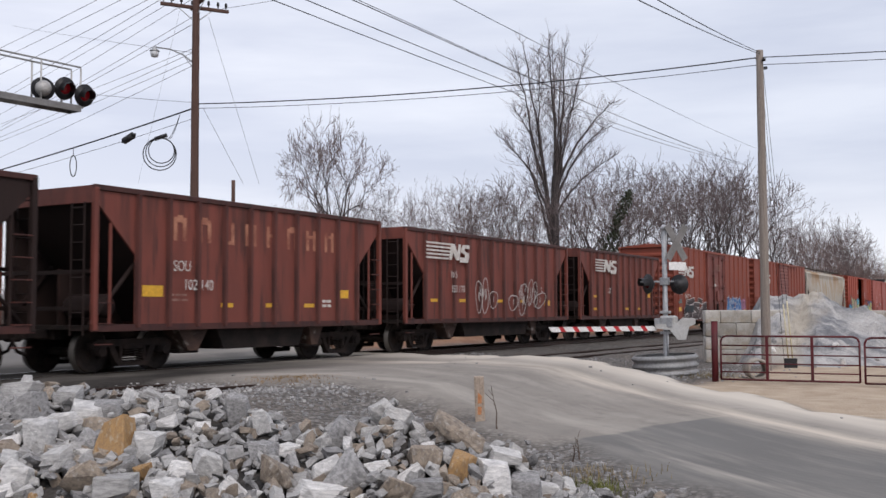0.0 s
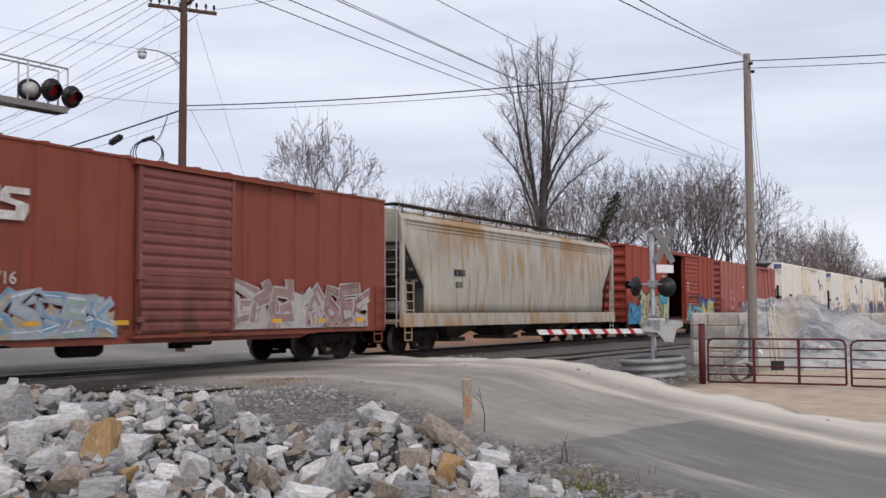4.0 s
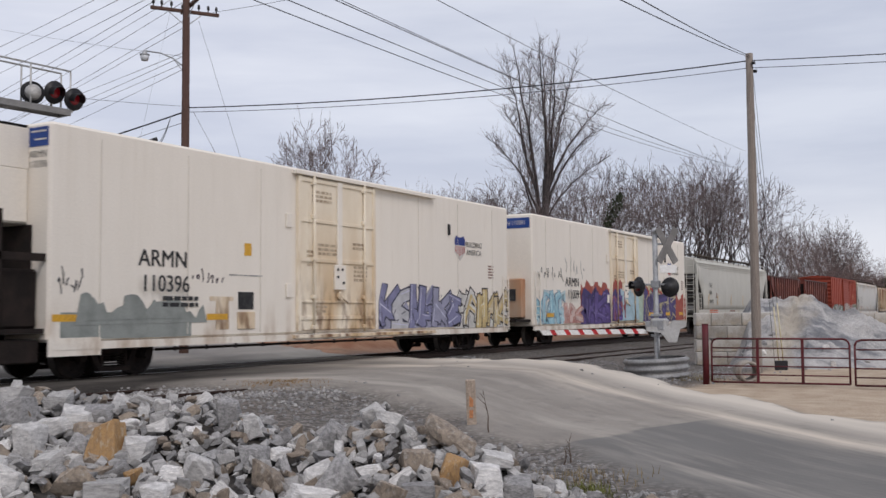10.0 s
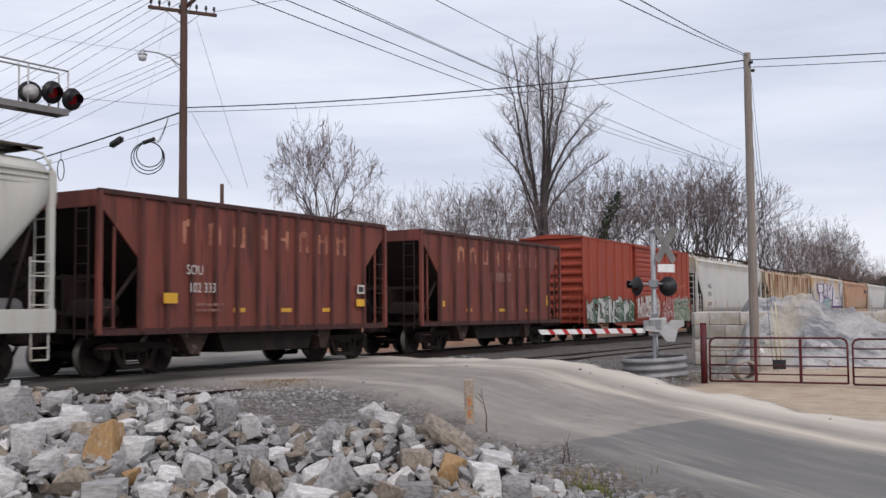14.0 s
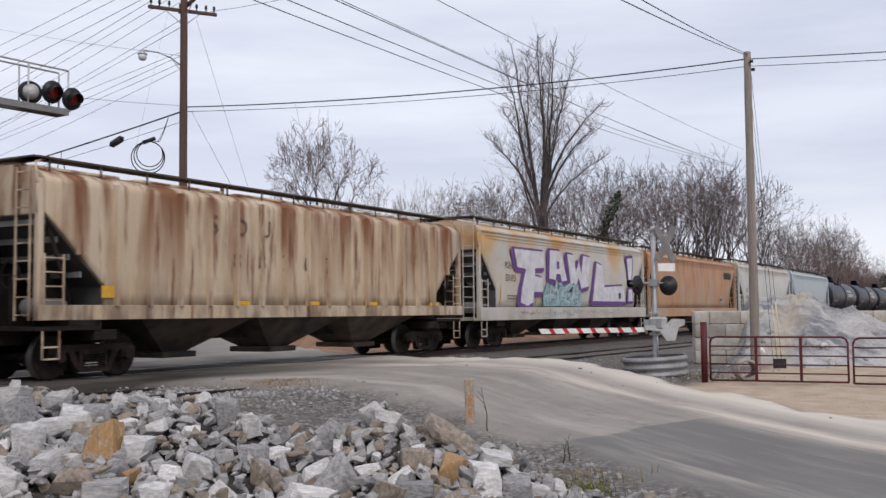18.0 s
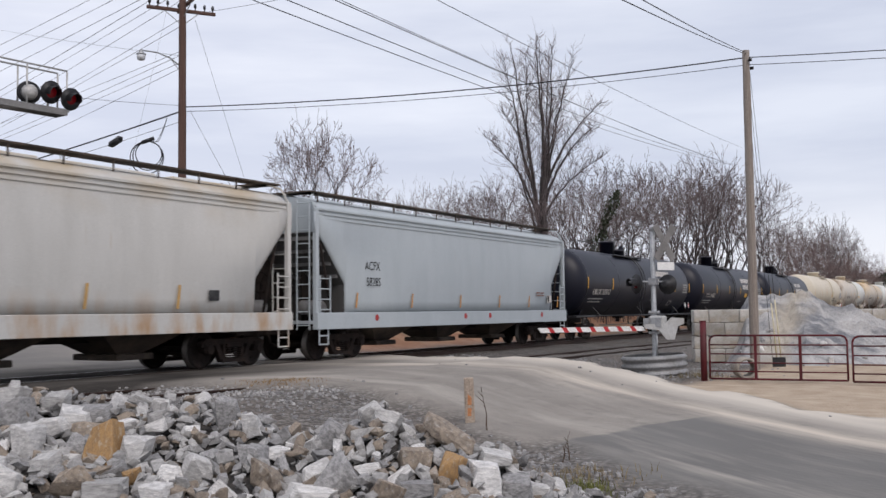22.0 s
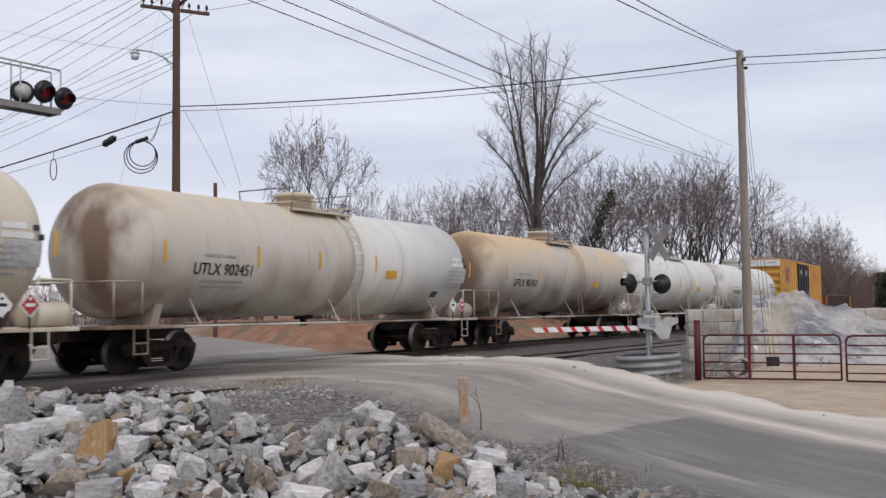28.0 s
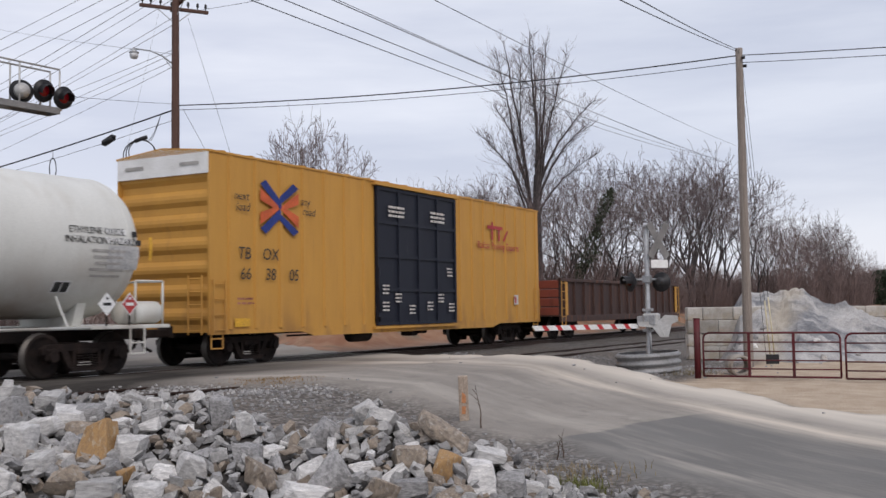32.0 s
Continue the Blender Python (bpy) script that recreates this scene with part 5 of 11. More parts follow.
def upright_tree(seed, height, label):
    """A tall trunk whose leaders rise almost straight, with lower arms that swing out, and twigs that point upwards."""
    rnd = random.Random(seed)
    side = Vector((0.407, -0.913, 0))
    deep = Vector((0.913, 0.407, 0))
    segs = []

    def spray(q, d, length, level):
        out = Vector((rnd.gauss(0, 1), rnd.gauss(0, 1), rnd.gauss(0, 0.3))).normalized()
        e = (d * 0.8 + out * rnd.uniform(0.35, 0.85) + Vector((0, 0, 0.25))).normalized()
        r = (0.016, 0.009, 0.0065)[level]
        n = (5, 4, 3)[level]
        for i in range(n):
            e = (e + Vector((rnd.gauss(0, 0.15), rnd.gauss(0, 0.15), 0.05))).normalized()
            w = q + e * length / n
            segs.append((q, r * (1 - 0.7 * i / n), w, r * (1 - 0.7 * (i + 1) / n), 1 if level == 0 else 2))
            q = w
            if level < 2:
                if rnd.random() < 0.8:
                    spray(q, e, length * rnd.uniform(0.3, 0.75), level + 1)

    p = Vector((0, 0, -0.4))
    for i in range(9):
        q = Vector((0.05 * math.sin(i), 0.04 * math.cos(i * 2), 1.15 * (i + 1)))
        segs.append((p, 0.37 - 0.012 * i, q, 0.358 - 0.012 * i, 0))
        p = q
    # start and end height as shares of the whole, start and end reach along the view, reach across it, bow, radius
    for z0, z1, a, b, away, bow, r in (
            (0.45, 1.0, -0.05, -0.6, -0.4, 1.2, 0.15), (0.45, 0.985, 0.05, 0.0, 0.5, 1.0, 0.14), (0.46, 0.98, 0.1, 1.2, -0.6, 1.2, 0.13), (0.46, 0.955, 0.12, 2.3, 0.7, 1.25, 0.11), (0.47, 0.96, 0.08, 0.6, 0.9, 1.1, 0.1),
            (0.5, 0.8, 0.2, 1.9, -0.9, 1.1, 0.08), (0.47, 0.775, 0.15, 4.6, 0.6, 0.8, 0.12), (0.44, 0.68, 0.15, 3.9, -0.8, 0.8, 0.11), (0.38, 0.585, 0.1, 4.3, 0.9, 0.8, 0.09),
            (0.2, 0.985, -0.1, -2.1, 0.5, 1.5, 0.2), (0.52, 0.93, -0.85, -2.75, -0.6, 1.3, 0.09), (0.6, 0.95, -0.95, -1.2, 0.2, 1.0, 0.08), (0.5, 0.74, -0.75, -2.8, -0.5, 0.9, 0.09),
            (0.42, 0.66, -0.6, -4.0, 0.4, 0.8, 0.1), (0.22, 0.62, -0.1, -2.0, -0.9, 1.0, 0.14), (0.3, 0.68, -0.2, -1.25, 0.8, 1.0, 0.09)):
        p = side * a + Vector((0, 0, height * z0 - 0.5))
        n = 16
        wob = Vector((0, 0, 0))
        for i in range(n):
            u = (i + 1) / n
            wob = wob + Vector((rnd.gauss(0, 0.05), rnd.gauss(0, 0.05), 0))
            arm = abs(b) > 2.5
            rise = 1.5 * u - 0.5 * u * u if arm else u
            q = side * (a + (b - a) * u ** (1 / bow if arm else bow)) + deep * away * u + wob + Vector((0, 0, height * (z0 + (z1 - z0) * rise) - 0.5 * (1 - u)))
            segs.append((p, r * (1 - 0.9 * i / n), q, r * (1 - 0.9 * (i + 1) / n), 0 if i < 8 else 1))
            d = (q - p).normalized()
            for _ in range(0 if u < 0.18 else 2 if u < 0.5 else 3):
                spray(p.lerp(q, rnd.random()), d * (0.35 if arm else 0.7), (0.6 + 1.25 * math.sin(math.pi * min(1, 0.15 + u * 0.85))) * rnd.uniform(0.5, 1.15), 0)
            p = q
        spray(p, d, 0.9, 1)
    return tree_thing(label, segs)


def thicket(seed, w, h, stems, label):
    """A clump of thin bare saplings and brush."""
    rnd = random.Random(seed)
    segs = []
    for _ in range(stems):
        p = Vector((rnd.uniform(-w / 2, w / 2), rnd.uniform(-1.2, 1.2), -0.2))
        hh = h * rnd.uniform(0.45, 1.0)
        d = Vector((rnd.uniform(-0.25, 0.25), rnd.uniform(-0.25, 0.25), 1)).normalized()
        r = 0.02 + 0.012 * rnd.random()
        for i in range(4):
            q = p + d * hh / 4
            segs.append((p, r * (1 - i / 5), q, r * (1 - (i + 1) / 5), 3))
            for _ in range(3):
                e = (d + Vector((rnd.gauss(0, 0.5), rnd.gauss(0, 0.5), rnd.gauss(0, 0.3)))).normalized()
                m = q + e * hh * rnd.uniform(0.1, 0.28)
                segs.append((q, 0.012, m, 0.006, 3))
                f = (e + Vector((rnd.gauss(0, 0.5), rnd.gauss(0, 0.5), 0.2))).normalized()
                segs.append((q.lerp(m, 0.6), 0.008, q.lerp(m, 0.6) + f * hh * 0.12, 0.005, 3))
            p, d = q, (d + Vector((rnd.uniform(-0.15, 0.15), rnd.uniform(-0.15, 0.15), 0))).normalized()
    ob = new("thicket", limbs_mesh("twig_crown", segs, M["brush"]))
    return tagged(ob, label, "thicket", "roadside brush", "stuff")


M["brush"] = mat("reddish_brown_brush", (0.175, 0.125, 0.113), 0.95, 0, (0.115, 0.085, 0.08), scale=0.3, bump=0, rand=0.25)

TREES = [
    bare_tree(2, 12.0, 10.5, "bare multi-stemmed winter tree beyond the railway", stems=4, lean=0.3),
    bare_tree(7, 12.0, 11.5, "bare bushy winter tree beyond the railway", stems=5, lean=0.4, up=0.03),
    bare_tree(9, 12.0, 9.0, "bare upright winter tree beyond the railway", stems=3, lean=0.22, up=0.06),
    bare_tree(15, 12.0, 10.5, "bare slender winter tree beyond the railway", stems=4, lean=0.35, twigs=0.4),
]
big = upright_tree(5, 20.3, "tall bare winter tree with many upright stems")
big.matrix_basis = pose(65.8, 29.3, 0.2)
leaning = bare_tree(44, 13.9, 8.4, "bare winter tree with a rounded spreading crown", stems=4, depth=7, lean=0.4, fork=3.5, up=0.02, twigs=0.45)
leaning.matrix_basis = pose(52.4, 38.6, 0.3)
rnd_t = random.Random(8)
# places and heights of the wood along the railway; a width factor of its own for the slender ones
for k, (tx, ty, th, tw) in enumerate([
        (49.9, 33.4, 9.4, 0.35), (59.8, 36.3, 9.0, 0.8), (62.6, 35.5, 10.0, 0.9), (66.6, 36.6, 11.2, 1), (70.9, 37.1, 11.8, 1), (62.5, 31.5, 10.2, 0.9), (70.2, 34.1, 11.6, 1), (64.4, 27.3, 9.7, 0.9), 
        (69.5, 28.3, 12.4, 1), (76.5, 29.5, 13.8, 1), (92.0, 28.4, 14.8, 1.05), (101.6, 27.2, 15.6, 1), (73.2, 26.7, 12.4, 1), (103.2, 32.4, 17.4, 1.05), (110.6, 31.2, 18.4, 1.1), (115.8, 29.5, 17.6, 1.05), 
        (121.0, 26.9, 16.4, 0.9), (80.0, 27.2, 12.6, 1), (96.0, 27.0, 15.2, 1.05), (133.0, 27.6, 12.6, 1.1), (169.5, 32.5, 15.6, 1), (177.4, 31.7, 17.2, 1.05), (189.7, 31.5, 17.4, 1.05),
        (204.7, 31.5, 17.2, 1), (190.2, 27.0, 12.8, 0.9), (218.7, 27.8, 9.6, 0.3), (261.8, 30.2, 13.5, 0.35), (53.0, 45.7, 8.2, 0.8), (59.3, 53.7, 9.2, 0.8), (52.4, 43.3, 7.6, 0.8), (54.7, 43.7, 8.6, 0.8), (55.1, 39.8, 9.4, 0.8), (62.9, 38.9, 10.9, 0.45), (163.0, 30.0, 12.6, 1.1), (183.5, 29.0, 14.5, 1.15), (196.0, 29.5, 14.2, 1.1), (212.0, 30.5, 12.6, 1.1), (228.0, 31.0, 12.0, 1.1)]):
    src = TREES[k % 4]
    o = src if k < 4 else copy_thing(src, Matrix())
    sc = th / 12.0
    o.matrix_basis = pose(tx, ty, 0.3 if ty > 25 else -0.3, 0, 0, rnd_t.uniform(0, 360))
    o.scale = (sc * tw, sc * tw, sc)

BRUSH = [thicket(60 + i, 5.0, 4.6, 64, "dense reddish-brown bare brush along the railway") for i in range(3)]
k = 0
for i in range(44):
    bx = 38 + i * 3.4 + rnd_t.uniform(-1, 1)
    for row, yy in enumerate((27.5, 31.5)):
        if bx < 50:
            continue
        src = BRUSH[k % 3]
        o = src if k < 3 else copy_thing(src, Matrix())
        o.matrix_basis = pose(bx, yy + rnd_t.uniform(-0.8, 1.5) + max(0.0, (60 - bx) * 0.45) * (row + 0.5), 0.45, 0, 0, rnd_t.uniform(-25, 25) + 180 * (i % 2))
        s = rnd_t.uniform(0.7, 1.2) * (1.1 if row else 0.95)
        o.scale = (1.15, 1.0, s)
        k += 1

for i in range(40):
    bx = 150 + i * 6.5 + rnd_t.uniform(-2, 2)
    o = copy_thing(BRUSH[i % 3], Matrix())
    o.matrix_basis = pose(bx, 27 + (bx - 150) * 0.02 + rnd_t.uniform(-2, 3), 0.2, 0, 0, rnd_t.uniform(-40, 40) + 180 * (i % 2))
    o.scale = (1.6, 1.6, rnd_t.uniform(1.2, 2.1))

for i in range(9):
    o = copy_thing(BRUSH[i % 3], Matrix())
    o.matrix_basis = pose(40 + i * 3.2, 58 + rnd_t.uniform(-4, 6), -0.1, 0, 0, rnd_t.uniform(-60, 60))
    o.scale = (1.3, 1.3, rnd_t.uniform(0.5, 0.85))


def leafy_clump(name, x, y, z, w, h, seed, label, lean=0.0, col=(0.03, 0.042, 0.022), n=1500):
    """A trunk wrapped in dark evergreen leaves with an uneven outline."""
    rnd = random.Random(seed)
    th = group_thing(name, pose(x, y, z), label, "tree")
    bm = bmesh.new()
    tube(bm, (0, 0, -0.4), (lean * h, 0, h * 0.95), 0.16, 7, 0.05)
    for i in range(14):
        k = rnd.uniform(0.25, 0.95)
        tube(bm, (lean * h * k, 0, h * k), (lean * h * k + rnd.uniform(-w, w) * 0.5, rnd.uniform(-w, w) * 0.5, h * k + rnd.uniform(0.1, 0.8)), 0.035, 4, 0.01)
    part("trunk", bm, M["bark"], th)
    verts, faces = [], []
    for _ in range(n):
        k = rnd.uniform(0.05, 1.0)
        rad = w * 0.5 * (0.35 + 0.65 * math.sin(math.pi * min(1, k * 0.9 + 0.1))) * rnd.uniform(0.2, 1.05) * (0.75 + 0.35 * math.sin(k * 17 + seed))
        a = rnd.uniform(0, 6.28)
        c = Vector((lean * h * k + rad * math.cos(a), rad * math.sin(a), h * k + rnd.uniform(-0.2, 0.2)))
        e = Euler((rnd.uniform(0, 6), rnd.uniform(0, 6), rnd.uniform(0, 6))).to_matrix()
        s = rnd.uniform(0.05, 0.12) * max(1.0, w / 4)
        o = len(verts)
        for v in ((-1, 0, 0), (0, -0.55, 0.1), (1, 0, 0), (0, 0.55, 0.1)):
            p = c + e @ (Vector(v) * s)
            verts.append((p.x, p.y, p.z))
        faces.append((o, o + 1, o + 2, o + 3))
    me = bpy.data.meshes.new("leaves")
    me.from_pydata(verts, [], faces)
    me.materials.append(mat("dark_evergreen_leaves", col, 0.7, 0, tuple(v * 0.6 for v in col), scale=2, bump=0))
    o = new("leaves", me)
    o.parent = th
    return th


leafy_clump("ivy_covered_snag", 66.5, 27.9, 0.4, 2.0, 9.0, 5, "leaning snag wrapped in dark green ivy", 0.4, (0.035, 0.045, 0.022), 2800).rotation_euler.z = radians(-64)
leafy_clump("evergreen_bush", 236.0, 25.6, 0.2, 12.0, 7.6, 6, "dark evergreen tree in the distance", 0.0, n=4200)
leafy_clump("evergreen_bush", 56.0, 33.5, 0.5, 4.5, 4.6, 7, "olive-green bush among the bare brush", 0.0, (0.06, 0.058, 0.03), 1200)

# ---- train ----
def paint(name, col, col2=None, rust=RUST, rust_spread=(0.6, 0.78), rough=0.62, streak=True):
    return mat(name, col, rough, 0, col2 or tuple(v * 0.8 for v in col), scale=0.9, stretch=(1.6, 1, 0.5), spread=(0.35, 0.7), grain=30, grain_amt=0.06, bump=0.02,
               col3=rust, scale3=2.2, spread3=rust_spread, stretch3=(2.2, 1, 0.22) if streak else (1, 1, 1))


P = {
    "oxide": paint("oxide_red_paint", (0.2, 0.054, 0.038), (0.145, 0.042, 0.031), (0.055, 0.024, 0.02), (0.53, 0.72)),
    "oxide_post": paint("sooty_oxide_post_paint", (0.115, 0.036, 0.028), (0.07, 0.025, 0.02), (0.026, 0.014, 0.013), (0.45, 0.62)),
    "oxide_dark": paint("dull_brown_oxide_paint", (0.07, 0.025, 0.02), (0.05, 0.019, 0.017), (0.024, 0.014, 0.013), (0.5, 0.72)),
    "oxide_bright": paint("orange_red_paint", (0.31, 0.054, 0.028), (0.26, 0.046, 0.026), (0.1, 0.028, 0.02)),
    "oxide_pink": paint("faded_rose_red_paint", (0.37, 0.112, 0.09), (0.325, 0.098, 0.078), (0.2, 0.075, 0.06)),
    "oxide_mid": paint("iron_red_paint", (0.235, 0.056, 0.033), (0.185, 0.046, 0.029), (0.085, 0.03, 0.021)),
    "door_mauve": paint("weathered_maroon_door_paint", (0.215, 0.072, 0.058), (0.17, 0.056, 0.047)),
    "slope_shade_grime": paint("sooty_grey_slope_sheet", (0.085, 0.082, 0.08), (0.055, 0.052, 0.05), (0.07, 0.04, 0.025)),
    "slope_rib": paint("mid_grey_rib_paint", (0.21, 0.205, 0.2), (0.15, 0.145, 0.14), (0.12, 0.07, 0.04)),
    "seam": paint("dusty_panel_joint", (0.68, 0.63, 0.55)),
    "white": paint("white_insulated_panel", (0.79, 0.735, 0.65), (0.755, 0.7, 0.615), (0.55, 0.47, 0.36), (0.66, 0.9)),
    "cream_door": paint("yellowed_white_door", (0.8, 0.72, 0.585), (0.73, 0.63, 0.48), (0.45, 0.32, 0.17), (0.6, 0.8)),
    "grey": paint("pale_grey_hopper_paint", (0.52, 0.51, 0.46), (0.46, 0.45, 0.4), (0.4, 0.37, 0.3), (0.62, 0.82)),
    "lightgrey": paint("light_grey_hopper_paint", (0.56, 0.55, 0.52), (0.49, 0.48, 0.45), (0.36, 0.27, 0.17), (0.66, 0.85)),
    "bluegrey": paint("blue_grey_hopper_paint", (0.42, 0.46, 0.48), (0.38, 0.42, 0.44), (0.34, 0.35, 0.35), (0.65, 0.85)),
    "weathered": paint("rust_stained_white_paint", (0.46, 0.44, 0.39), (0.38, 0.35, 0.3), (0.35, 0.24, 0.12), (0.5, 0.64)),
    "rusty": paint("heavily_rusted_cream_paint", (0.56, 0.46, 0.34), (0.46, 0.34, 0.22), (0.15, 0.055, 0.025), (0.53, 0.68)),
    "ochre": paint("grey_and_ochre_stained_paint", (0.52, 0.5, 0.46), (0.48, 0.44, 0.375), (0.5, 0.38, 0.22), (0.6, 0.78)),
    "orange": paint("rust_orange_stained_paint", (0.45, 0.225, 0.115), (0.42, 0.28, 0.185), (0.33, 0.14, 0.065), (0.52, 0.74)),
    "tank_black": paint("black_tank_paint", (0.0065, 0.007, 0.0145), (0.009, 0.0095, 0.018), (0.022, 0.022, 0.027), (0.68, 0.9), 0.42),
    "tank_cream": paint("cream_tank_paint", (0.62, 0.56, 0.45), (0.56, 0.49, 0.38), (0.42, 0.32, 0.22), (0.6, 0.82), 0.5),
    "tank_grey": paint("dusty_off_white_tank_paint", (0.54, 0.5, 0.44), (0.47, 0.43, 0.37), (0.32, 0.26, 0.2), (0.6, 0.82), 0.5),
    "tank_tan": paint("tan_stained_tank_paint", (0.47, 0.445, 0.405), (0.43, 0.4, 0.355), (0.33, 0.27, 0.2), (0.6, 0.8), 0.5),
    "tank_white": paint("white_tank_paint", (0.64, 0.64, 0.6), (0.57, 0.57, 0.53), (0.4, 0.36, 0.28), (0.66, 0.88), 0.5),
    "yellow": paint("golden_yellow_paint", (0.52, 0.27, 0.055), (0.47, 0.24, 0.05), (0.33, 0.17, 0.05), (0.62, 0.85)),
    "navy": paint("blue_black_door_paint", (0.008, 0.01, 0.019), (0.013, 0.016, 0.026), (0.06, 0.06, 0.065), (0.66, 0.85)),
    "gon": paint("rusted_dark_brown_paint", (0.055, 0.028, 0.022), (0.035, 0.02, 0.018), (0.12, 0.045, 0.022), (0.52, 0.7)),
    "interior_shade": mat("grimy_wooden_lining", (0.03, 0.027, 0.026), 0.9, 0, (0.018, 0.017, 0.017), scale=2, stretch=(0.4, 1, 6)),
    "brown_black": paint("brown_black_steel", (0.026, 0.014, 0.012), (0.017, 0.011, 0.01), (0.045, 0.02, 0.015), (0.6, 0.8), 0.85),
    "chute": mat("dusty_rusted_chute", (0.07, 0.04, 0.03), 0.85, 0, (0.03, 0.02, 0.017), scale=1.6, col3=(0.3, 0.27, 0.24), scale3=3.0, spread3=(0.58, 0.72)),
    "truck": mat("grimy_cast_steel", (0.016, 0.012, 0.011), 0.85, 0.0, (0.032, 0.022, 0.018), scale=3),
    "wheel": mat("wheel_steel", (0.015, 0.012, 0.011), 0.8, 0.0, (0.028, 0.02, 0.017), scale=4),
    "tread": mat("polished_tread_steel", (0.13, 0.12, 0.11), 0.5, 0.7),
    "under": mat("grimy_underframe", (0.016, 0.013, 0.012), 0.88, 0, (0.03, 0.022, 0.019), scale=2),
    "mud": mat("rust_streaked_outlet_gates", (0.085, 0.065, 0.05), 0.85, 0, (0.03, 0.025, 0.022), scale=1.2),
    "letter_white": mat("white_stencil_paint", (0.62, 0.6, 0.56), 0.7, 0, (0.45, 0.4, 0.36), scale=5, bump=0),
    "letter_faint": mat("faded_stencil_paint", (0.26, 0.15, 0.12), 0.8, 0, (0.17, 0.07, 0.055), scale=4, bump=0),
    "letter_ochre": mat("faded_ochre_letter_paint", (0.42, 0.19, 0.12), 0.8, 0, (0.2, 0.065, 0.045), scale=2.2, bump=0),
    "letter_tan": mat("worn_brown_print", (0.33, 0.25, 0.17), 0.8, 0, (0.55, 0.46, 0.34), scale=6, bump=0),
    "letter_grey": mat("faded_grey_print", (0.3, 0.29, 0.275), 0.75, 0, (0.4, 0.385, 0.36), scale=6, bump=0),
    "letter_panel": mat("grey_data_print", (0.36, 0.36, 0.36), 0.75, 0, (0.5, 0.5, 0.49), scale=9, bump=0),
    "letter_black": mat("black_stencil_paint", (0.02, 0.02, 0.022), 0.7, 0, (0.05, 0.05, 0.05), scale=5, bump=0),
    "reflector": mat("yellow_reflector_strip", (0.66, 0.36, 0.03), 0.5, 0, (0.55, 0.3, 0.04), bump=0),
    "blue": mat("blue_sign_paint", (0.02, 0.06, 0.25), 0.5, bump=0),
    "logo_red": mat("red_sign_paint", (0.42, 0.05, 0.05), 0.6, bump=0),
    "logo_orange": mat("orange_logo_paint", (0.6, 0.12, 0.04), 0.6, bump=0),
    "logo_blue": mat("deep_blue_logo_paint", (0.02, 0.04, 0.2), 0.6, bump=0),
}
SPRAY = {}


def spray(col):
    k = tuple(round(c, 3) for c in col)
    if k not in SPRAY:
        SPRAY[k] = mat("spray_paint", col, 0.65, 0, tuple(c * 0.75 for c in col), scale=2.5, bump=0, grain_amt=0.12)
    return SPRAY[k]


def stain(m, z0, z1, col, scale=1.2, amount=0.9, lo=0.35, hi=0.65, stretch=(1.3, 1, 0.45), axis="Z"):
    """Adds rust or dust of uneven outline that is thickest at z0 and gone at z1 (or along the car with axis X)."""
    n, l = m.node_tree.nodes, m.node_tree.links
    base = n["Principled BSDF"].inputs["Base Color"]
    old = base.links[0].from_socket
    co = n.new("ShaderNodeTexCoord")
    mp = n.new("ShaderNodeMapping")
    mp.inputs["Scale"].default_value = stretch
    tx = n.new("ShaderNodeTexNoise")
    tx.inputs["Scale"].default_value, tx.inputs["Detail"].default_value = scale, 6.0
    sep = n.new("ShaderNodeSeparateXYZ")
    r1, r2 = n.new("ShaderNodeMapRange"), n.new("ShaderNodeMapRange")
    r1.inputs["From Min"].default_value, r1.inputs["From Max"].default_value = z1, z0
    r1.inputs["To Max"].default_value = amount
    r2.inputs["From Min"].default_value, r2.inputs["From Max"].default_value = lo, hi
    mul = n.new("ShaderNodeMath")
    mul.operation = "MULTIPLY"
    mx = n.new("ShaderNodeMixRGB")
    mx.inputs["Color2"].default_value = (*col, 1)
    l.new(co.outputs["Object"], mp.inputs["Vector"])
    l.new(mp.outputs["Vector"], tx.inputs["Vector"])
    l.new(co.outputs["Object"], sep.inputs["Vector"])
    l.new(sep.outputs[axis], r1.inputs["Value"])
    l.new(tx.outputs["Fac"], r2.inputs["Value"])
    l.new(r1.outputs["Result"], mul.inputs[0])
    l.new(r2.outputs["Result"], mul.inputs[1])
    l.new(mul.outputs["Value"], mx.inputs["Fac"])
    l.new(old, mx.inputs["Color1"])
    l.new(mx.outputs["Color"], base)


for key in ("truck", "wheel", "under"):
    P[key].node_tree.nodes["Principled BSDF"].inputs["Specular IOR Level"].default_value = 0.15
stain(P["cream_door"], 0.9, 4.4, (0.5, 0.31, 0.13), 1.1, 0.8, 0.38, 0.62)
stain(P["cream_door"], 0.8, 2.3, (0.16, 0.075, 0.035), 2.6, 0.95, 0.47, 0.62)
stain(P["white"], 0.7, 1.7, (0.4, 0.28, 0.18), 1.8, 0.8, 0.45, 0.68)
stain(P["weathered"], 4.0, 2.2, (0.33, 0.19, 0.08), 0.55, 0.95, 0.46, 0.58, (0.8, 1, 0.5))
stain(P["weathered"], 0.9, 1.5, (0.36, 0.2, 0.08), 1.6, 0.8, 0.4, 0.6)
stain(P["grey"], 1.0, 1.8, (0.34, 0.24, 0.14), 1.6, 0.7, 0.45, 0.68)
stain(P["lightgrey"], 1.0, 1.9, (0.38, 0.2, 0.07), 1.5, 0.8, 0.45, 0.66)
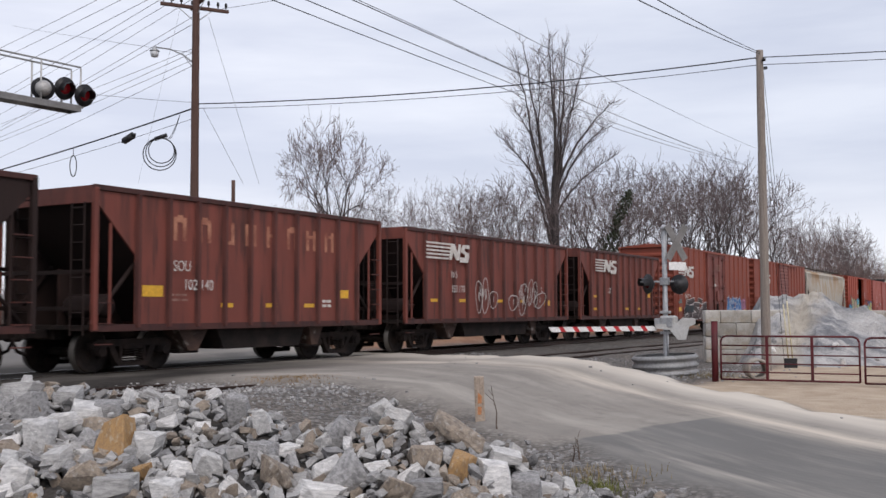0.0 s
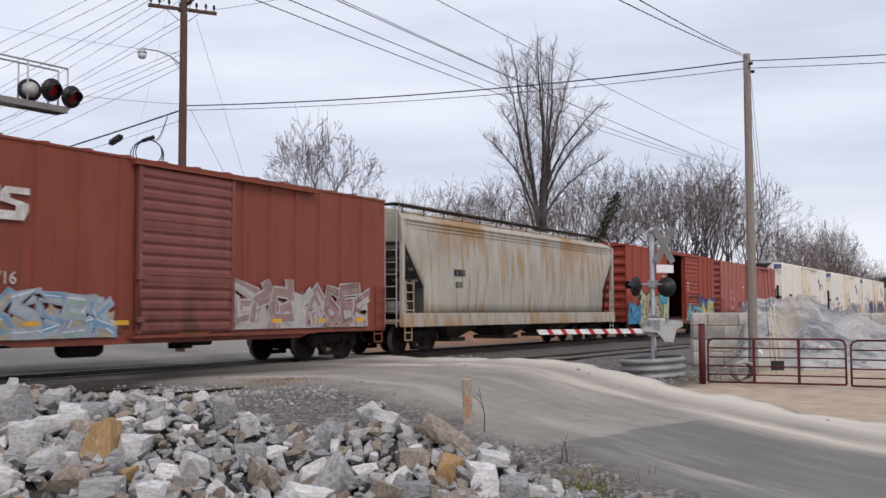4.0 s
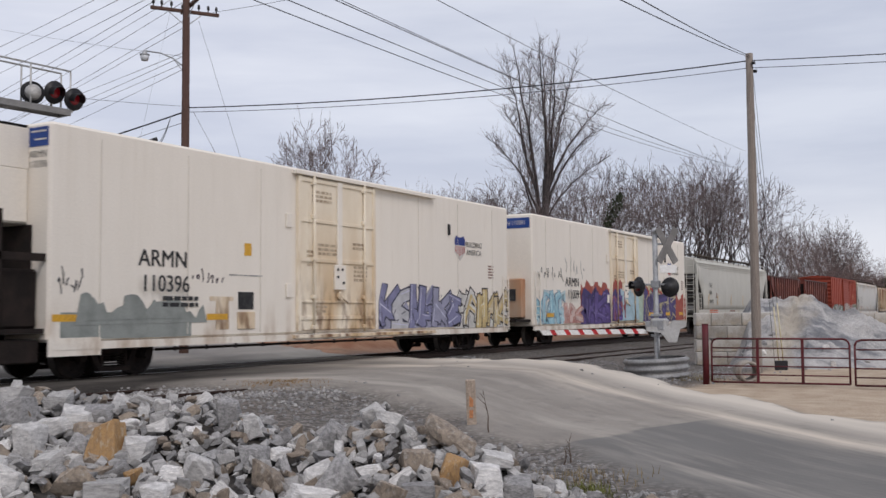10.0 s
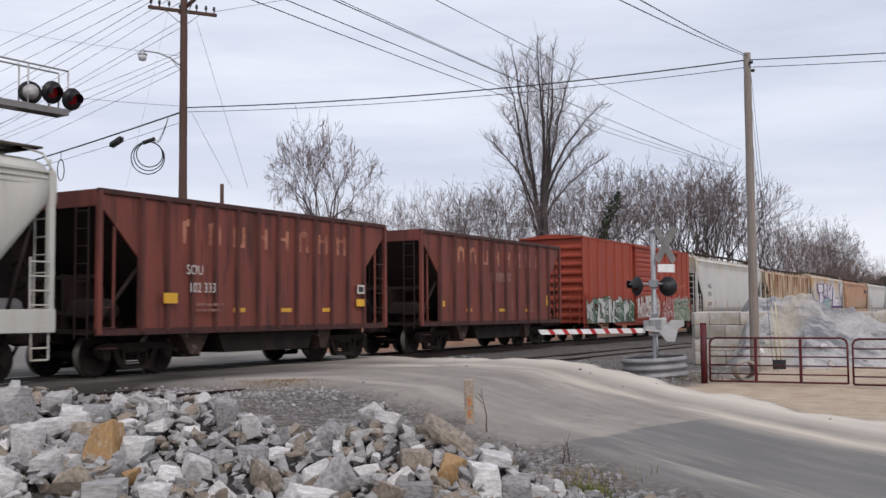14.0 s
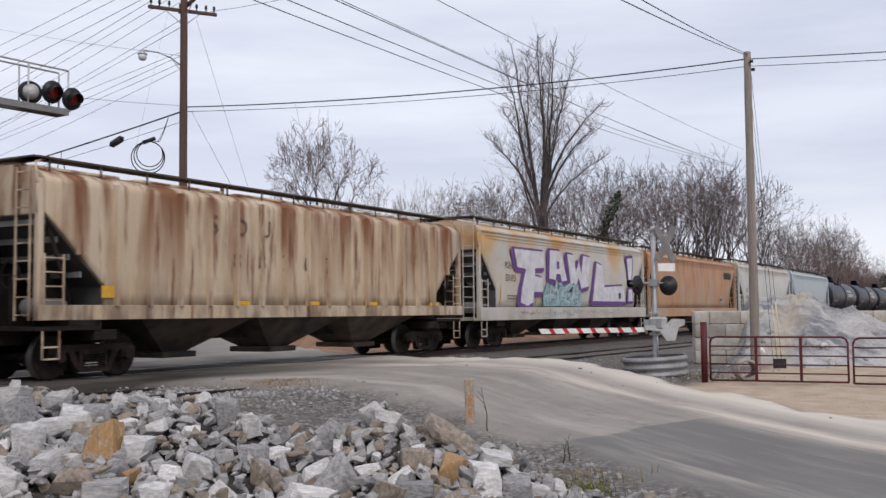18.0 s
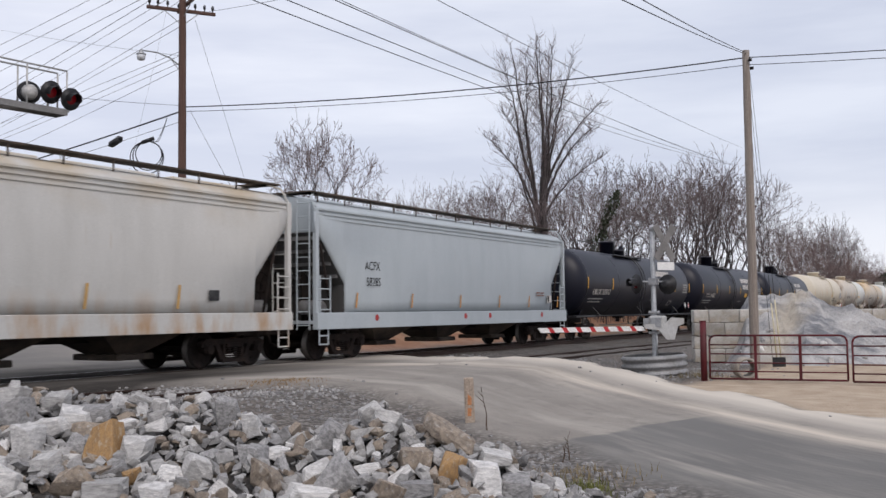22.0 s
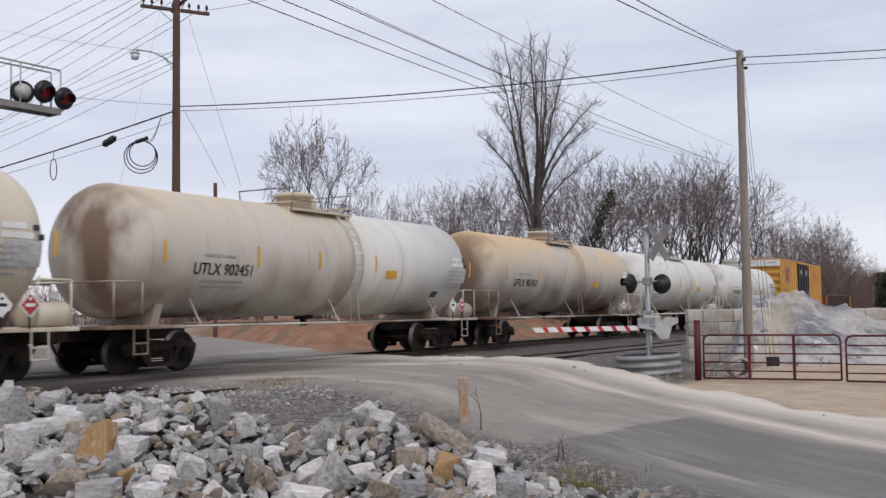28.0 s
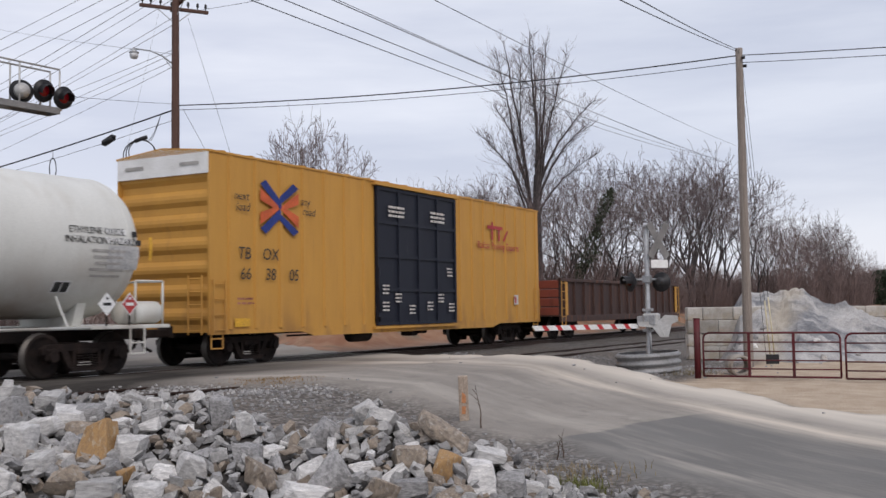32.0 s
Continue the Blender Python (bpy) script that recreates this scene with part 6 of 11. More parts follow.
stain(P["tank_tan"], 4.1, 2.5, (0.6, 0.43, 0.23), 0.55, 1.0, 0.3, 0.52, (0.7, 1, 0.6))
stain(P["tank_tan"], 1.5, 3.1, (0.15, 0.09, 0.06), 0.7, 1.0, 0.42, 0.62, (0.8, 1, 0.5))
stain(P["tank_grey"], 1.5, 3.1, (0.21, 0.14, 0.095), 0.7, 0.9, 0.43, 0.63, (0.8, 1, 0.5))
stain(P["tank_grey"], 4.2, 3.0, (0.6, 0.47, 0.3), 0.7, 0.7, 0.35, 0.6, (0.7, 1, 0.6))
stain(P["tank_white"], 1.4, 2.8, (0.3, 0.23, 0.17), 0.8, 0.7, 0.45, 0.66, (0.8, 1, 0.5))
stain(P["tank_cream"], 1.2, 2.4, (0.34, 0.25, 0.17), 1.0, 0.6, 0.45, 0.68)
for key, k in (("tank_tan", 0.95), ("tank_grey", 0.9), ("tank_white", 0.6)):
    stain(P[key], -7.7, -6.3, (0.15, 0.085, 0.05), 0.75, k, 0.45, 0.62, (1, 1, 0.7), "X")
stain(P["rusty"], 4.1, 1.4, (0.19, 0.075, 0.032), 1.1, 1.0, 0.46, 0.6, (1.6, 1, 0.2))
stain(P["rusty"], 1.3, 2.2, (0.1, 0.055, 0.035), 1.6, 0.7, 0.4, 0.6)
stain(P["orange"], 1.2, 4.0, (0.42, 0.34, 0.26), 0.7, 0.75, 0.48, 0.64, (0.8, 1, 0.6))
stain(P["orange"], 4.3, 2.4, (0.27, 0.12, 0.06), 1.3, 0.7, 0.45, 0.62, (1.4, 1, 0.4))
stain(P["lightgrey"], 4.3, 3.3, (0.42, 0.31, 0.17), 0.8, 0.7, 0.42, 0.62, (0.7, 1, 0.9))
stain(P["ochre"], 3.9, 2.0, (0.52, 0.3, 0.11), 0.42, 0.95, 0.46, 0.6, (0.9, 1, 1.1))
stain(P["ochre"], 1.0, 1.6, (0.3, 0.26, 0.2), 1.2, 0.6, 0.42, 0.62)
stain(P["yellow"], 0.8, 1.8, (0.24, 0.12, 0.045), 1.6, 0.6, 0.45, 0.66)
stain(P["yellow"], 5.2, 0.8, (0.4, 0.2, 0.045), 2.2, 0.45, 0.5, 0.7, (3.0, 1, 0.16))
stain(P["white"], 5.2, 0.7, (0.62, 0.55, 0.45), 2.2, 0.22, 0.5, 0.72, (3.0, 1, 0.14))
stain(P["tank_white"], 4.4, 1.6, (0.48, 0.45, 0.39), 1.3, 0.5, 0.5, 0.7, (1.5, 1, 0.4))
for key in ("oxide", "oxide_bright", "oxide_mid", "oxide_pink"):
    stain(P[key], 0.8, 2.0, (0.06, 0.03, 0.024), 1.4, 0.35, 0.4, 0.66, (2, 1, 0.4))


stain(P["door_mauve"], 0.8, 2.4, (0.06, 0.028, 0.02), 1.5, 0.8, 0.42, 0.62, (1.2, 1, 0.7))
stain(P["oxide"], 4.0, 2.2, (0.05, 0.022, 0.018), 1.3, 0.7, 0.46, 0.6, (2.4, 1, 0.3))


HALF = 1.5          # half the width over the sides


def wheelset_mesh():
    if "wheelset" not in SHARED:
        bm = bmesh.new()
        for s in (-1, 1):
            y = s * 0.7525
            pr = [(0.06, -0.07), (0.2, -0.05), (0.36, -0.04), (0.38, -0.065), (0.457, -0.065), (0.457, 0.05), (0.482, 0.055), (0.478, 0.085), (0.38, 0.085), (0.36, 0.03), (0.2, 0.05), (0.06, 0.07)]
            lathe(bm, [(r, -s * h) for r, h in pr], "Y", 28, (0, y, 0))
            for k in range(6):
                a = k * math.pi / 3
                tube(bm, (0.27 * math.cos(a), y + s * 0.045, 0.27 * math.sin(a)), (0.27 * math.cos(a), y + s * 0.062, 0.27 * math.sin(a)), 0.035, 6)
        tube(bm, (0, -1.05, 0), (0, 1.05, 0), 0.08, 10)
        fixed(bm)
        me = bpy.data.meshes.new("wheelset")
        for f in bm.faces:
            r = max(math.hypot(v.co.x, v.co.z) for v in f.verts), min(math.hypot(v.co.x, v.co.z) for v in f.verts)
            f.material_index = 1 if r[1] > 0.44 else 0
        bm.to_mesh(me)
        bm.free()
        me.materials.append(P["wheel"])
        me.materials.append(P["tread"])
        SHARED["wheelset"] = me
    return SHARED["wheelset"]


def frame_mesh():
    if "side_frame" not in SHARED:
        bm = bmesh.new()
        a, b = -0.07, 0.07
        plate(bm, [(-1.12, 0.5), (-1.12, 0.62), (-0.95, 0.7), (0.95, 0.7), (1.12, 0.62), (1.12, 0.5), (0.62, 0.56), (-0.62, 0.56)], "Y", a, b)
        for s in (-1, 1):
            plate(bm, [(s * 0.66, 0.56), (s * 0.5, 0.56), (s * 0.33, 0.2), (s * 0.46, 0.2)], "Y", a, b)
            plate(bm, [(s * 0.36, 0.56), (s * 0.29, 0.56), (s * 0.29, 0.2), (s * 0.36, 0.2)], "Y", a, b)
            box(bm, s * 0.889 - 0.15, s * 0.889 + 0.15, -0.11, 0.1, 0.37, 0.62, bevel=0.03)
            tube(bm, (s * 0.889, -0.16, 0.457), (s * 0.889, -0.1, 0.457), 0.11, 12)
        plate(bm, [(-0.46, 0.22), (0.46, 0.22), (0.4, 0.13), (-0.4, 0.13)], "Y", a - 0.03, b + 0.03)
        for x in (-0.18, 0.0, 0.18):
            for k in range(5):
                tube(bm, (x, -0.05, 0.225 + k * 0.052), (x, -0.05, 0.25 + k * 0.052), 0.075, 8)
        box(bm, -0.27, 0.27, -0.1, 0.12, 0.48, 0.6, bevel=0.02)
        fixed(bm)
        me = bpy.data.meshes.new("side_frame")
        bm.to_mesh(me)
        bm.free()
        me.materials.append(P["truck"])
        SHARED["side_frame"] = me
        bm = bmesh.new()
        box(bm, -0.2, 0.2, -0.95, 0.95, 0.45, 0.72, bevel=0.03)
        box(bm, -0.75, -0.7, -0.85, 0.85, 0.3, 0.42)
        box(bm, 0.7, 0.75, -0.85, 0.85, 0.3, 0.42)
        me = bpy.data.meshes.new("bolster")
        bm.to_mesh(me)
        bm.free()
        me.materials.append(P["truck"])
        SHARED["bolster"] = me
    return SHARED["side_frame"]


WHEELSETS = []


def add_truck(car, x):
    frame_mesh()
    t = new("truck", SHARED["bolster"])
    t.parent = car
    t.location = (x, 0, 0)
    for s in (-1, 1):
        f = new("side_frame", SHARED["side_frame"])
        f.parent = t
        f.matrix_basis = pose(0, s * 1.0, 0, 0, 0, 0 if s < 0 else 180)
        w = new("wheelset", wheelset_mesh())
        w.parent = t
        w.location = (s * 0.889, 0, 0.457)
        WHEELSETS.append((w, s))


def coupler_part(car, x, d):
    if "coupler" not in SHARED:
        bm = bmesh.new()
        box(bm, -0.6, 0.28, -0.1, 0.1, 0.72, 0.92, bevel=0.03)
        box(bm, 0.2, 0.45, -0.17, 0.13, 0.68, 0.97, bevel=0.05)
        tube(bm, (0.1, -0.32, 0.75), (0.25, -0.3, 0.5), 0.035, 8)
        tube(bm, (0.25, -0.3, 0.5), (0.5, -0.25, 0.42), 0.035, 8)
        me = bpy.data.meshes.new("coupler")
        fixed(bm).to_mesh(me)
        bm.free()
        me.materials.append(P["truck"])
        SHARED["coupler"] = me
    c = new("coupler", SHARED["coupler"])
    c.parent = car
    c.matrix_basis = pose(x, 0, 0, 0, 0, 0 if d > 0 else 180)


def ladder(car, x, y, z0, z1, w, material, face="Y"):
    """Two stiles with rungs, on a side (face Y) or an end (face X)."""
    n = max(2, round((z1 - z0) / 0.38))
    bm = bmesh.new()
    for k in (-w / 2, w / 2):
        a, b = ((x + k, y, z0), (x + k, y, z1)) if face == "Y" else ((x, y + k, z0), (x, y + k, z1))
        tube(bm, a, b, 0.022, 5)
    for i in range(n + 1):
        z = z0 + (z1 - z0) * (i + 0.3) / (n + 0.6)
        a, b = ((x - w / 2, y, z), (x + w / 2, y, z)) if face == "Y" else ((x, y - w / 2, z), (x, y + w / 2, z))
        tube(bm, a, b, 0.016, 5)
    return part("ladder", bm, material, car)


def step_part(car, x, material):
    bm = bmesh.new()
    y = -HALF + 0.03
    for k in (-0.2, 0.2):
        tube(bm, (x + k, y, 1.0), (x + k, y, 0.45), 0.02, 5)
    for z in (0.45, 0.68):
        tube(bm, (x - 0.2, y, z), (x + 0.2, y, z), 0.02, 5)
    return part("step", bm, material, car)


def text_mesh(text, size, sx=1.0, bold=0.0, shear=0.0):
    cu = bpy.data.curves.new("lettering", "FONT")
    cu.body, cu.size, cu.align_x, cu.align_y = text, size, "CENTER", "CENTER"
    cu.shear, cu.resolution_u = shear, 3
    ob = bpy.data.objects.new("lettering", cu)
    scene.collection.objects.link(ob)
    dg = bpy.context.evaluated_depsgraph_get()
    me = bpy.data.meshes.new_from_object(ob.evaluated_get(dg))
    bpy.data.objects.remove(ob)
    bpy.data.curves.remove(cu)
    co = np.empty(len(me.vertices) * 3)
    me.vertices.foreach_get("co", co)
    co = co.reshape(-1, 3) * (sx, 1, 1)
    faces = [tuple(p.vertices) for p in me.polygons]
    n, verts, out = len(co), [], []
    # a heavier weight is the same letters again, a little to each side
    for k in (-1, 0, 1) if bold else (0,):
        verts += [(x + k * bold, y, z + 0.0006 * k) for x, y, z in co]
        out += [tuple(i + (k + (1 if bold else 0)) * n for i in f) for f in faces]
    me = bpy.data.meshes.new("lettering")
    me.from_pydata(verts, [], out)
    return me


def lettering(car, text, x, z, size, material, y=None, sx=1.0, bold=0.0, shear=0.0, name="lettering"):
    me = text_mesh(text, size, sx, bold * size, shear)
    me.materials.append(material)
    o = new(name, me)
    o.parent = car
    o.matrix_basis = pose(x, -HALF - 0.012 if y is None else y, z, 90, 0, 0)
    return o


def panels(car, name, items, materials, y=None, label=""):
    """Flat painted shapes a few millimetres thick on the near side. items: (points as (x, z), material index, lift)."""
    bm = bmesh.new()
    y = -HALF - 0.004 if y is None else y
    for pts, mi, lift in items:
        plate(bm, pts, "Y", y - lift - 0.003, y - lift, mi)
    fixed(bm)
    return part(name, bm, materials, car, label)


def bars(car, x, z, w, rows, h, gap, material, y=None, name="marking"):
    """Unreadable small print as rows of short bars."""
    rnd = random.Random(int(x * 100 + z * 10) + rows)
    items = []
    for r in range(rows):
        zz = z - r * (h + gap)
        xx = x
        while xx < x + w - 0.02:
            k = rnd.uniform(0.08, 0.28) * max(1.0, w)
            e = min(xx + k, x + w)
            items.append(([(xx, zz), (e, zz), (e, zz + h), (xx, zz + h)], 0, 0))
            xx = e + 0.04
    return panels(car, name, items, [material], y)


def rect(x0, x1, z0, z1):
    return [(x0, z0), (x1, z0), (x1, z1), (x0, z1)]


def ribbon(pts, w):
    """The outline of a broad stroke along a line of points; ends cut on the slant."""
    near_side, far_side = [], []
    for k, (px, pz) in enumerate(pts):
        ax, az = pts[max(0, k - 1)]
        bx, bz = pts[min(len(pts) - 1, k + 1)]
        ln = math.hypot(bx - ax, bz - az) or 1
        nx, nz = -(bz - az) / ln * w, (bx - ax) / ln * w
        near_side.append((px + nx, pz + nz))
        far_side.append((px - nx, pz - nz))
    return near_side + far_side[::-1]


def graffiti(car, x0, x1, z0, z1, colours, seed, outline=(0.015, 0.015, 0.02), n=None, y=None):
    """Spray-painted lettering: interlocked angular letters of broad kinked strokes with outlines, inner colour and highlights."""
    rnd = random.Random(seed)
    h = z1 - z0
    n = n or max(2, round((x1 - x0) / (h * 0.62)))
    mats = [spray(outline)] + [spray(c) for c in colours] + [spray(tuple(min(0.75, c * 1.5 + 0.1) for c in colours[0]))]
    items = []
    step = (x1 - x0) / n
    w = min(0.2 * h, 0.24 * step)

    def inside(p):
        return (min(x1 + 0.1, max(x0 - 0.1, p[0])), min(z1, max(z0, p[1])))

    def grown(pts, k):
        """The stroke's line drawn out a little at both ends."""
        (ax, az), (bx, bz), (cx, cz), (dx, dz) = pts[0], pts[1], pts[-2], pts[-1]
        la, lc = math.hypot(bx - ax, bz - az) or 1, math.hypot(dx - cx, dz - cz) or 1
        return [(ax - (bx - ax) / la * k, az - (bz - az) / la * k)] + pts[1:-1] + [(dx + (dx - cx) / lc * k, dz + (dz - cz) / lc * k)]

    # thin haze of colour behind the letters, with a ragged upper edge
    m = n * 7
    cloud = [(x1 - (x1 - x0) * k / m + rnd.uniform(-0.05, 0.05), z0 + h * (0.5 + 0.14 * math.sin(k * 0.8 + seed) + rnd.uniform(-0.14, 0.14))) for k in range(m + 1)]
    items.append(([(x0, z0), (x1, z0 + 0.01)] + cloud, 1 + seed % len(colours), 0.0))
    edge = max(0.022, 0.035 * h)
    for i in range(n):
        base = 0.003 + 0.004 * (i % 3)
        cx = x0 + step * (i + 0.5)
        tall = h * rnd.uniform(0.8, 1.0)
        lean = rnd.uniform(-0.1, 0.3) * step
        half = step * rnd.uniform(0.55, 0.8)
        strokes = []
        kind = rnd.randrange(5)
        l, r, mid = cx - half + w, cx + half - w, z0 + tall * rnd.uniform(0.4, 0.58)
        lo, hi = z0 + w * 0.8, z0 + tall - w * 0.8
        if kind == 0:
            strokes = [[(l, lo), (l + lean * 0.4, mid), (cx + lean, hi)], [(cx + lean, hi), (r + lean * 0.4, mid), (r, lo)], [(l + 0.1 * step, mid - 0.05), (r, mid + 0.06)]]
        elif kind == 1:
            strokes = [[(r + lean, hi), (l + lean, hi - 0.06), (l + 0.05, mid + 0.05)], [(l, mid + 0.04), (r, mid - 0.03), (r - 0.03, lo + 0.04)], [(r, lo), (l - 0.08 * step, lo + 0.03)]]
        elif kind == 2:
            strokes = [[(l, lo), (l + lean * 0.5, mid), (l + lean, hi)], [(l + lean * 0.5, mid), (r + lean, hi)], [(l + lean * 0.5, mid), (r, mid * 0.6 + lo * 0.4), (r + 0.06 * step, lo)]]
        elif kind == 3:
            strokes = [[(l, lo), (l + lean, hi)], [(l + lean, hi), (cx, mid), (r, lo)], [(r, lo), (r + lean, hi)]]
        else:
            strokes = [[(l, lo), (l + lean * 0.6, mid), (l + lean, hi), (r + lean, hi - 0.05)], [(l, lo), (r, lo + 0.02), (r + lean * 0.3, mid)], [(cx, mid), (r + lean * 0.3, mid + 0.02)]]
        for _ in range(rnd.choice((1, 2, 2))):
            a = rnd.choice(rnd.choice(strokes))
            b = (a[0] + rnd.uniform(-0.6, 0.6) * step, a[1] + rnd.uniform(-0.3, 0.3) * h)
            strokes.append([a, ((a[0] + b[0]) / 2 + 0.1 * step, (a[1] + b[1]) / 2), b])
        strokes = [[inside((px + rnd.uniform(-0.17, 0.17) * step, pz + rnd.uniform(-0.12, 0.12) * h)) for px, pz in st] for st in strokes]
        c = 1 + rnd.randrange(len(colours))
        c2 = 1 + rnd.randrange(len(colours))
        for k, st in enumerate(strokes):
            ww = w * rnd.uniform(0.5, 1.0)
            items.append(([inside(p) for p in ribbon(grown(st, ww * 0.6 + edge), ww + edge)], 0, base + 0.0003 * k))
            items.append(([inside(p) for p in ribbon(grown(st, ww * 0.6), ww)], c, base + 0.0015 + 0.0003 * k))
            if c2 != c:
                items.append(([inside(p) for p in ribbon([(px, pz - ww * 0.4) for px, pz in st], ww * 0.45)], c2, base + 0.0027 + 0.0001 * k))
            if k % 2 == 0:
                items.append(([inside(p) for p in ribbon([(px - ww * 0.45, pz + ww * 0.4) for px, pz in st[:2]], max(0.01, ww * 0.1))], len(mats) - 1, base + 0.0032))
        for k in range(7):
            a = (cx + rnd.uniform(-1, 1) * half, z0 + rnd.uniform(0.05, 0.7) * tall)
            items.append(([inside(p) for p in ribbon([a, (a[0] + rnd.uniform(-0.3, 0.3) * step, a[1] + rnd.uniform(-0.2, 0.25) * h)], 0.014)], rnd.choice((0, 0, c2, len(mats) - 1)), base + 0.0034 + 0.0001 * k))
    return panels(car, "graffiti", items, mats, y, "multicoloured spray-painted graffiti")


def ragged(x0, x1, z0, z1, seed, n=26, level=0.55, wave=0.28):
    """The outline of a hastily rolled patch of paint."""
    rnd = random.Random(seed)
    top = [(x1 - (x1 - x0) * k / n + rnd.uniform(-0.05, 0.05), z0 + (z1 - z0) * (level + wave * math.sin(k * 0.7 + seed) + rnd.uniform(-0.12, 0.17) * wave / 0.28)) for k in range(n + 1)]
    return [(x0 - 0.1, z0), (x1 + 0.1, z0 + 0.03)] + top


def bubble_tag(car, x0, x1, z0, z1, colour, seed, n, width=0.07, fill=None, y=None):
    """A throw-up of round outlined letters, each a loop that droops to one side."""
    rnd = random.Random(seed)
    y = (-HALF - 0.012) if y is None else y
    items = []
    step = (x1 - x0) / n
    for i in range(n):
        cx, cz = x0 + step * (i + 0.5), (z0 + z1) / 2
        rx, rz = step * rnd.uniform(0.5, 0.62), (z1 - z0) / 2 * rnd.uniform(0.85, 1.05)
        ring = []
        for k in range(17):
            a = 2 * math.pi * k / 16
            q = 1 + 0.16 * math.sin(2 * a + seed + i) + 0.08 * math.sin(3 * a + i * 2)
            ring.append((cx + rx * q * math.cos(a) + 0.25 * rx * math.sin(a), cz + rz * q * math.sin(a)))
        if fill:
            items.append((ring[:-1], 1, 0.0006 * i))
        for p, q in zip(ring, ring[1:]):
            dx, dz = q[0] - p[0], q[1] - p[1]
            ln = math.hypot(dx, dz) or 1
            nx, nz = -dz / ln * width / 2, dx / ln * width / 2
            items.append(([(p[0] + nx, p[1] + nz), (p[0] - nx, p[1] - nz), (q[0] - nx + dx * 0.1, q[1] - nz + dz * 0.1), (q[0] + nx + dx * 0.1, q[1] + nz + dz * 0.1)], 0, 0.002 + 0.0006 * i))
        items.append(([(cx - width / 2, cz - rz * 0.3), (cx + width / 2, cz - rz * 0.3), (cx + width * 0.9, cz + rz * 0.35), (cx, cz + rz * 0.35)], 0, 0.003 + 0.0006 * i))
    return panels(car, "graffiti", items, [spray(colour), spray(fill or colour)], y, "rounded spray-painted outline letters")


def tag_strokes(car, x0, x1, z0, z1, colour, seed, width=0.035, n=None, y=None):
    """A one-line spray tag: looping strokes."""
    rnd = random.Random(seed)
    bm = bmesh.new()
    y = (-HALF - 0.006) if y is None else y
    n = n or max(3, round((x1 - x0) / ((z1 - z0) * 0.5)))
    step = (x1 - x0) / n
    for i in range(n):
        cx = x0 + step * (i + 0.5)
        pts = [Vector((cx + rnd.uniform(-0.6, 0.6) * step, 0, rnd.uniform(z0, z1))) for _ in range(4)]
        prev = None
        for k in range(13):
            t = k / 12
            p = ((1 - t) ** 3) * pts[0] + 3 * t * (1 - t) ** 2 * pts[1] + 3 * t * t * (1 - t) * pts[2] + t ** 3 * pts[3]
            if prev is not None and (p - prev).length > 0.004:
                d = (p - prev).normalized()
                nrm = Vector((-d.z, 0, d.x)) * width / 2
                q = [prev - nrm, p + d * 0.01 - nrm, p + d * 0.01 + nrm, prev + nrm]
                plate(bm, [(v.x, v.z) for v in q], "Y", y - 0.003 - 0.0004 * k, y)
            prev = p
    fixed(bm)
    return part("spray_tag", bm, spray(colour), car)


def reflectors(car, L, z, xs, material=None, w=0.42, h=0.1, y=None):
    for x in xs:
        panels(car, "reflector", [(rect(x - w / 2, x + w / 2, z - h / 2, z + h / 2), 0, 0.002)], [material or P["reflector"]], y, "yellow reflective strip")


CARS = []


def new_car(name, s0, s1, label, category="rail car"):
    car = group_thing(name, Matrix(), label, category, "cars of the freight train")
    CARS.append((car, (s0 + s1) / 2))
    return car, s1 - s0


def running_gear(car, L, inset=2.1, reach=None, through_sill=True):
    for d in (-1, 1):
        add_truck(car, d * (L / 2 - inset))
        coupler_part(car, d * (L / 2 + (0.35 if reach is None else reach)), d)
    if not through_sill:
        for d in (-1, 1):
            bm = bmesh.new()
            box(bm, min(d * (L / 2 + 0.4), d * (L / 2 - 3.4)), max(d * (L / 2 + 0.4), d * (L / 2 - 3.4)), -0.22, 0.22, 0.72, 1.04, bevel=0.02)
            part("stub_sill", bm, P["under"], car)
        return
    bm = bmesh.new()
    box(bm, -L / 2 + 0.1, L / 2 - 0.1, -0.25, 0.25, 0.7, 1.0, bevel=0.02)
    part("centre_sill", bm, P["under"], car)


def ribbed_end(car, L, d, z0, z1, material, ribs=9, half=HALF - 0.05):
    """A pressed steel end with rounded horizontal ribs."""
    bm = bmesh.new()
    prof = [(0.0, z0)]
    step = (z1 - z0 - 0.3) / ribs
    for i in range(ribs):
        zb = z0 + 0.1 + i * step
        prof += [(0.0, zb + step * 0.15), (0.07, zb + step * 0.35), (0.085, zb + step * 0.5), (0.07, zb + step * 0.65), (0.0, zb + step * 0.85)]
    prof += [(0.0, z1)]
    pts = [(d * (L / 2 - 0.12 + a), z) for a, z in prof] + [(d * (L / 2 - 0.2), z1), (d * (L / 2 - 0.2), z0)]
    plate(bm, pts, "Y", -half, half)
    fixed(bm)
    return part("end_wall", bm, material, car)


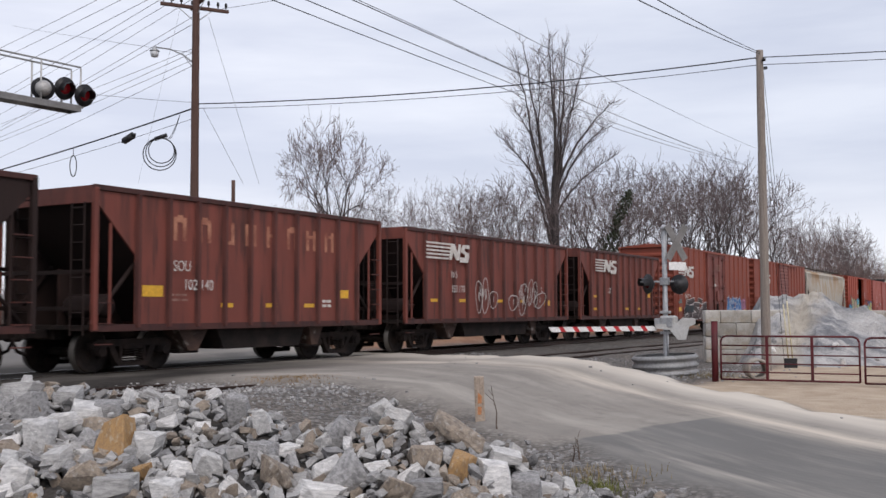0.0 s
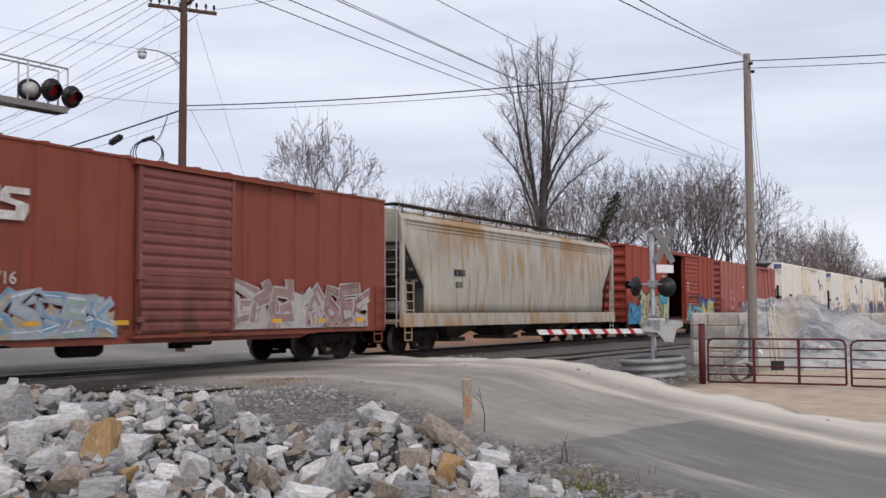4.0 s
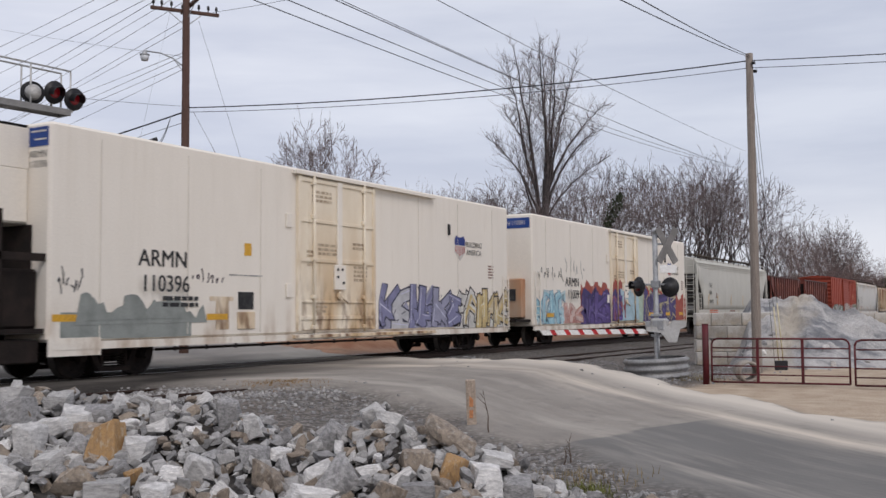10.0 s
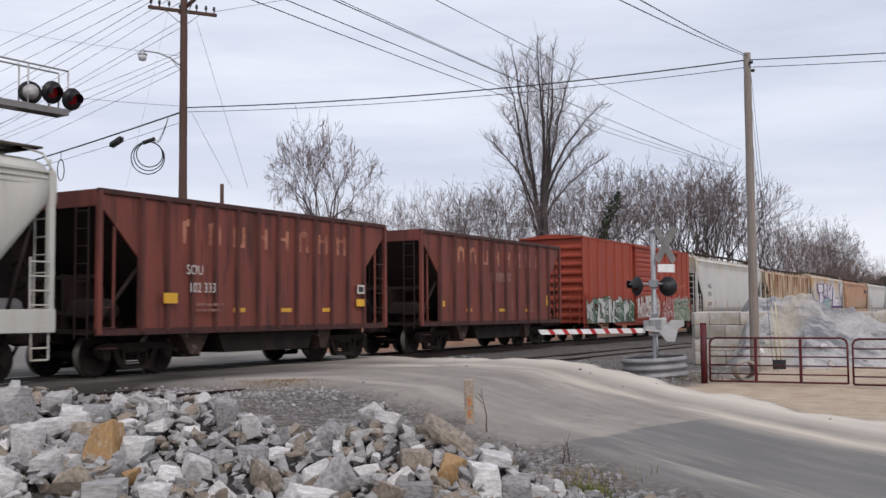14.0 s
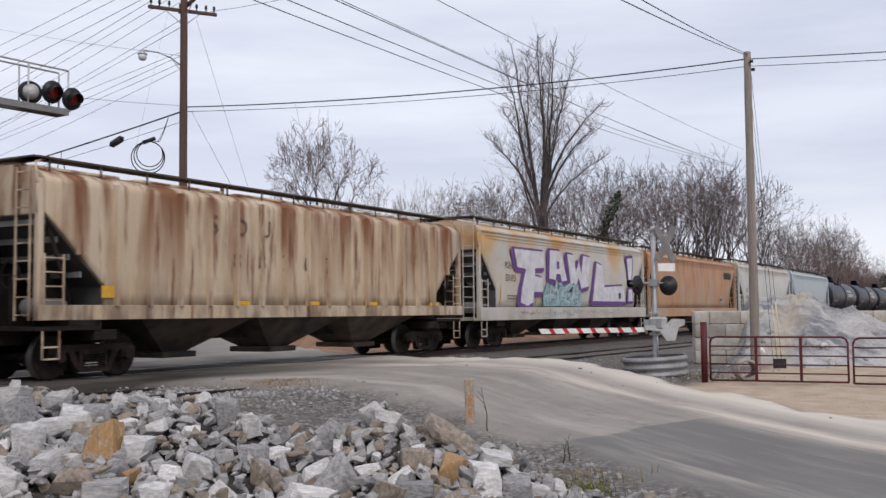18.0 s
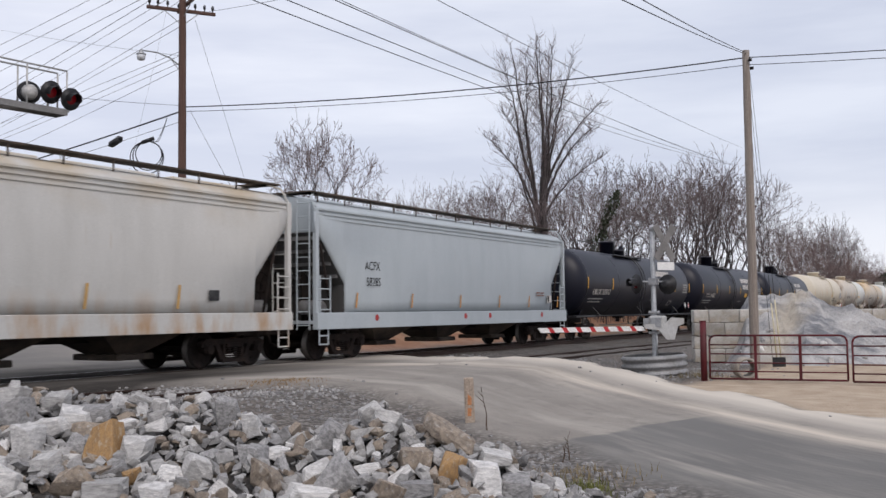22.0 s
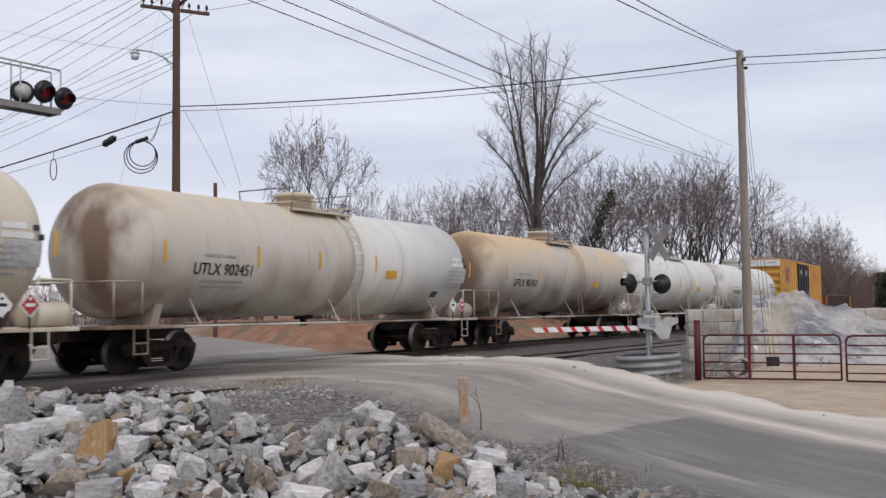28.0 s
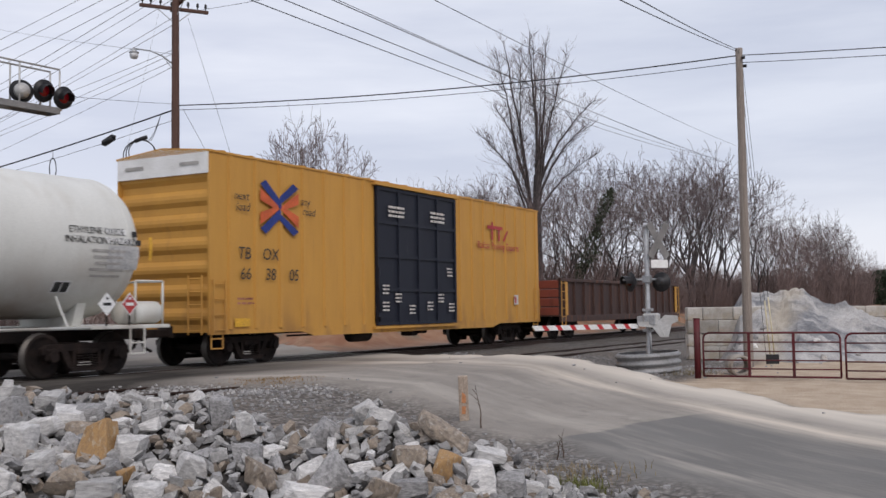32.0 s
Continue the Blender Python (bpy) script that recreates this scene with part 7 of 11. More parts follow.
def boxcar(name, s0, s1, top, paintwork, label, door, door_paint=None, ribs=None, sill=0.78, open_door=False, roof_paint=None, end_ribs=9, inset=2.0, door_kind="corrugated", end_top=None):
    """A steel boxcar. door: (x0, x1) along the near side."""
    car, L = new_car(name, s0, s1, label)
    running_gear(car, L, inset)
    a, b = door
    t = 0.06
    bm = bmesh.new()
    plate(bm, [(-L / 2, sill + 0.12), (-L / 2, top), (L / 2, top), (L / 2, sill + 0.12), (b, sill + 0.12), (b, top - 0.1), (a, top - 0.1), (a, sill + 0.12)], "Y", -HALF, -HALF + t)
    part("side_wall", fixed(bm), paintwork, car)
    bm = bmesh.new()
    box(bm, -L / 2, L / 2, HALF - t, HALF, sill + 0.12, top)
    part("side_wall", bm, paintwork, car)
    bm = bmesh.new()
    box(bm, -L / 2 + 0.2, L / 2 - 0.2, -HALF + t, HALF - t, sill + 0.1, sill + 0.24)
    part("floor", bm, P["under"], car)
    if open_door:
        # added near-black panels on far wall and ceiling stand in for interior shade
        bm = bmesh.new()
        box(bm, -L / 2 + 0.25, L / 2 - 0.25, HALF - t - 0.05, HALF - t - 0.01, sill + 0.25, top - 0.02)
        box(bm, -L / 2 + 0.25, L / 2 - 0.25, -HALF + t + 0.01, HALF - t - 0.06, top - 0.07, top - 0.03)
        part("interior_lining", bm, P["interior_shade"], car, "dark panels painted as the interior's shade")
    # side sill, deeper under the door
    bm = bmesh.new()
    plate(bm, [(-L / 2, sill + 0.12), (L / 2, sill + 0.12), (L / 2, sill), (L / 2 - 3.5, sill), (L / 2 - 4.1, sill - 0.13), (-L / 2 + 4.1, sill - 0.13), (-L / 2 + 3.5, sill), (-L / 2, sill)], "Y", -HALF - 0.015, -HALF + 0.05)
    plate(bm, [(-L / 2, sill + 0.12), (L / 2, sill + 0.12), (L / 2, sill), (-L / 2, sill)], "Y", HALF - 0.05, HALF + 0.015)
    part("side_sill", fixed(bm), paintwork, car)
    bm = bmesh.new()
    tube(bm, (-L / 2 + 3.6, -0.95, sill - 0.12), (L / 2 - 3.6, -0.95, sill - 0.12), 0.03, 6)
    part("train_pipe", bm, P["under"], car)
    bm = bmesh.new()
    lathe(bm, [(0.04, -0.55), (0.17, -0.5), (0.2, -0.42), (0.2, 0.42), (0.17, 0.5), (0.04, 0.55)], "X", 14, (-2.2, -0.8, sill - 0.2))
    part("air_reservoir", fixed(bm), P["under"], car)
    bm = bmesh.new()
    box(bm, 0.5, 0.95, -1.0, -0.6, sill - 0.3, sill, bevel=0.03)
    tube(bm, (0.95, -0.8, sill - 0.16), (1.7, -0.8, sill - 0.16), 0.09, 10)
    part("brake_valve", fixed(bm), P["under"], car)
    # shallow peaked roof with cross ribs
    bm = bmesh.new()
    plate(bm, [(-HALF - 0.03, top), (-HALF - 0.03, top + 0.05), (0, top + 0.2), (HALF + 0.03, top + 0.05), (HALF + 0.03, top)], "X", -L / 2 - 0.02, L / 2 + 0.02)
    for i in range(int(L)):
        x = -L / 2 + 0.5 + i * (L - 1) / (int(L) - 1)
        for s in (-1, 1):
            plate(bm, [(s * (HALF + 0.02), top + 0.05), (s * (HALF + 0.02), top + 0.08), (0, top + 0.235), (0, top + 0.2)], "X", x - 0.05, x + 0.05)
    part("roof", fixed(bm), roof_paint or paintwork, car)
    for d in (-1, 1):
        ribbed_end(car, L, d, sill + 0.05, top - 0.02, paintwork, end_ribs)
        if end_top:
            bm = bmesh.new()
            plate(bm, [(-HALF + 0.02, top - 0.5), (HALF - 0.02, top - 0.5), (HALF - 0.02, top + 0.02), (0, top + 0.17), (-HALF + 0.02, top + 0.02)], "X", d * (L / 2) - 0.02, d * (L / 2) + 0.03)
            part("end_panel", fixed(bm), end_top, car)
        ladder(car, d * (L / 2 - 0.3), -HALF - 0.05, sill, sill + 1.3, 0.42, paintwork)
        ladder(car, d * (L / 2 + 0.05), -HALF + 0.4, sill, sill + 1.4, 0.42, paintwork, "X")
        step_part(car, d * (L / 2 - 0.3), paintwork)
    # posts along the side
    key = "post%.2f%.2f%s" % (sill, top, paintwork.name)
    xs = ribs or []
    for x in xs:
        for s in (-1, 1):
            shared_part("side_post", key, lambda q: plate(q, [(-0.075, 0), (0.075, 0), (0.045, -0.055), (-0.045, -0.055)], "Z", sill + 0.12, top - 0.02), paintwork, car, pose(x, s * HALF, 0, 0, 0, 0 if s < 0 else 180))
    # door
    dm = door_paint or paintwork
    w = b - a
    shift = 0.0 if not open_door else w + 0.12
    bm = bmesh.new()
    dz0, dz1 = sill + 0.08, top - 0.12
    y0 = -HALF - 0.075
    bits = []
    if door_kind == "corrugated":
        n = 15
        pts = []
        st = (dz1 - dz0) / n
        for i in range(n):
            z = dz0 + i * st
            pts += [(y0, z), (y0 - 0.035, z + st * 0.3), (y0 - 0.035, z + st * 0.7)]
        pts += [(y0, dz1), (y0 + 0.05, dz1), (y0 + 0.05, dz0)]
        plate(bm, pts, "X", a + shift + 0.08, b + shift - 0.08)
        for x in (a + shift, b + shift - 0.1):
            bits.append(("door_stile", (x, x + 0.1, y0 - 0.05, y0 + 0.05, dz0, dz1)))
        for z in (dz0 + (dz1 - dz0) * 0.33, dz0 + (dz1 - dz0) * 0.66):
            bits.append(("door_rail", (a + shift + 0.1, b + shift - 0.1, y0 - 0.045, y0, z - 0.06, z + 0.06)))
    else:
        box(bm, a + 0.02, b - 0.02, y0 + 0.02, y0 + 0.07, dz0, dz1)
        cols = max(2, round(w / 1.1))
        for i in range(cols + 1):
            x = a + 0.06 + (w - 0.12) * i / cols
            bits.append(("door_stile", (x - 0.05, x + 0.05, y0 - 0.04, y0 + 0.04, dz0, dz1)))
        for k in range(5):
            z = dz0 + 0.05 + (dz1 - dz0 - 0.1) * k / 4
            bits.append(("door_rail", (a + 0.02, b - 0.02, y0 - 0.025, y0 + 0.03, z - 0.05, z + 0.05)))
    d_ob = part("door", fixed(bm), dm, car)
    for nm, dims in bits:
        bm = bmesh.new()
        box(bm, *dims)
        part(nm, bm, dm, d_ob)
    bm = bmesh.new()
    for z in (dz0 + 0.3, dz0 + 1.2):
        box(bm, a + shift - 0.05, a + shift + 0.16, y0 - 0.1, y0 - 0.02, z - 0.06, z + 0.06, bevel=0.01)
    tube(bm, (a + shift + 0.04, y0 - 0.07, dz0 + 0.1), (a + shift + 0.04, y0 - 0.07, dz0 + 1.7), 0.025, 6)
    part("door_latch", bm, dm, d_ob)
    bm = bmesh.new()
    ra = a - 0.15
    rb = b + (w + 0.2 if door_kind == "corrugated" else 0.15)
    box(bm, ra, min(rb, L / 2 - 0.3), -HALF - 0.16, -HALF - 0.02, top - 0.1, top - 0.03)
    part("door_track", bm, paintwork, car)
    bm = bmesh.new()
    box(bm, ra, min(rb, L / 2 - 0.3), -HALF - 0.14, -HALF - 0.02, sill - 0.02, sill + 0.05)
    part("door_track", bm, paintwork, car)
    return car, L


def loft(bm, sections):
    rings = [[bm.verts.new(p) for p in s] for s in sections]
    n = len(rings[0])
    for p, q in zip(rings, rings[1:]):
        for i in range(n - 1):
            f = bm.faces.new((p[i], p[i + 1], q[i + 1], q[i]))
            f.smooth = True
    return rings


def covered_hopper(name, s0, s1, top, paintwork, label, bays=3, ribbed=0, sill_z=(0.85, 1.28), walk=None, cut=(1.25, 3.5, 2.1), gate=None, eave_lines=True):
    """A covered hopper with a rounded body whose lower ends slope inward, a roof walkway and outlets."""
    car, L = new_car(name, s0, s1, label)
    running_gear(car, L, 1.75)
    z_low = sill_z[1] - 0.02
    bulge = 0.0 if ribbed else 0.07
    half = HALF - 0.03 - bulge
    prof = []
    n = 9
    for i in range(n):
        k = i / (n - 1)
        prof.append((half + bulge * math.sin(math.pi * min(1, k * 1.05)), k))
    bm = bmesh.new()
    ins = [0.15, 0.15 + cut[0] * 0.33, 0.15 + cut[0] * 0.67, 0.15 + cut[0], 0.17 + cut[0], 4.0]
    xs = [-L / 2 + k for k in ins] + [0] + [L / 2 - k for k in ins[::-1]]
    shoulder = top - 0.32
    secs = []
    for x in xs:
        e = (L / 2 - 0.15 - abs(x)) / cut[0]
        zb = z_low if e > 1.005 else cut[1] + (cut[2] - cut[1]) * e
        side_pts = [(y, zb + (shoulder - zb) * k) for y, k in prof]
        roof_pts = [(half - 0.02, shoulder + 0.1), (half - 0.16, top - 0.1), (half - 0.5, top + 0.02), (0.5, top + 0.1)]
        right = side_pts + roof_pts
        secs.append([(x, -y, z) for y, z in right] + [(x, y, z) for y, z in right[::-1]])
    rings = loft(bm, secs)
    for r in (rings[0], rings[-1]):
        bm.faces.new(r if r is rings[0] else r[::-1])
    for p, q in zip(rings, rings[1:]):
        bm.faces.new((p[0], q[0], q[-1], p[-1]))
    fixed(bm)
    body = part("body", bm, paintwork, car)
    if eave_lines:
        bm = bmesh.new()
        for s in (-1, 1):
            for z, pr in ((shoulder + 0.02, 0.03), (shoulder - 0.1, 0.02), (shoulder - 0.22, 0.015)):
                box(bm, -L / 2 + 0.15, L / 2 - 0.15, s * half - 0.02 - pr, s * half + 0.02 + pr, z, z + 0.05)
        part("eave_moulding", bm, paintwork, car)
    # side sill and corner posts
    bm = bmesh.new()
    for s in (-1, 1):
        y = s * (HALF - 0.02)
        box(bm, -L / 2, L / 2, y - 0.04, y + 0.04, sill_z[0], sill_z[1], bevel=0.01)
    part("side_sill", bm, paintwork, car)
    for d in (-1, 1):
        for s in (-1, 1):
            bm = bmesh.new()
            box(bm, d * (L / 2 - 0.07) - 0.07, d * (L / 2 - 0.07) + 0.07, s * (HALF - 0.09) - 0.06, s * (HALF - 0.09) + 0.06, sill_z[0], top - 0.25, bevel=0.01)
            part("corner_post", bm, paintwork, car)
            tub = bmesh.new()
            tube(tub, (d * (L / 2 - 0.95), s * 1.3, sill_z[1] - 0.1), (d * (L / 2 - 0.4), s * 1.3, cut[1] - 0.3), 0.04, 6)
            part("slope_brace", tub, P["under"], car)
        # end platform, brake wheel and slope stiffeners
        bm = bmesh.new()
        box(bm, min(d * (L / 2 - 1.6), d * L / 2), max(d * (L / 2 - 1.6), d * L / 2), -HALF + 0.06, HALF - 0.06, 1.0, 1.08)
        part("end_platform", bm, P["under"] if ribbed else paintwork, car)
        bm = bmesh.new()
        box(bm, d * (L / 2 - 1.75) - 0.3, d * (L / 2 - 1.75) + 0.3, -1.42, 1.42, 0.78, 1.0, bevel=0.02)
        part("body_bolster", bm, P["under"], car)
        bm = bmesh.new()
        for k in range(4):
            x = L / 2 - 0.3 - k * 0.3
            zc = cut[1] - 0.1 - k * 0.34
            box(bm, min(d * x, d * (x + 0.05)), max(d * x, d * (x + 0.05)), -HALF + 0.2, HALF - 0.2, zc - 0.12, zc)
        # grey rib colour dimmed to carry the recess's shade
        part("slope_stiffener", bm, P["slope_rib"], car)
        # dark sheets over the pale body: recess shade and grime put into colour
        x_top, x_foot = d * (L / 2 - 0.17), d * (L / 2 - 0.15 - cut[0])
        for pts, y0, y1, nm, mm in (
                ([(x_top, 1.06), (x_top, cut[1] - 0.05), (x_foot, cut[2] - 0.02), (x_foot - d * 0.02, 1.06)], 0.75, 0.8, "slope_web", P["under"]),
                ([(d * (L / 2 - 0.17 if d > 0 else L / 2 - 0.75), 1.06), (d * (L / 2 - 0.17 if d > 0 else L / 2 - 0.75), cut[1] - 0.05 if d > 0 else 2.5), (x_foot, cut[2] - 0.02), (x_foot - d * 0.02, 1.06)], -0.42, -0.38, "slope_web", P["under"]),
                ([(x_top, cut[1] - 0.03), (x_top, cut[1] - 0.012), (x_foot, cut[2] - 0.012), (x_foot, cut[2] - 0.03)], -HALF + 0.12, HALF - 0.12, "slope_sheet", P["slope_shade_grime"]),
                ([(x_foot + d * 0.01, 1.08), (x_foot + d * 0.01, cut[2] - 0.03), (x_foot - d * 0.015, cut[2] - 0.03), (x_foot - d * 0.015, 1.08)], -HALF + 0.12, HALF - 0.12, "end_sheet", P["slope_shade_grime"])):
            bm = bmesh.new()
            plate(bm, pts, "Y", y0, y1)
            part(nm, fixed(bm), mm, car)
        bm = bmesh.new()
        lathe(bm, [(0.05, -0.5), (0.17, -0.46), (0.2, -0.4), (0.2, 0.4), (0.17, 0.46), (0.05, 0.5)], "X", 14, (d * (L / 2 - 0.75), -0.75, 1.45))
        part("air_reservoir", fixed(bm), P["slope_rib"], car)
        bm = bmesh.new()
        for k in range(12):
            a0, a1 = k * math.pi / 6, (k + 1) * math.pi / 6
            tube(bm, (d * (L / 2 - 0.1), -0.55 + 0.28 * math.cos(a0), 2.1 + 0.28 * math.sin(a0)), (d * (L / 2 - 0.1), -0.55 + 0.28 * math.cos(a1), 2.1 + 0.28 * math.sin(a1)), 0.02, 5)
        for k in range(3):
            a0 = k * math.pi * 2 / 3
            tube(bm, (d * (L / 2 - 0.1), -0.55, 2.1), (d * (L / 2 - 0.1), -0.55 + 0.28 * math.cos(a0), 2.1 + 0.28 * math.sin(a0)), 0.015, 5)
        tube(bm, (d * (L / 2 - 0.1), -0.55, 2.1), (d * (L / 2 - 0.12), -0.55, 1.05), 0.03, 5)
        part("brake_wheel", bm, P["under"], car)
        bm = bmesh.new()
        for y in (-HALF + 0.06, HALF - 0.06):
            path = [(d * (L / 2 - 0.5), y * 0.72, top + 0.22), (d * (L / 2 - 0.12), y * 0.85, top + 0.1), (d * (L / 2 + 0.02), y, top - 0.35), (d * (L / 2 + 0.02), y, top - 0.9)]
            for p, q in zip(path, path[1:]):
                tube(bm, p, q, 0.024, 6)
        part("corner_handrail", bm, paintwork, car)
        ladder(car, d * (L / 2 - 0.36), -HALF + 0.0, sill_z[1], sill_z[1] + 1.0, 0.46, paintwork)
        ladder(car, d * (L / 2 + 0.02), -HALF + 0.45, sill_z[0], top, 0.42, paintwork, "X")
        step_part(car, d * (L / 2 - 0.33), paintwork)
    # running board on stanchions
    bm = bmesh.new()
    for s in (-1, 1):
        box(bm, -L / 2 + 0.1, L / 2 - 0.1, s * 0.95 - 0.24, s * 0.95 + 0.24, top + 0.2, top + 0.24)
        for i in range(int(L / 1.3)):
            x = -L / 2 + 0.5 + i * 1.3
            tube(bm, (x, s * 1.15, top - 0.05), (x, s * 1.15, top + 0.21), 0.025, 5)
    for d in (-1, 1):
        box(bm, min(d * (L / 2 - 0.6), d * (L / 2 - 0.1)), max(d * (L / 2 - 0.6), d * (L / 2 - 0.1)), -1.2, 1.2, top + 0.2, top + 0.24)
    part("running_board", bm, walk or P["mud"], car, "weathered grated roof walkway")
    for i in range(5):
        bm = bmesh.new()
        x = -L / 2 + L * (i + 0.5) / 5
        box(bm, x - L * 0.085, x + L * 0.085, -0.3, 0.3, top + 0.08, top + 0.2, bevel=0.03)
        part("hatch", bm, paintwork, car)
    # side posts
    if ribbed:
        for i in range(ribbed):
            x = -L / 2 + 1.0 + (L - 2.0) * i / (ribbed - 1)
            e = (L / 2 - 0.15 - abs(x)) / cut[0]
            zb = z_low if e > 1 else cut[1] + (cut[2] - cut[1]) * max(0.0, e)
            for s in (-1, 1):
                bm = bmesh.new()
                plate(bm, [(x - 0.07, s * (HALF - 0.06)), (x + 0.07, s * (HALF - 0.06)), (x + 0.04, s * (HALF + 0.075)), (x - 0.04, s * (HALF + 0.075))], "Z", zb, shoulder + 0.12)
                part("side_post", fixed(bm), paintwork, car)
    # outlet hoppers
    for i in range(bays):
        x = (i - (bays - 1) / 2) * (L - 5.4) / bays
        w = (L - 5.4) / bays * 0.48
        bm = bmesh.new()
        a = [bm.verts.new((x + sx * w, sy * 1.35, 1.2)) for sx, sy in ((-1, -1), (1, -1), (1, 1), (-1, 1))]
        b = [bm.verts.new((x + sx * 0.35, sy * 0.5, 0.42)) for sx, sy in ((-1, -1), (1, -1), (1, 1), (-1, 1))]
        for k in range(4):
            bm.faces.new((a[k], a[(k + 1) % 4], b[(k + 1) % 4], b[k]))
        bm.faces.new(b[::-1])
        bm.faces.new(a)
        box(bm, x - 0.55, x + 0.55, -0.7, 0.7, 0.3, 0.44, bevel=0.02)
        part("outlet_hopper", fixed(bm), gate or P["mud"], car)
    return car, L


def open_hopper(name, s0, s1, top, paintwork, label, ribs=9, sill=1.0):
    """An open-top coal hopper with side posts and sloping end sheets."""
    car, L = new_car(name, s0, s1, label)
    running_gear(car, L, 1.5, 0.3)
    cut = 1.15
    drop = 1.1
    for s in (-1, 1):
        bm = bmesh.new()
        y0, y1 = (-HALF, -HALF + 0.05) if s < 0 else (HALF - 0.05, HALF)
        plate(bm, [(-L / 2 + 0.05, top), (-L / 2 + 0.05, top - 0.25), (-L / 2 + cut, top - 0.25 - drop), (-L / 2 + cut, sill), (L / 2 - cut, sill), (L / 2 - cut, top - 0.25 - drop), (L / 2 - 0.05, top - 0.25), (L / 2 - 0.05, top)], "Y", y0, y1)
        part("side_wall", fixed(bm), paintwork, car)
        bm = bmesh.new()
        box(bm, -L / 2, L / 2, s * HALF - 0.05, s * HALF + 0.05, top - 0.06, top + 0.06, bevel=0.015)
        box(bm, -L / 2, L / 2, s * HALF - 0.04, s * HALF + 0.04, sill - 0.12, sill + 0.02)
        part("side_rail", bm, P["oxide_dark"], car)
        for d in (-1, 1):
            bm = bmesh.new()
            box(bm, d * (L / 2 - 0.06) - 0.06, d * (L / 2 - 0.06) + 0.06, s * HALF - 0.06, s * HALF + 0.05, sill - 0.1, top, bevel=0.01)
            tube(bm, (d * (L / 2 - 0.5), s * (HALF - 0.05), sill), (d * (L / 2 - 0.5), s * (HALF - 0.05), top - 0.7), 0.035, 5)
            part("corner_post", bm, paintwork, car)
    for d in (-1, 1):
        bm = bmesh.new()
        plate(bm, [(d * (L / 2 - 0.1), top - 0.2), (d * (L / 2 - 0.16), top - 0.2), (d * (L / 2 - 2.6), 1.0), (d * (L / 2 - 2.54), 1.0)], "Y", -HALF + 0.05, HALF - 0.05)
        part("slope_sheet", fixed(bm), P["brown_black"], car, "brown-black sloping end sheet")
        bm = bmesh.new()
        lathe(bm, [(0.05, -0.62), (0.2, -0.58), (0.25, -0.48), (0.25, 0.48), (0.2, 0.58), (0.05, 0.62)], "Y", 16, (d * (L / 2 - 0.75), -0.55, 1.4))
        part("air_reservoir", fixed(bm), P["brown_black"], car)
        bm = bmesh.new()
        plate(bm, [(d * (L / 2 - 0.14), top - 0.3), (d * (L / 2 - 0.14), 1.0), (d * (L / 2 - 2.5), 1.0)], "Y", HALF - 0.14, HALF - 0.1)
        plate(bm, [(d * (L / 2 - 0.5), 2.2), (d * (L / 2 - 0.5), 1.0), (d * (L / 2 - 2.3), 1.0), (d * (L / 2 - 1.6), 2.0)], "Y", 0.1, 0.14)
        part("slope_web", fixed(bm), P["brown_black"], car)
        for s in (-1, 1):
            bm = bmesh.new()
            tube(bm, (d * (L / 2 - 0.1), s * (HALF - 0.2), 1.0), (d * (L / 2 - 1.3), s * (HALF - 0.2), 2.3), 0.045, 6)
            part("end_brace", bm, P["brown_black"], car)
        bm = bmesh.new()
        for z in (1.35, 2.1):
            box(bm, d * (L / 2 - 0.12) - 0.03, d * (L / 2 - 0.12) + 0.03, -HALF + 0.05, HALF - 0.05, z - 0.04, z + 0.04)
        part("end_crossbar", bm, P["brown_black"], car)
        bm = bmesh.new()
        box(bm, d * (L / 2 - 0.1) - 0.04, d * (L / 2 - 0.1) + 0.04, -HALF, HALF, top - 0.3, top + 0.05)
        part("end_rail", bm, paintwork, car)
    bm = bmesh.new()
    box(bm, -L / 2 + 2.4, L / 2 - 2.4, -HALF + 0.05, HALF - 0.05, 1.0, 1.06)
    part("floor", bm, P["oxide_dark"], car)
    for i in range(ribs):
        x = -L / 2 + cut + 0.04 + (L - 2 * cut - 0.08) * i / (ribs - 1)
        for s in (-1, 1):
            shared_part("side_post", "hpost%.2f%s" % (top, paintwork.name), lambda q: plate(q, [(-0.07, 0), (0.07, 0), (0.035, -0.09), (-0.035, -0.09)], "Z", sill - 0.05, top - 0.04), P["oxide_post"] if paintwork is P["oxide"] else paintwork, car, pose(x, s * HALF, 0, 0, 0, 0 if s < 0 else 180))
    for d in (-1, 1):
        bm = bmesh.new()
        for k in range(3 if d < 0 else 6):
            z = 0.62 + 0.42 * k
            x = d * (L / 2 - 0.3)
            for a, e in (((x - 0.2, -HALF + 0.02, z), (x - 0.2, -HALF - 0.06, z)), ((x - 0.2, -HALF - 0.06, z), (x + 0.2, -HALF - 0.06, z)), ((x + 0.2, -HALF - 0.06, z), (x + 0.2, -HALF + 0.02, z))):
                tube(bm, a, e, 0.013, 5)
        part("grab_irons", bm, P["oxide_post"], car)
        ladder(car, d * (L / 2 + 0.03), -HALF + 0.4, 0.8, top - 0.3, 0.38, P["brown_black"], "X")
        bm = bmesh.new()
        box(bm, min(d * (L / 2 - 1.7), d * L / 2), max(d * (L / 2 - 1.7), d * L / 2), -HALF + 0.06, HALF - 0.06, 0.92, 1.0)
        part("end_platform", bm, P["under"], car)
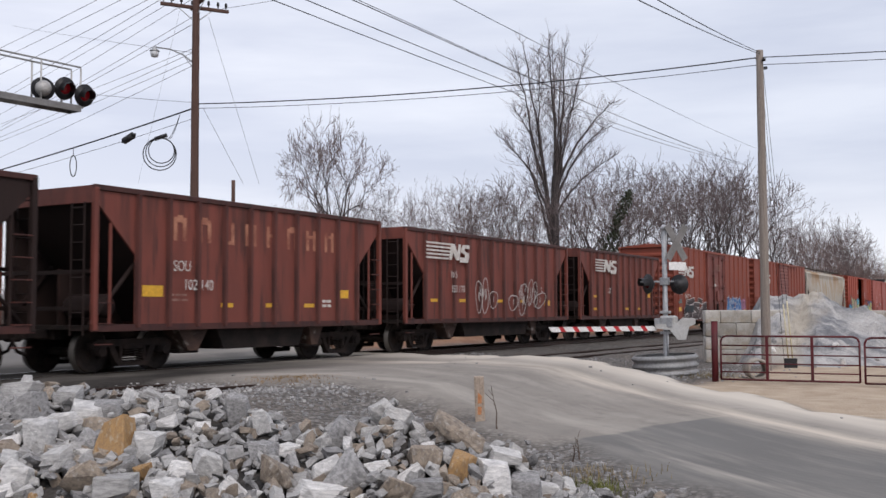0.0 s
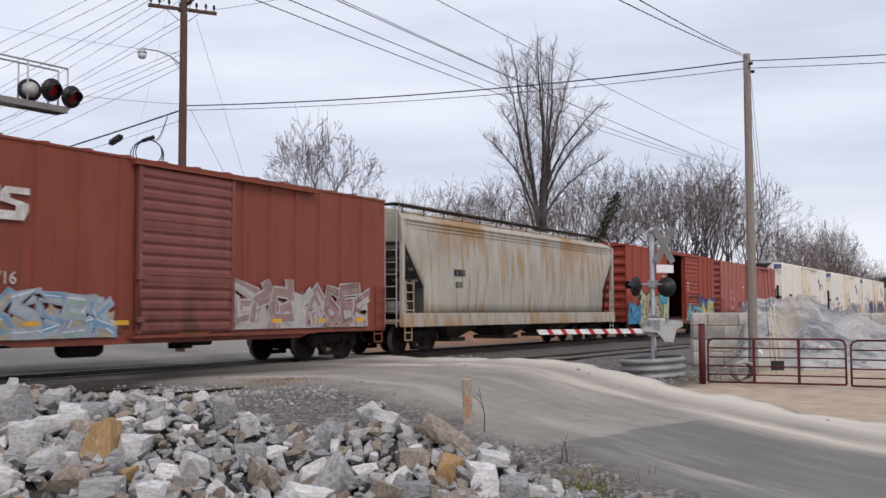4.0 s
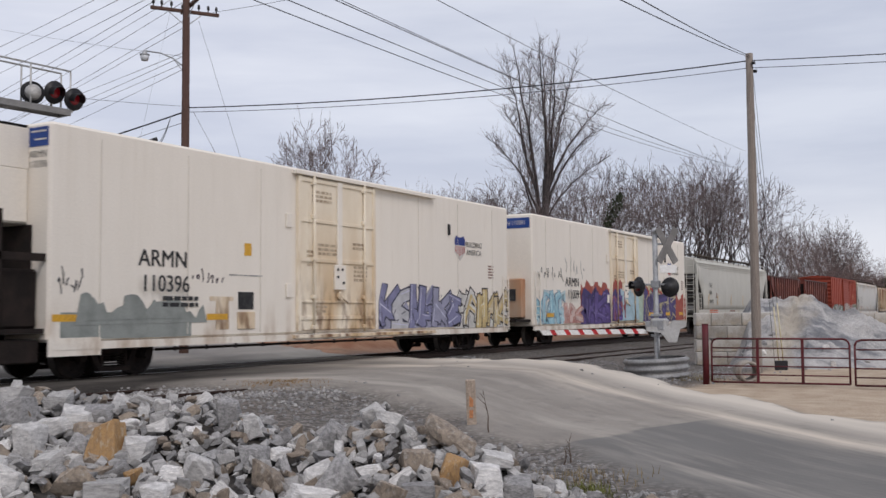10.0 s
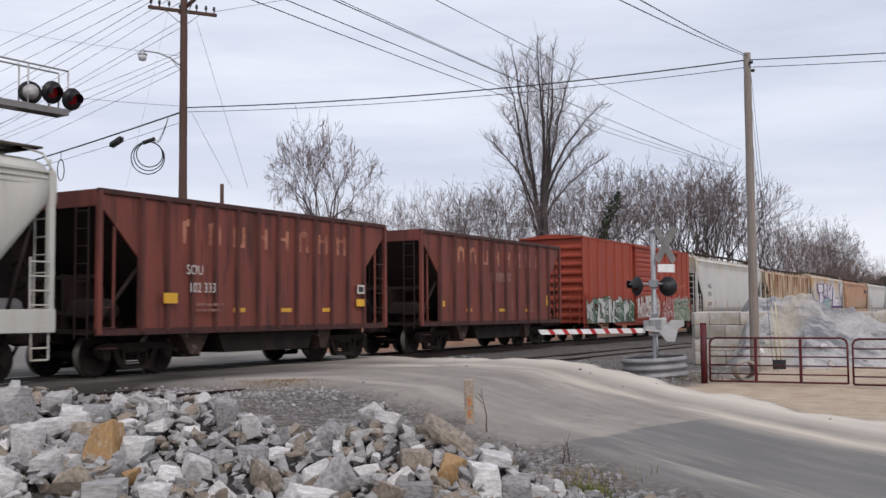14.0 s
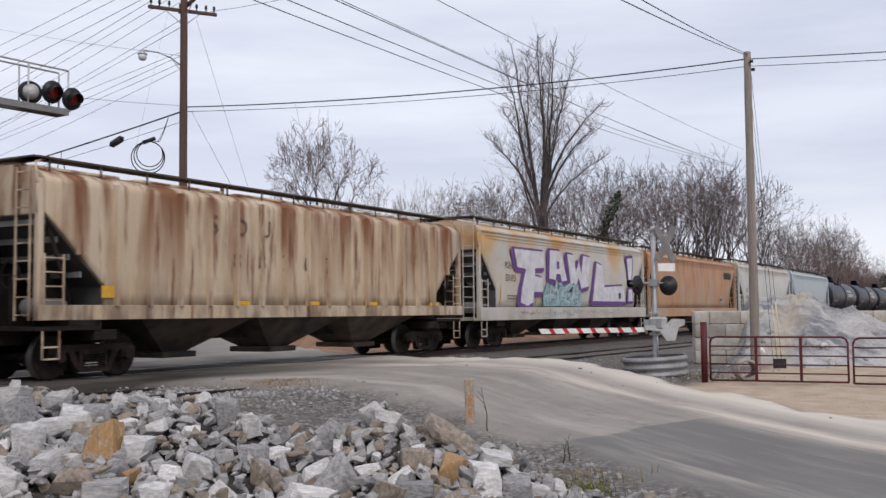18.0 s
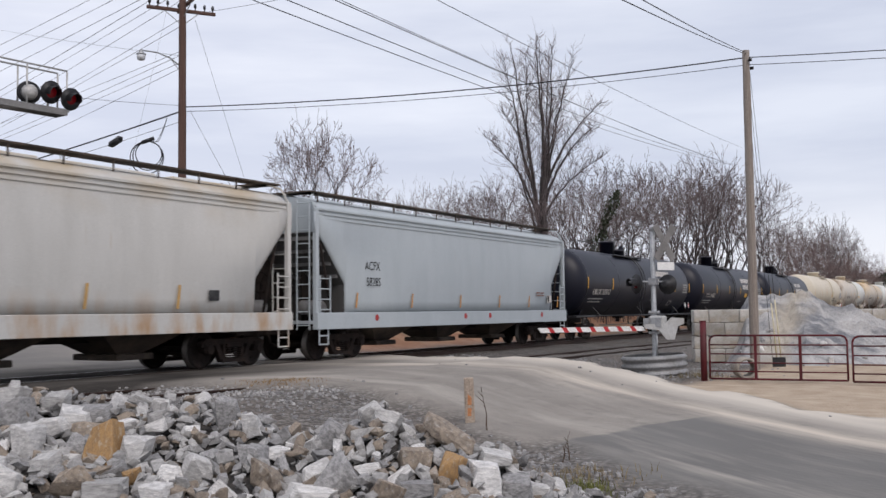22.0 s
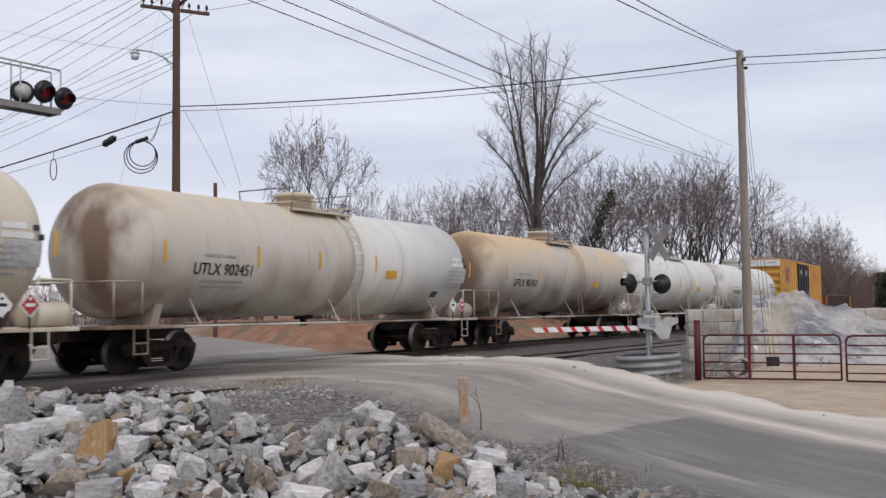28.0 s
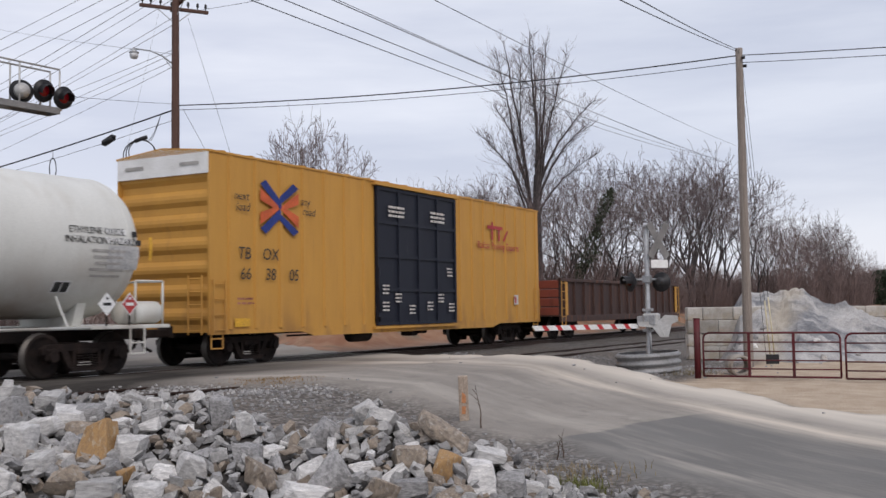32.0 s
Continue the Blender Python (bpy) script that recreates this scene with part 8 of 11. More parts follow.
    # a narrow dusty chute beside each truck, a long dark one between
    for x0, x1, x2, x3, mm in ((-L / 2 + 2.5, -L / 2 + 3.6, -L / 2 + 3.2, -L / 2 + 2.9, P["chute"]), (-L / 2 + 3.75, L / 2 - 3.2, L / 2 - 3.5, -L / 2 + 4.05, P["under"]), (L / 2 - 3.1, L / 2 - 2.4, L / 2 - 2.7, L / 2 - 2.95, P["chute"])):
        bm = bmesh.new()
        plate(bm, [(x0, 1.0), (x1, 1.0), (x2, 0.4), (x3, 0.4)], "Y", -1.32, 1.32)
        part("outlet_hopper", fixed(bm), mm, car)
    for x in (-L / 2 + 3.05, L / 2 - 2.8):
        bm = bmesh.new()
        box(bm, x - 0.3, x + 0.3, -1.2, 1.2, 0.34, 0.42, bevel=0.015)
        part("outlet_door", bm, P["under"], car)
    return car, L


def tank_car(name, s0, s1, paintwork, label, r=1.53, zc=2.74, patch=None, band=None, rail_paint=None, dome=0.0, low_rails=True, hand=True, dome_h=0.55, tall=False):
    """A tank car: barrel with domed heads, top platform and fittings, ladder, walkway rail and end platforms."""
    car, L = new_car(name, s0, s1, label)
    running_gear(car, L - 1.1, 1.75, 0.35, False)
    T = L / 2 - 0.75
    rp = rail_paint or paintwork
    bm = bmesh.new()
    prof = []
    for i in range(9):
        a = math.pi / 2 * i / 8
        prof.append((max(0.02, r * math.sin(a)), -T + 0.85 * (1 - math.cos(a))))
    body = prof + [(r, -T * 0.3), (r, T * 0.3)] + [(rr, -h) for rr, h in prof[::-1]]
    lathe(bm, body, "X", 48, (0, 0, zc))
    fixed(bm)
    part("tank", bm, paintwork, car)
    for x in (-T + 0.85, -T * 0.42, 0.0, T * 0.42, T - 0.85):
        bm = bmesh.new()
        lathe(bm, [(r - 0.02, x - 0.03), (r + 0.006, x - 0.025), (r + 0.006, x + 0.025), (r - 0.02, x + 0.03)], "X", 48, (0, 0, zc))
        part("weld_band", fixed(bm), paintwork, car)
    if patch:
        x0, x1, pm = patch
        bm = bmesh.new()
        lathe(bm, [(r - 0.02, x0), (r + 0.004, x0 + 0.01), (r + 0.004, x1 - 0.01), (r - 0.02, x1)], "X", 48, (0, 0, zc))
        part("repainted_band", fixed(bm), pm, car, "freshly repainted white band")
    if band is not None:
        bm = bmesh.new()
        lathe(bm, [(r - 0.02, band - 0.22), (r + 0.008, band - 0.2), (r + 0.008, band + 0.2), (r - 0.02, band + 0.22)], "X", 48, (0, 0, zc))
        part("stained_band", fixed(bm), P["tank_tan"], car, "rust-stained girth band")
    # saddles, stub sills and end platforms
    for d in (-1, 1):
        bm = bmesh.new()
        plate(bm, [(-0.8, 1.05), (0.8, 1.05), (0.95, zc - r + 0.36), (0.6, zc - r + 0.16), (0, zc - r + 0.02), (-0.6, zc - r + 0.16), (-0.95, zc - r + 0.36)], "X", d * (T - 1.6) - 0.12, d * (T - 1.6) + 0.12)
        part("saddle", fixed(bm), paintwork, car)
        bm = bmesh.new()
        box(bm, min(d * (L / 2 - 0.35), d * (L / 2 - 2.6)), max(d * (L / 2 - 0.35), d * (L / 2 - 2.6)), -HALF + 0.02, HALF - 0.02, 0.98, 1.06, bevel=0.01)
        part("end_platform", bm, rp, car)
        if hand:
            for y in (-HALF + 0.05, HALF - 0.05):
                bm = bmesh.new()
                x0, x1 = d * (L / 2 - 0.55), d * (L / 2 - 1.35)
                for x in (x0, x1):
                    tube(bm, (x, y, 1.05), (x, y, 2.0), 0.025, 6)
                tube(bm, (x0, y, 2.0), (x1, y, 2.0), 0.025, 6)
                tube(bm, (x0, y, 2.0), (x0, 0, 2.0), 0.025, 6)
                part("handrail", bm, rp, car)
        step_part(car, d * (L / 2 - 1.3), rp)
    bm = bmesh.new()
    for y in (-HALF + 0.02, HALF - 0.02):
        tube(bm, (-L / 2 + 2.6, y, 1.02), (L / 2 - 2.6, y, 1.02), 0.035, 6)
        for i in range(9):
            x = (i - 4) / 4 * (T - 2.4)
            if i % 4 == 0:
                tube(bm, (x, y, 1.02), (x, y * 0.75, zc - r + 0.45), 0.022, 5)
            if low_rails and i % 2:
                tube(bm, (x, y * 0.8, 1.02), (x, y * 0.8, 0.62), 0.03, 5)
    if low_rails:
        tube(bm, (-T + 3, -HALF * 0.8, 0.62), (T - 3, -HALF * 0.8, 0.62), 0.02, 5)
    part("walkway_rail", bm, rp, car)
    # top fittings
    zt = zc + r
    if tall:
        # a tall fittings drum, a low manway and a relief valve in a row, each with its own rail
        for nm, x, rr, h in (("dome_housing", dome + 0.12, 0.36, 0.5), ("manway", dome + 1.3, 0.42, 0.14), ("relief_valve", dome + 2.2, 0.14, 0.3)):
            bm = bmesh.new()
            lathe(bm, [(rr, zt - 0.1), (rr, zt + h), (rr + 0.05, zt + h), (rr + 0.05, zt + h + 0.06), (rr - 0.04, zt + h + 0.1)], "Z", 20, (x, 0, 0))
            part(nm, fixed(bm), paintwork, car)
        bm = bmesh.new()
        box(bm, dome + 2.08, dome + 2.32, -0.1, 0.1, zt + 0.3, zt + 0.48, bevel=0.02)
        part("valve_cap", bm, paintwork, car)
        for y in (-0.95, 0.95):
            for x0, x1, h in ((dome - 1.3, dome + 0.45, 0.62), (dome + 0.75, dome + 2.6, 0.52)):
                bm = bmesh.new()
                path = [(x0, y * 0.9, zt - 0.28), (x0, y, zt + h - 0.1), (x0 + 0.1, y, zt + h), (x1 - 0.1, y, zt + h), (x1, y, zt + h - 0.1), (x1, y * 0.9, zt - 0.28)]
                for p, q in zip(path, path[1:]):
                    tube(bm, p, q, 0.024, 6)
                part("platform_rail", bm, rp, car)
        bm = bmesh.new()
        for y in (-0.8, 0.8):
            box(bm, dome - 1.2, dome + 2.5, y - 0.2, y + 0.2, zt - 0.2, zt - 0.16)
        part("top_platform", bm, rp, car)
    else:
        bm = bmesh.new()
        for y in (-0.82, 0.82):
            box(bm, dome - 1.2, dome + 1.4, y - 0.22, y + 0.22, zt - 0.2, zt - 0.15)
        box(bm, dome - 1.25, dome - 1.05, -0.9, 0.9, zt + 0.02, zt + 0.06)
        box(bm, dome + 1.25, dome + 1.45, -0.9, 0.9, zt + 0.02, zt + 0.06)
        part("top_platform", bm, rp, car)
        bm = bmesh.new()
        for y in (-0.95, 0.95):
            for x in (-1.25, 1.45):
                tube(bm, (dome + x, y * 0.9, zt - 0.25), (dome + x, y, zt + 0.42), 0.02, 6)
            tube(bm, (dome - 1.25, y, zt + 0.1), (dome + 1.45, y, zt + 0.1), 0.016, 6)
        for x in (-1.25, 1.45):
            tube(bm, (dome + x, -0.95, zt + 0.42), (dome + x, 0.95, zt + 0.42), 0.02, 6)
        part("platform_rail", bm, P["slope_rib"], car)
        bm = bmesh.new()
        lathe(bm, [(0.5, zt - 0.05), (0.5, zt + dome_h), (0.57, zt + dome_h), (0.57, zt + dome_h + 0.09), (0.46, zt + dome_h + 0.13)], "Z", 20, (dome, 0, 0))
        part("dome_housing", fixed(bm), paintwork, car)
        bm = bmesh.new()
        lathe(bm, [(0.15, zt - 0.05), (0.15, zt + 0.28), (0.12, zt + 0.4)], "Z", 12, (dome + 0.95, 0.1, 0))
        part("relief_valve", fixed(bm), paintwork, car)
    # side ladder that follows the barrel
    bm = bmesh.new()
    arc = [(-(r + 0.1) * math.cos(a), zc + (r + 0.1) * math.sin(a)) for a in np.linspace(-0.55, 1.1, 11)]
    arc = [(-HALF + 0.02, 0.75 if tall else 0.95)] + arc
    for k in (-0.2, 0.2):
        for p, q in zip(arc, arc[1:]):
            tube(bm, (dome + 0.9 + k, p[0], p[1]), (dome + 0.9 + k, q[0], q[1]), 0.022, 5)
    for p in arc[1:]:
        tube(bm, (dome + 0.7, p[0], p[1]), (dome + 1.1, p[0], p[1]), 0.018, 5)
    part("ladder", bm, rp, car)
    # bottom outlet under the barrel
    bm = bmesh.new()
    lathe(bm, [(0.26, zc - r - 0.1), (0.3, zc - r + 0.1)], "Z", 14, (0.3, 0, 0))
    tube(bm, (0.3, 0, zc - r - 0.28), (0.3, 0, zc - r - 0.08), 0.1, 10)
    part("bottom_outlet", fixed(bm), P["under"], car)
    return car, L


def on_tank(car, x, ang, w, h, material, r=1.53, zc=2.74, name="marking", lift=0.012):
    """A painted strip on the barrel, centred at an angle above the middle."""
    bm = bmesh.new()
    n = max(2, int(h / 0.12))
    rr = r + lift
    prev = None
    for i in range(n + 1):
        a = ang + (i / n - 0.5) * h / r
        y, z = -rr * math.cos(a), zc + rr * math.sin(a)
        cur = [bm.verts.new((x - w / 2, y, z)), bm.verts.new((x + w / 2, y, z))]
        if prev:
            bm.faces.new((prev[0], prev[1], cur[1], cur[0]))
        prev = cur
    return part(name, bm, material, car)


def tank_text(car, text, x, z, size, material, r=1.53, zc=2.74, sx=1.0, bold=0.012):
    """Lettering wrapped on the barrel at height z."""
    me = text_mesh(text, size, sx, bold * size)
    rr = r + 0.014
    a0 = math.asin(max(-0.98, min(0.98, (z - zc) / r)))
    for v in me.vertices:
        a = a0 + v.co.y / r
        v.co = (v.co.x, -rr * math.cos(a), rr * math.sin(a))
    me.materials.append(material)
    o = new("lettering", me)
    o.parent = car
    o.location = (x, 0, zc)
    return o


def reefer(name, s0, s1, label, unit=True, shift=0.0):
    """A white insulated refrigerator car; its cooling unit hangs on a platform at the leading end."""
    top, sill = 5.1, 0.76
    car, L = new_car(name, s0, s1, label)
    for x in (-L / 2 + 2.05, L / 2 - 2.6):
        add_truck(car, x)
    for d in (-1, 1):
        coupler_part(car, d * (L / 2 + (1.35 if d < 0 else 0.35)), d)
    bm = bmesh.new()
    box(bm, -L / 2 - 1.3, L / 2, -0.25, 0.25, 0.7, 1.0)
    part("centre_sill", bm, P["under"], car)
    bm = bmesh.new()
    box(bm, -L / 2, L / 2, -HALF, HALF, sill + 0.02, top, bevel=0.06)
    part("body", bm, P["white"], car)
    for i in range(8):
        x = -L / 2 + L * (i + 0.5) / 8
        if -2.6 < x - shift < 1.4:
            continue
        bm = bmesh.new()
        box(bm, x - 0.012, x + 0.012, -HALF - 0.012, -HALF + 0.02, sill + 0.1, top - 0.2)
        part("panel_seam", bm, P["seam"], car)
    bm = bmesh.new()
    box(bm, -L / 2 + 0.1, L / 2 - 0.1, -HALF - 0.02, -HALF + 0.05, sill - 0.14, sill + 0.02)
    part("side_sill", bm, P["white"], car)
    bm = bmesh.new()
    for i in range(13):
        x = -L / 2 + 3.6 + i * (L - 8) / 12
        tube(bm, (x, -HALF + 0.2, sill), (x, -HALF + 0.2, 0.5), 0.03, 5)
    tube(bm, (-L / 2 + 3, -HALF + 0.2, 0.55), (L / 2 - 4, -HALF + 0.2, 0.55), 0.035, 6)
    part("brake_piping", bm, P["under"], car)
    # plug door with rails and lock rods
    a, b = -2.37 + shift, 1.21 + shift
    bm = bmesh.new()
    box(bm, a, b, -HALF - 0.07, -HALF, 0.88, 4.9, bevel=0.015)
    door = part("door", bm, P["cream_door"], car, "yellowed white plug door")
    for x in (a + 0.06, b - 0.06):
        bm = bmesh.new()
        box(bm, x - 0.06, x + 0.06, -HALF - 0.11, -HALF - 0.05, 0.86, 4.9, bevel=0.01)
        part("door_stile", bm, P["cream_door"], door)
    for x in (a + 0.62, b - 0.62):
        bm = bmesh.new()
        tube(bm, (x, -HALF - 0.14, 0.8), (x, -HALF - 0.14, 4.95), 0.035, 8)
        rod = part("lock_rod", bm, P["cream_door"], door)
        for z in (0.95, 1.75, 2.75, 3.85, 4.75):
            bm = bmesh.new()
            box(bm, x - 0.075, x + 0.075, -HALF - 0.175, -HALF - 0.07, z - 0.05, z + 0.05, bevel=0.012)
            part("rod_keeper", bm, P["cream_door"], rod)
    bm = bmesh.new()
    box(bm, shift - 0.68, shift - 0.46, -HALF - 0.13, -HALF - 0.07, 2.4, 4.88, bevel=0.012)
    part("centre_post", bm, P["white"], door)
    for z, k in ((1.2, 0.05), (1.62, 0.03), (2.72, 0.055), (3.75, 0.045), (4.82, 0.05)):
        bm = bmesh.new()
        box(bm, a + 0.12, b - 0.12, -HALF - 0.105, -HALF - 0.065, z - k, z + k, bevel=0.008)
        part("door_brace", bm, P["cream_door"], door)
    bm = bmesh.new()
    box(bm, shift - 0.82, shift - 0.32, -HALF - 0.14, -HALF - 0.07, 1.95, 2.62, bevel=0.012)
    plate_ob = part("lock_plate", bm, P["white"], door)
    bm = bmesh.new()
    for x, z in ((-0.7, 2.5), (-0.5, 2.5), (-0.44, 2.14), (-0.7, 2.3)):
        tube(bm, (x + shift, -HALF - 0.17, z), (x + shift, -HALF - 0.135, z), 0.035, 8)
    part("bolt_head", bm, P["letter_black"], plate_ob)
    bm = bmesh.new()
    lathe(bm, [(0.1, -HALF - 0.2), (0.12, -HALF - 0.17), (0.12, -HALF - 0.14)], "Y", 14, (shift - 0.62, 0, 1.78))
    tube(bm, (shift - 0.62, -HALF - 0.19, 1.78), (shift - 0.3, -HALF - 0.19, 1.6), 0.03, 6)
    part("lock_hub", fixed(bm), P["cream_door"], door)
    for x, z, w, rows in ((-1.75, 4.5, 0.85, 3), (-1.5, 3.1, 0.9, 3), (-2.0, 2.9, 0.35, 4), (0.15, 2.55, 0.65, 4), (0.1, 3.2, 0.6, 2), (-1.7, 1.45, 0.6, 2)):
        bars(car, x + shift, z, w, rows, 0.07, 0.045, P["letter_tan"], -HALF - 0.075)
    bm = bmesh.new()
    box(bm, a - 0.15, b + 3.4, -HALF - 0.16, -HALF - 0.01, 4.93, 5.02)
    part("door_track", bm, P["white"], car)
    bm = bmesh.new()
    box(bm, a - 0.15, b + 3.4, -HALF - 0.12, -HALF - 0.021, 0.68, 0.76)
    part("door_track", bm, P["cream_door"], car)
    for z in (1.9, 3.7):
        bm = bmesh.new()
        box(bm, a - 0.42, a - 0.2, -HALF - 0.05, -HALF - 0.005, z - 0.18, z + 0.18, bevel=0.01)
        part("door_hinge_box", bm, P["white"], car)
    bm = bmesh.new()
    box(bm, 5.6 + shift, 5.7 + shift, -HALF - 0.06, -HALF - 0.005, 3.85, 4.2)
    part("drain_cover", bm, P["letter_black"], car)
    # platform end with the cooling unit
    if unit:
        bm = bmesh.new()
        box(bm, -L / 2 - 1.2, -L / 2 - 0.05, -1.32, 1.32, 0.38, 0.84, bevel=0.03)
        part("fuel_tank", bm, P["under"], car)
        bm = bmesh.new()
        box(bm, -L / 2 - 0.75, -L / 2 - 0.005, -HALF + 0.62, HALF - 0.12, 3.1, 4.2, bevel=0.04)
        plate(bm, [(-HALF + 0.625, 4.19), (-HALF + 1.15, 4.19), (-HALF + 0.92, 4.78), (-HALF + 0.64, 5.0)], "X", -L / 2 - 0.742, -L / 2 - 0.01)
        unit_ob = part("cooling_unit", bm, P["white"], car, "white cooling unit with a black grille")
        bm = bmesh.new()
        plate(bm, [(-HALF + 1.155, 4.2), (HALF - 0.15, 4.2), (HALF - 0.25, 5.06), (-HALF + 0.66, 5.06), (-HALF + 0.925, 4.79)], "X", -L / 2 - 0.72, -L / 2 - 0.01)
        grille = part("grille", fixed(bm), P["letter_black"], unit_ob)
        for i in range(8):
            bm = bmesh.new()
            box(bm, -L / 2 - 0.76, -L / 2 - 0.72, -HALF + 1.2, HALF - 0.3, 4.25 + i * 0.09, 4.29 + i * 0.09)
            part("louvre", bm, P["under"], unit_ob)
    bm = bmesh.new()
    box(bm, -L / 2 - 1.3, -L / 2 - 0.01, -HALF + 0.1, HALF - 0.1, 0.95, 1.05)
    part("end_platform", bm, P["under"], car)
    if unit:
        for y in (-HALF + 0.16, HALF - 0.16):
            bm = bmesh.new()
            box(bm, -L / 2 - 1.15, -L / 2 - 0.98, y - 0.08, y + 0.08, 1.05, 3.3, bevel=0.01)
            part("guard_post", bm, P["under"], car)
        bm = bmesh.new()
        box(bm, -L / 2 - 1.1, -L / 2 - 0.01, -HALF + 0.08, -HALF + 0.14, 2.35, 2.5)
        box(bm, -L / 2 - 1.12, -L / 2 - 1.0, -HALF + 0.24, HALF - 0.24, 2.38, 2.48)
        part("guard_rail", bm, P["under"], car)
        bm = bmesh.new()
        box(bm, -L / 2 - 0.85, -L / 2 - 0.01, -HALF + 0.3, HALF - 0.3, 1.05, 2.2, bevel=0.05)
        part("fuel_tank", bm, P["under"], car)
        bm = bmesh.new()
        box(bm, -L / 2 - 0.01, -L / 2 - 0.004, -HALF + 0.06, -HALF + 0.62, 4.62, 5.0)
        part("sign_panel", bm, P["blue"], car, "blue sign panel at the roof edge")
        for k, z in enumerate((4.9, 4.74)):
            bm = bmesh.new()
            box(bm, -L / 2 - 0.016, -L / 2 - 0.0102, -HALF + 0.12, -HALF + 0.56 - 0.1 * k, z, z + 0.035)
            part("sign_print", bm, P["letter_white"], car)
        # dark panel added as the shade on the wall below the cooling unit
        bm = bmesh.new()
        box(bm, -L / 2 - 0.03, -L / 2 - 0.004, -HALF + 0.5, HALF - 0.1, 1.06, 3.08)
        part("end_bulkhead", bm, P["under"], car, "dark panel for the shade on the lower end wall")
        bm = bmesh.new()
        box(bm, -L / 2 - 0.765, -L / 2 - 0.752, -0.45, -0.27, 3.36, 3.52)
        part("gauge_port", bm, P["letter_black"], unit_ob)
        bm = bmesh.new()
        for y in (-0.5, 0.1, 0.6):
            box(bm, -L / 2 - 0.758, -L / 2 - 0.751, y - 0.008, y + 0.008, 3.14, 4.16)
        part("panel_joint", bm, P["seam"], unit_ob)
        bm = bmesh.new()
        box(bm, -L / 2 + 0.01, -L / 2 + 1.3, -HALF - 0.012, -HALF + 0.02, 0.5, sill + 0.1)
        part("corner_apron", bm, P["white"], car)
    else:
        bm = bmesh.new()
        box(bm, -L / 2 - 0.012, -L / 2 - 0.004, -HALF + 0.1, HALF - 0.1, 4.55, 4.95)
        part("sign_band", bm, P["blue"], car, "blue band across the end wall")
        o = lettering(car, "ARMN 110091", 0, 4.75, 0.24, P["letter_white"], sx=0.85)
        o.matrix_basis = pose(-L / 2 - 0.016, -0.62, 4.75, 90, 0, -90)
        ladder(car, -L / 2 + 0.35, -HALF - 0.06, 0.8, 2.9, 0.42, P["white"])
        bm = bmesh.new()
        box(bm, -L / 2 - 0.35, -L / 2 - 0.003, -HALF + 0.3, HALF - 0.3, 1.1, 2.6, bevel=0.04)
        part("stained_end_box", bm, P["orange"], car, "rust-stained equipment box")
        bm = bmesh.new()
        box(bm, -L / 2 - 0.38, -L / 2 - 0.34, -HALF + 0.55, -HALF + 1.3, 1.75, 2.2)
        part("vent_opening", bm, P["letter_black"], car)
    ladder(car, L / 2 - 0.3, -HALF - 0.06, 0.7, 2.6, 0.42, P["white"])
    # shield logo as plain shapes
    x = 6.42 + shift
    sh = [(x - 0.36, 3.75), (x - 0.25, 3.88), (x, 3.82), (x + 0.25, 3.88), (x + 0.36, 3.75), (x + 0.34, 3.3), (x, 3.02), (x - 0.34, 3.3)]
    items = [(sh, 0, 0.0)]
    for i in range(5):
        xx = x - 0.28 + i * 0.14
        items.append((rect(xx - 0.03, xx + 0.03, 3.2 + abs(i - 2) * 0.05, 3.52), 1, 0.004))
    items.append(([(x - 0.34, 3.55), (x + 0.34, 3.55), (x + 0.36, 3.74), (x + 0.25, 3.86), (x, 3.8), (x - 0.25, 3.86), (x - 0.36, 3.74)], 2, 0.004))
    panels(car, "shield_logo", items, [P["letter_white"], P["logo_red"], P["logo_blue"]], None, "red, white and blue shield logo")
    lettering(car, "BUILDING", 7.4 + shift, 3.6, 0.26, P["letter_black"])
    lettering(car, "AMERICA", 7.4 + shift, 3.33, 0.26, P["letter_black"])
    bars(car, 8.45 + shift, 2.9, 0.4, 5, 0.05, 0.05, P["letter_faint"])
    return car, L


def end_lettering(car, L, word, z):
    """The car's reporting marks under the sign panel of the end wall."""
    o = lettering(car, word, 0, z, 0.2, P["letter_black"], sx=0.9)
    o.matrix_basis = pose(-L / 2 - 0.006, -HALF + 0.36, z, 90, 0, -90)


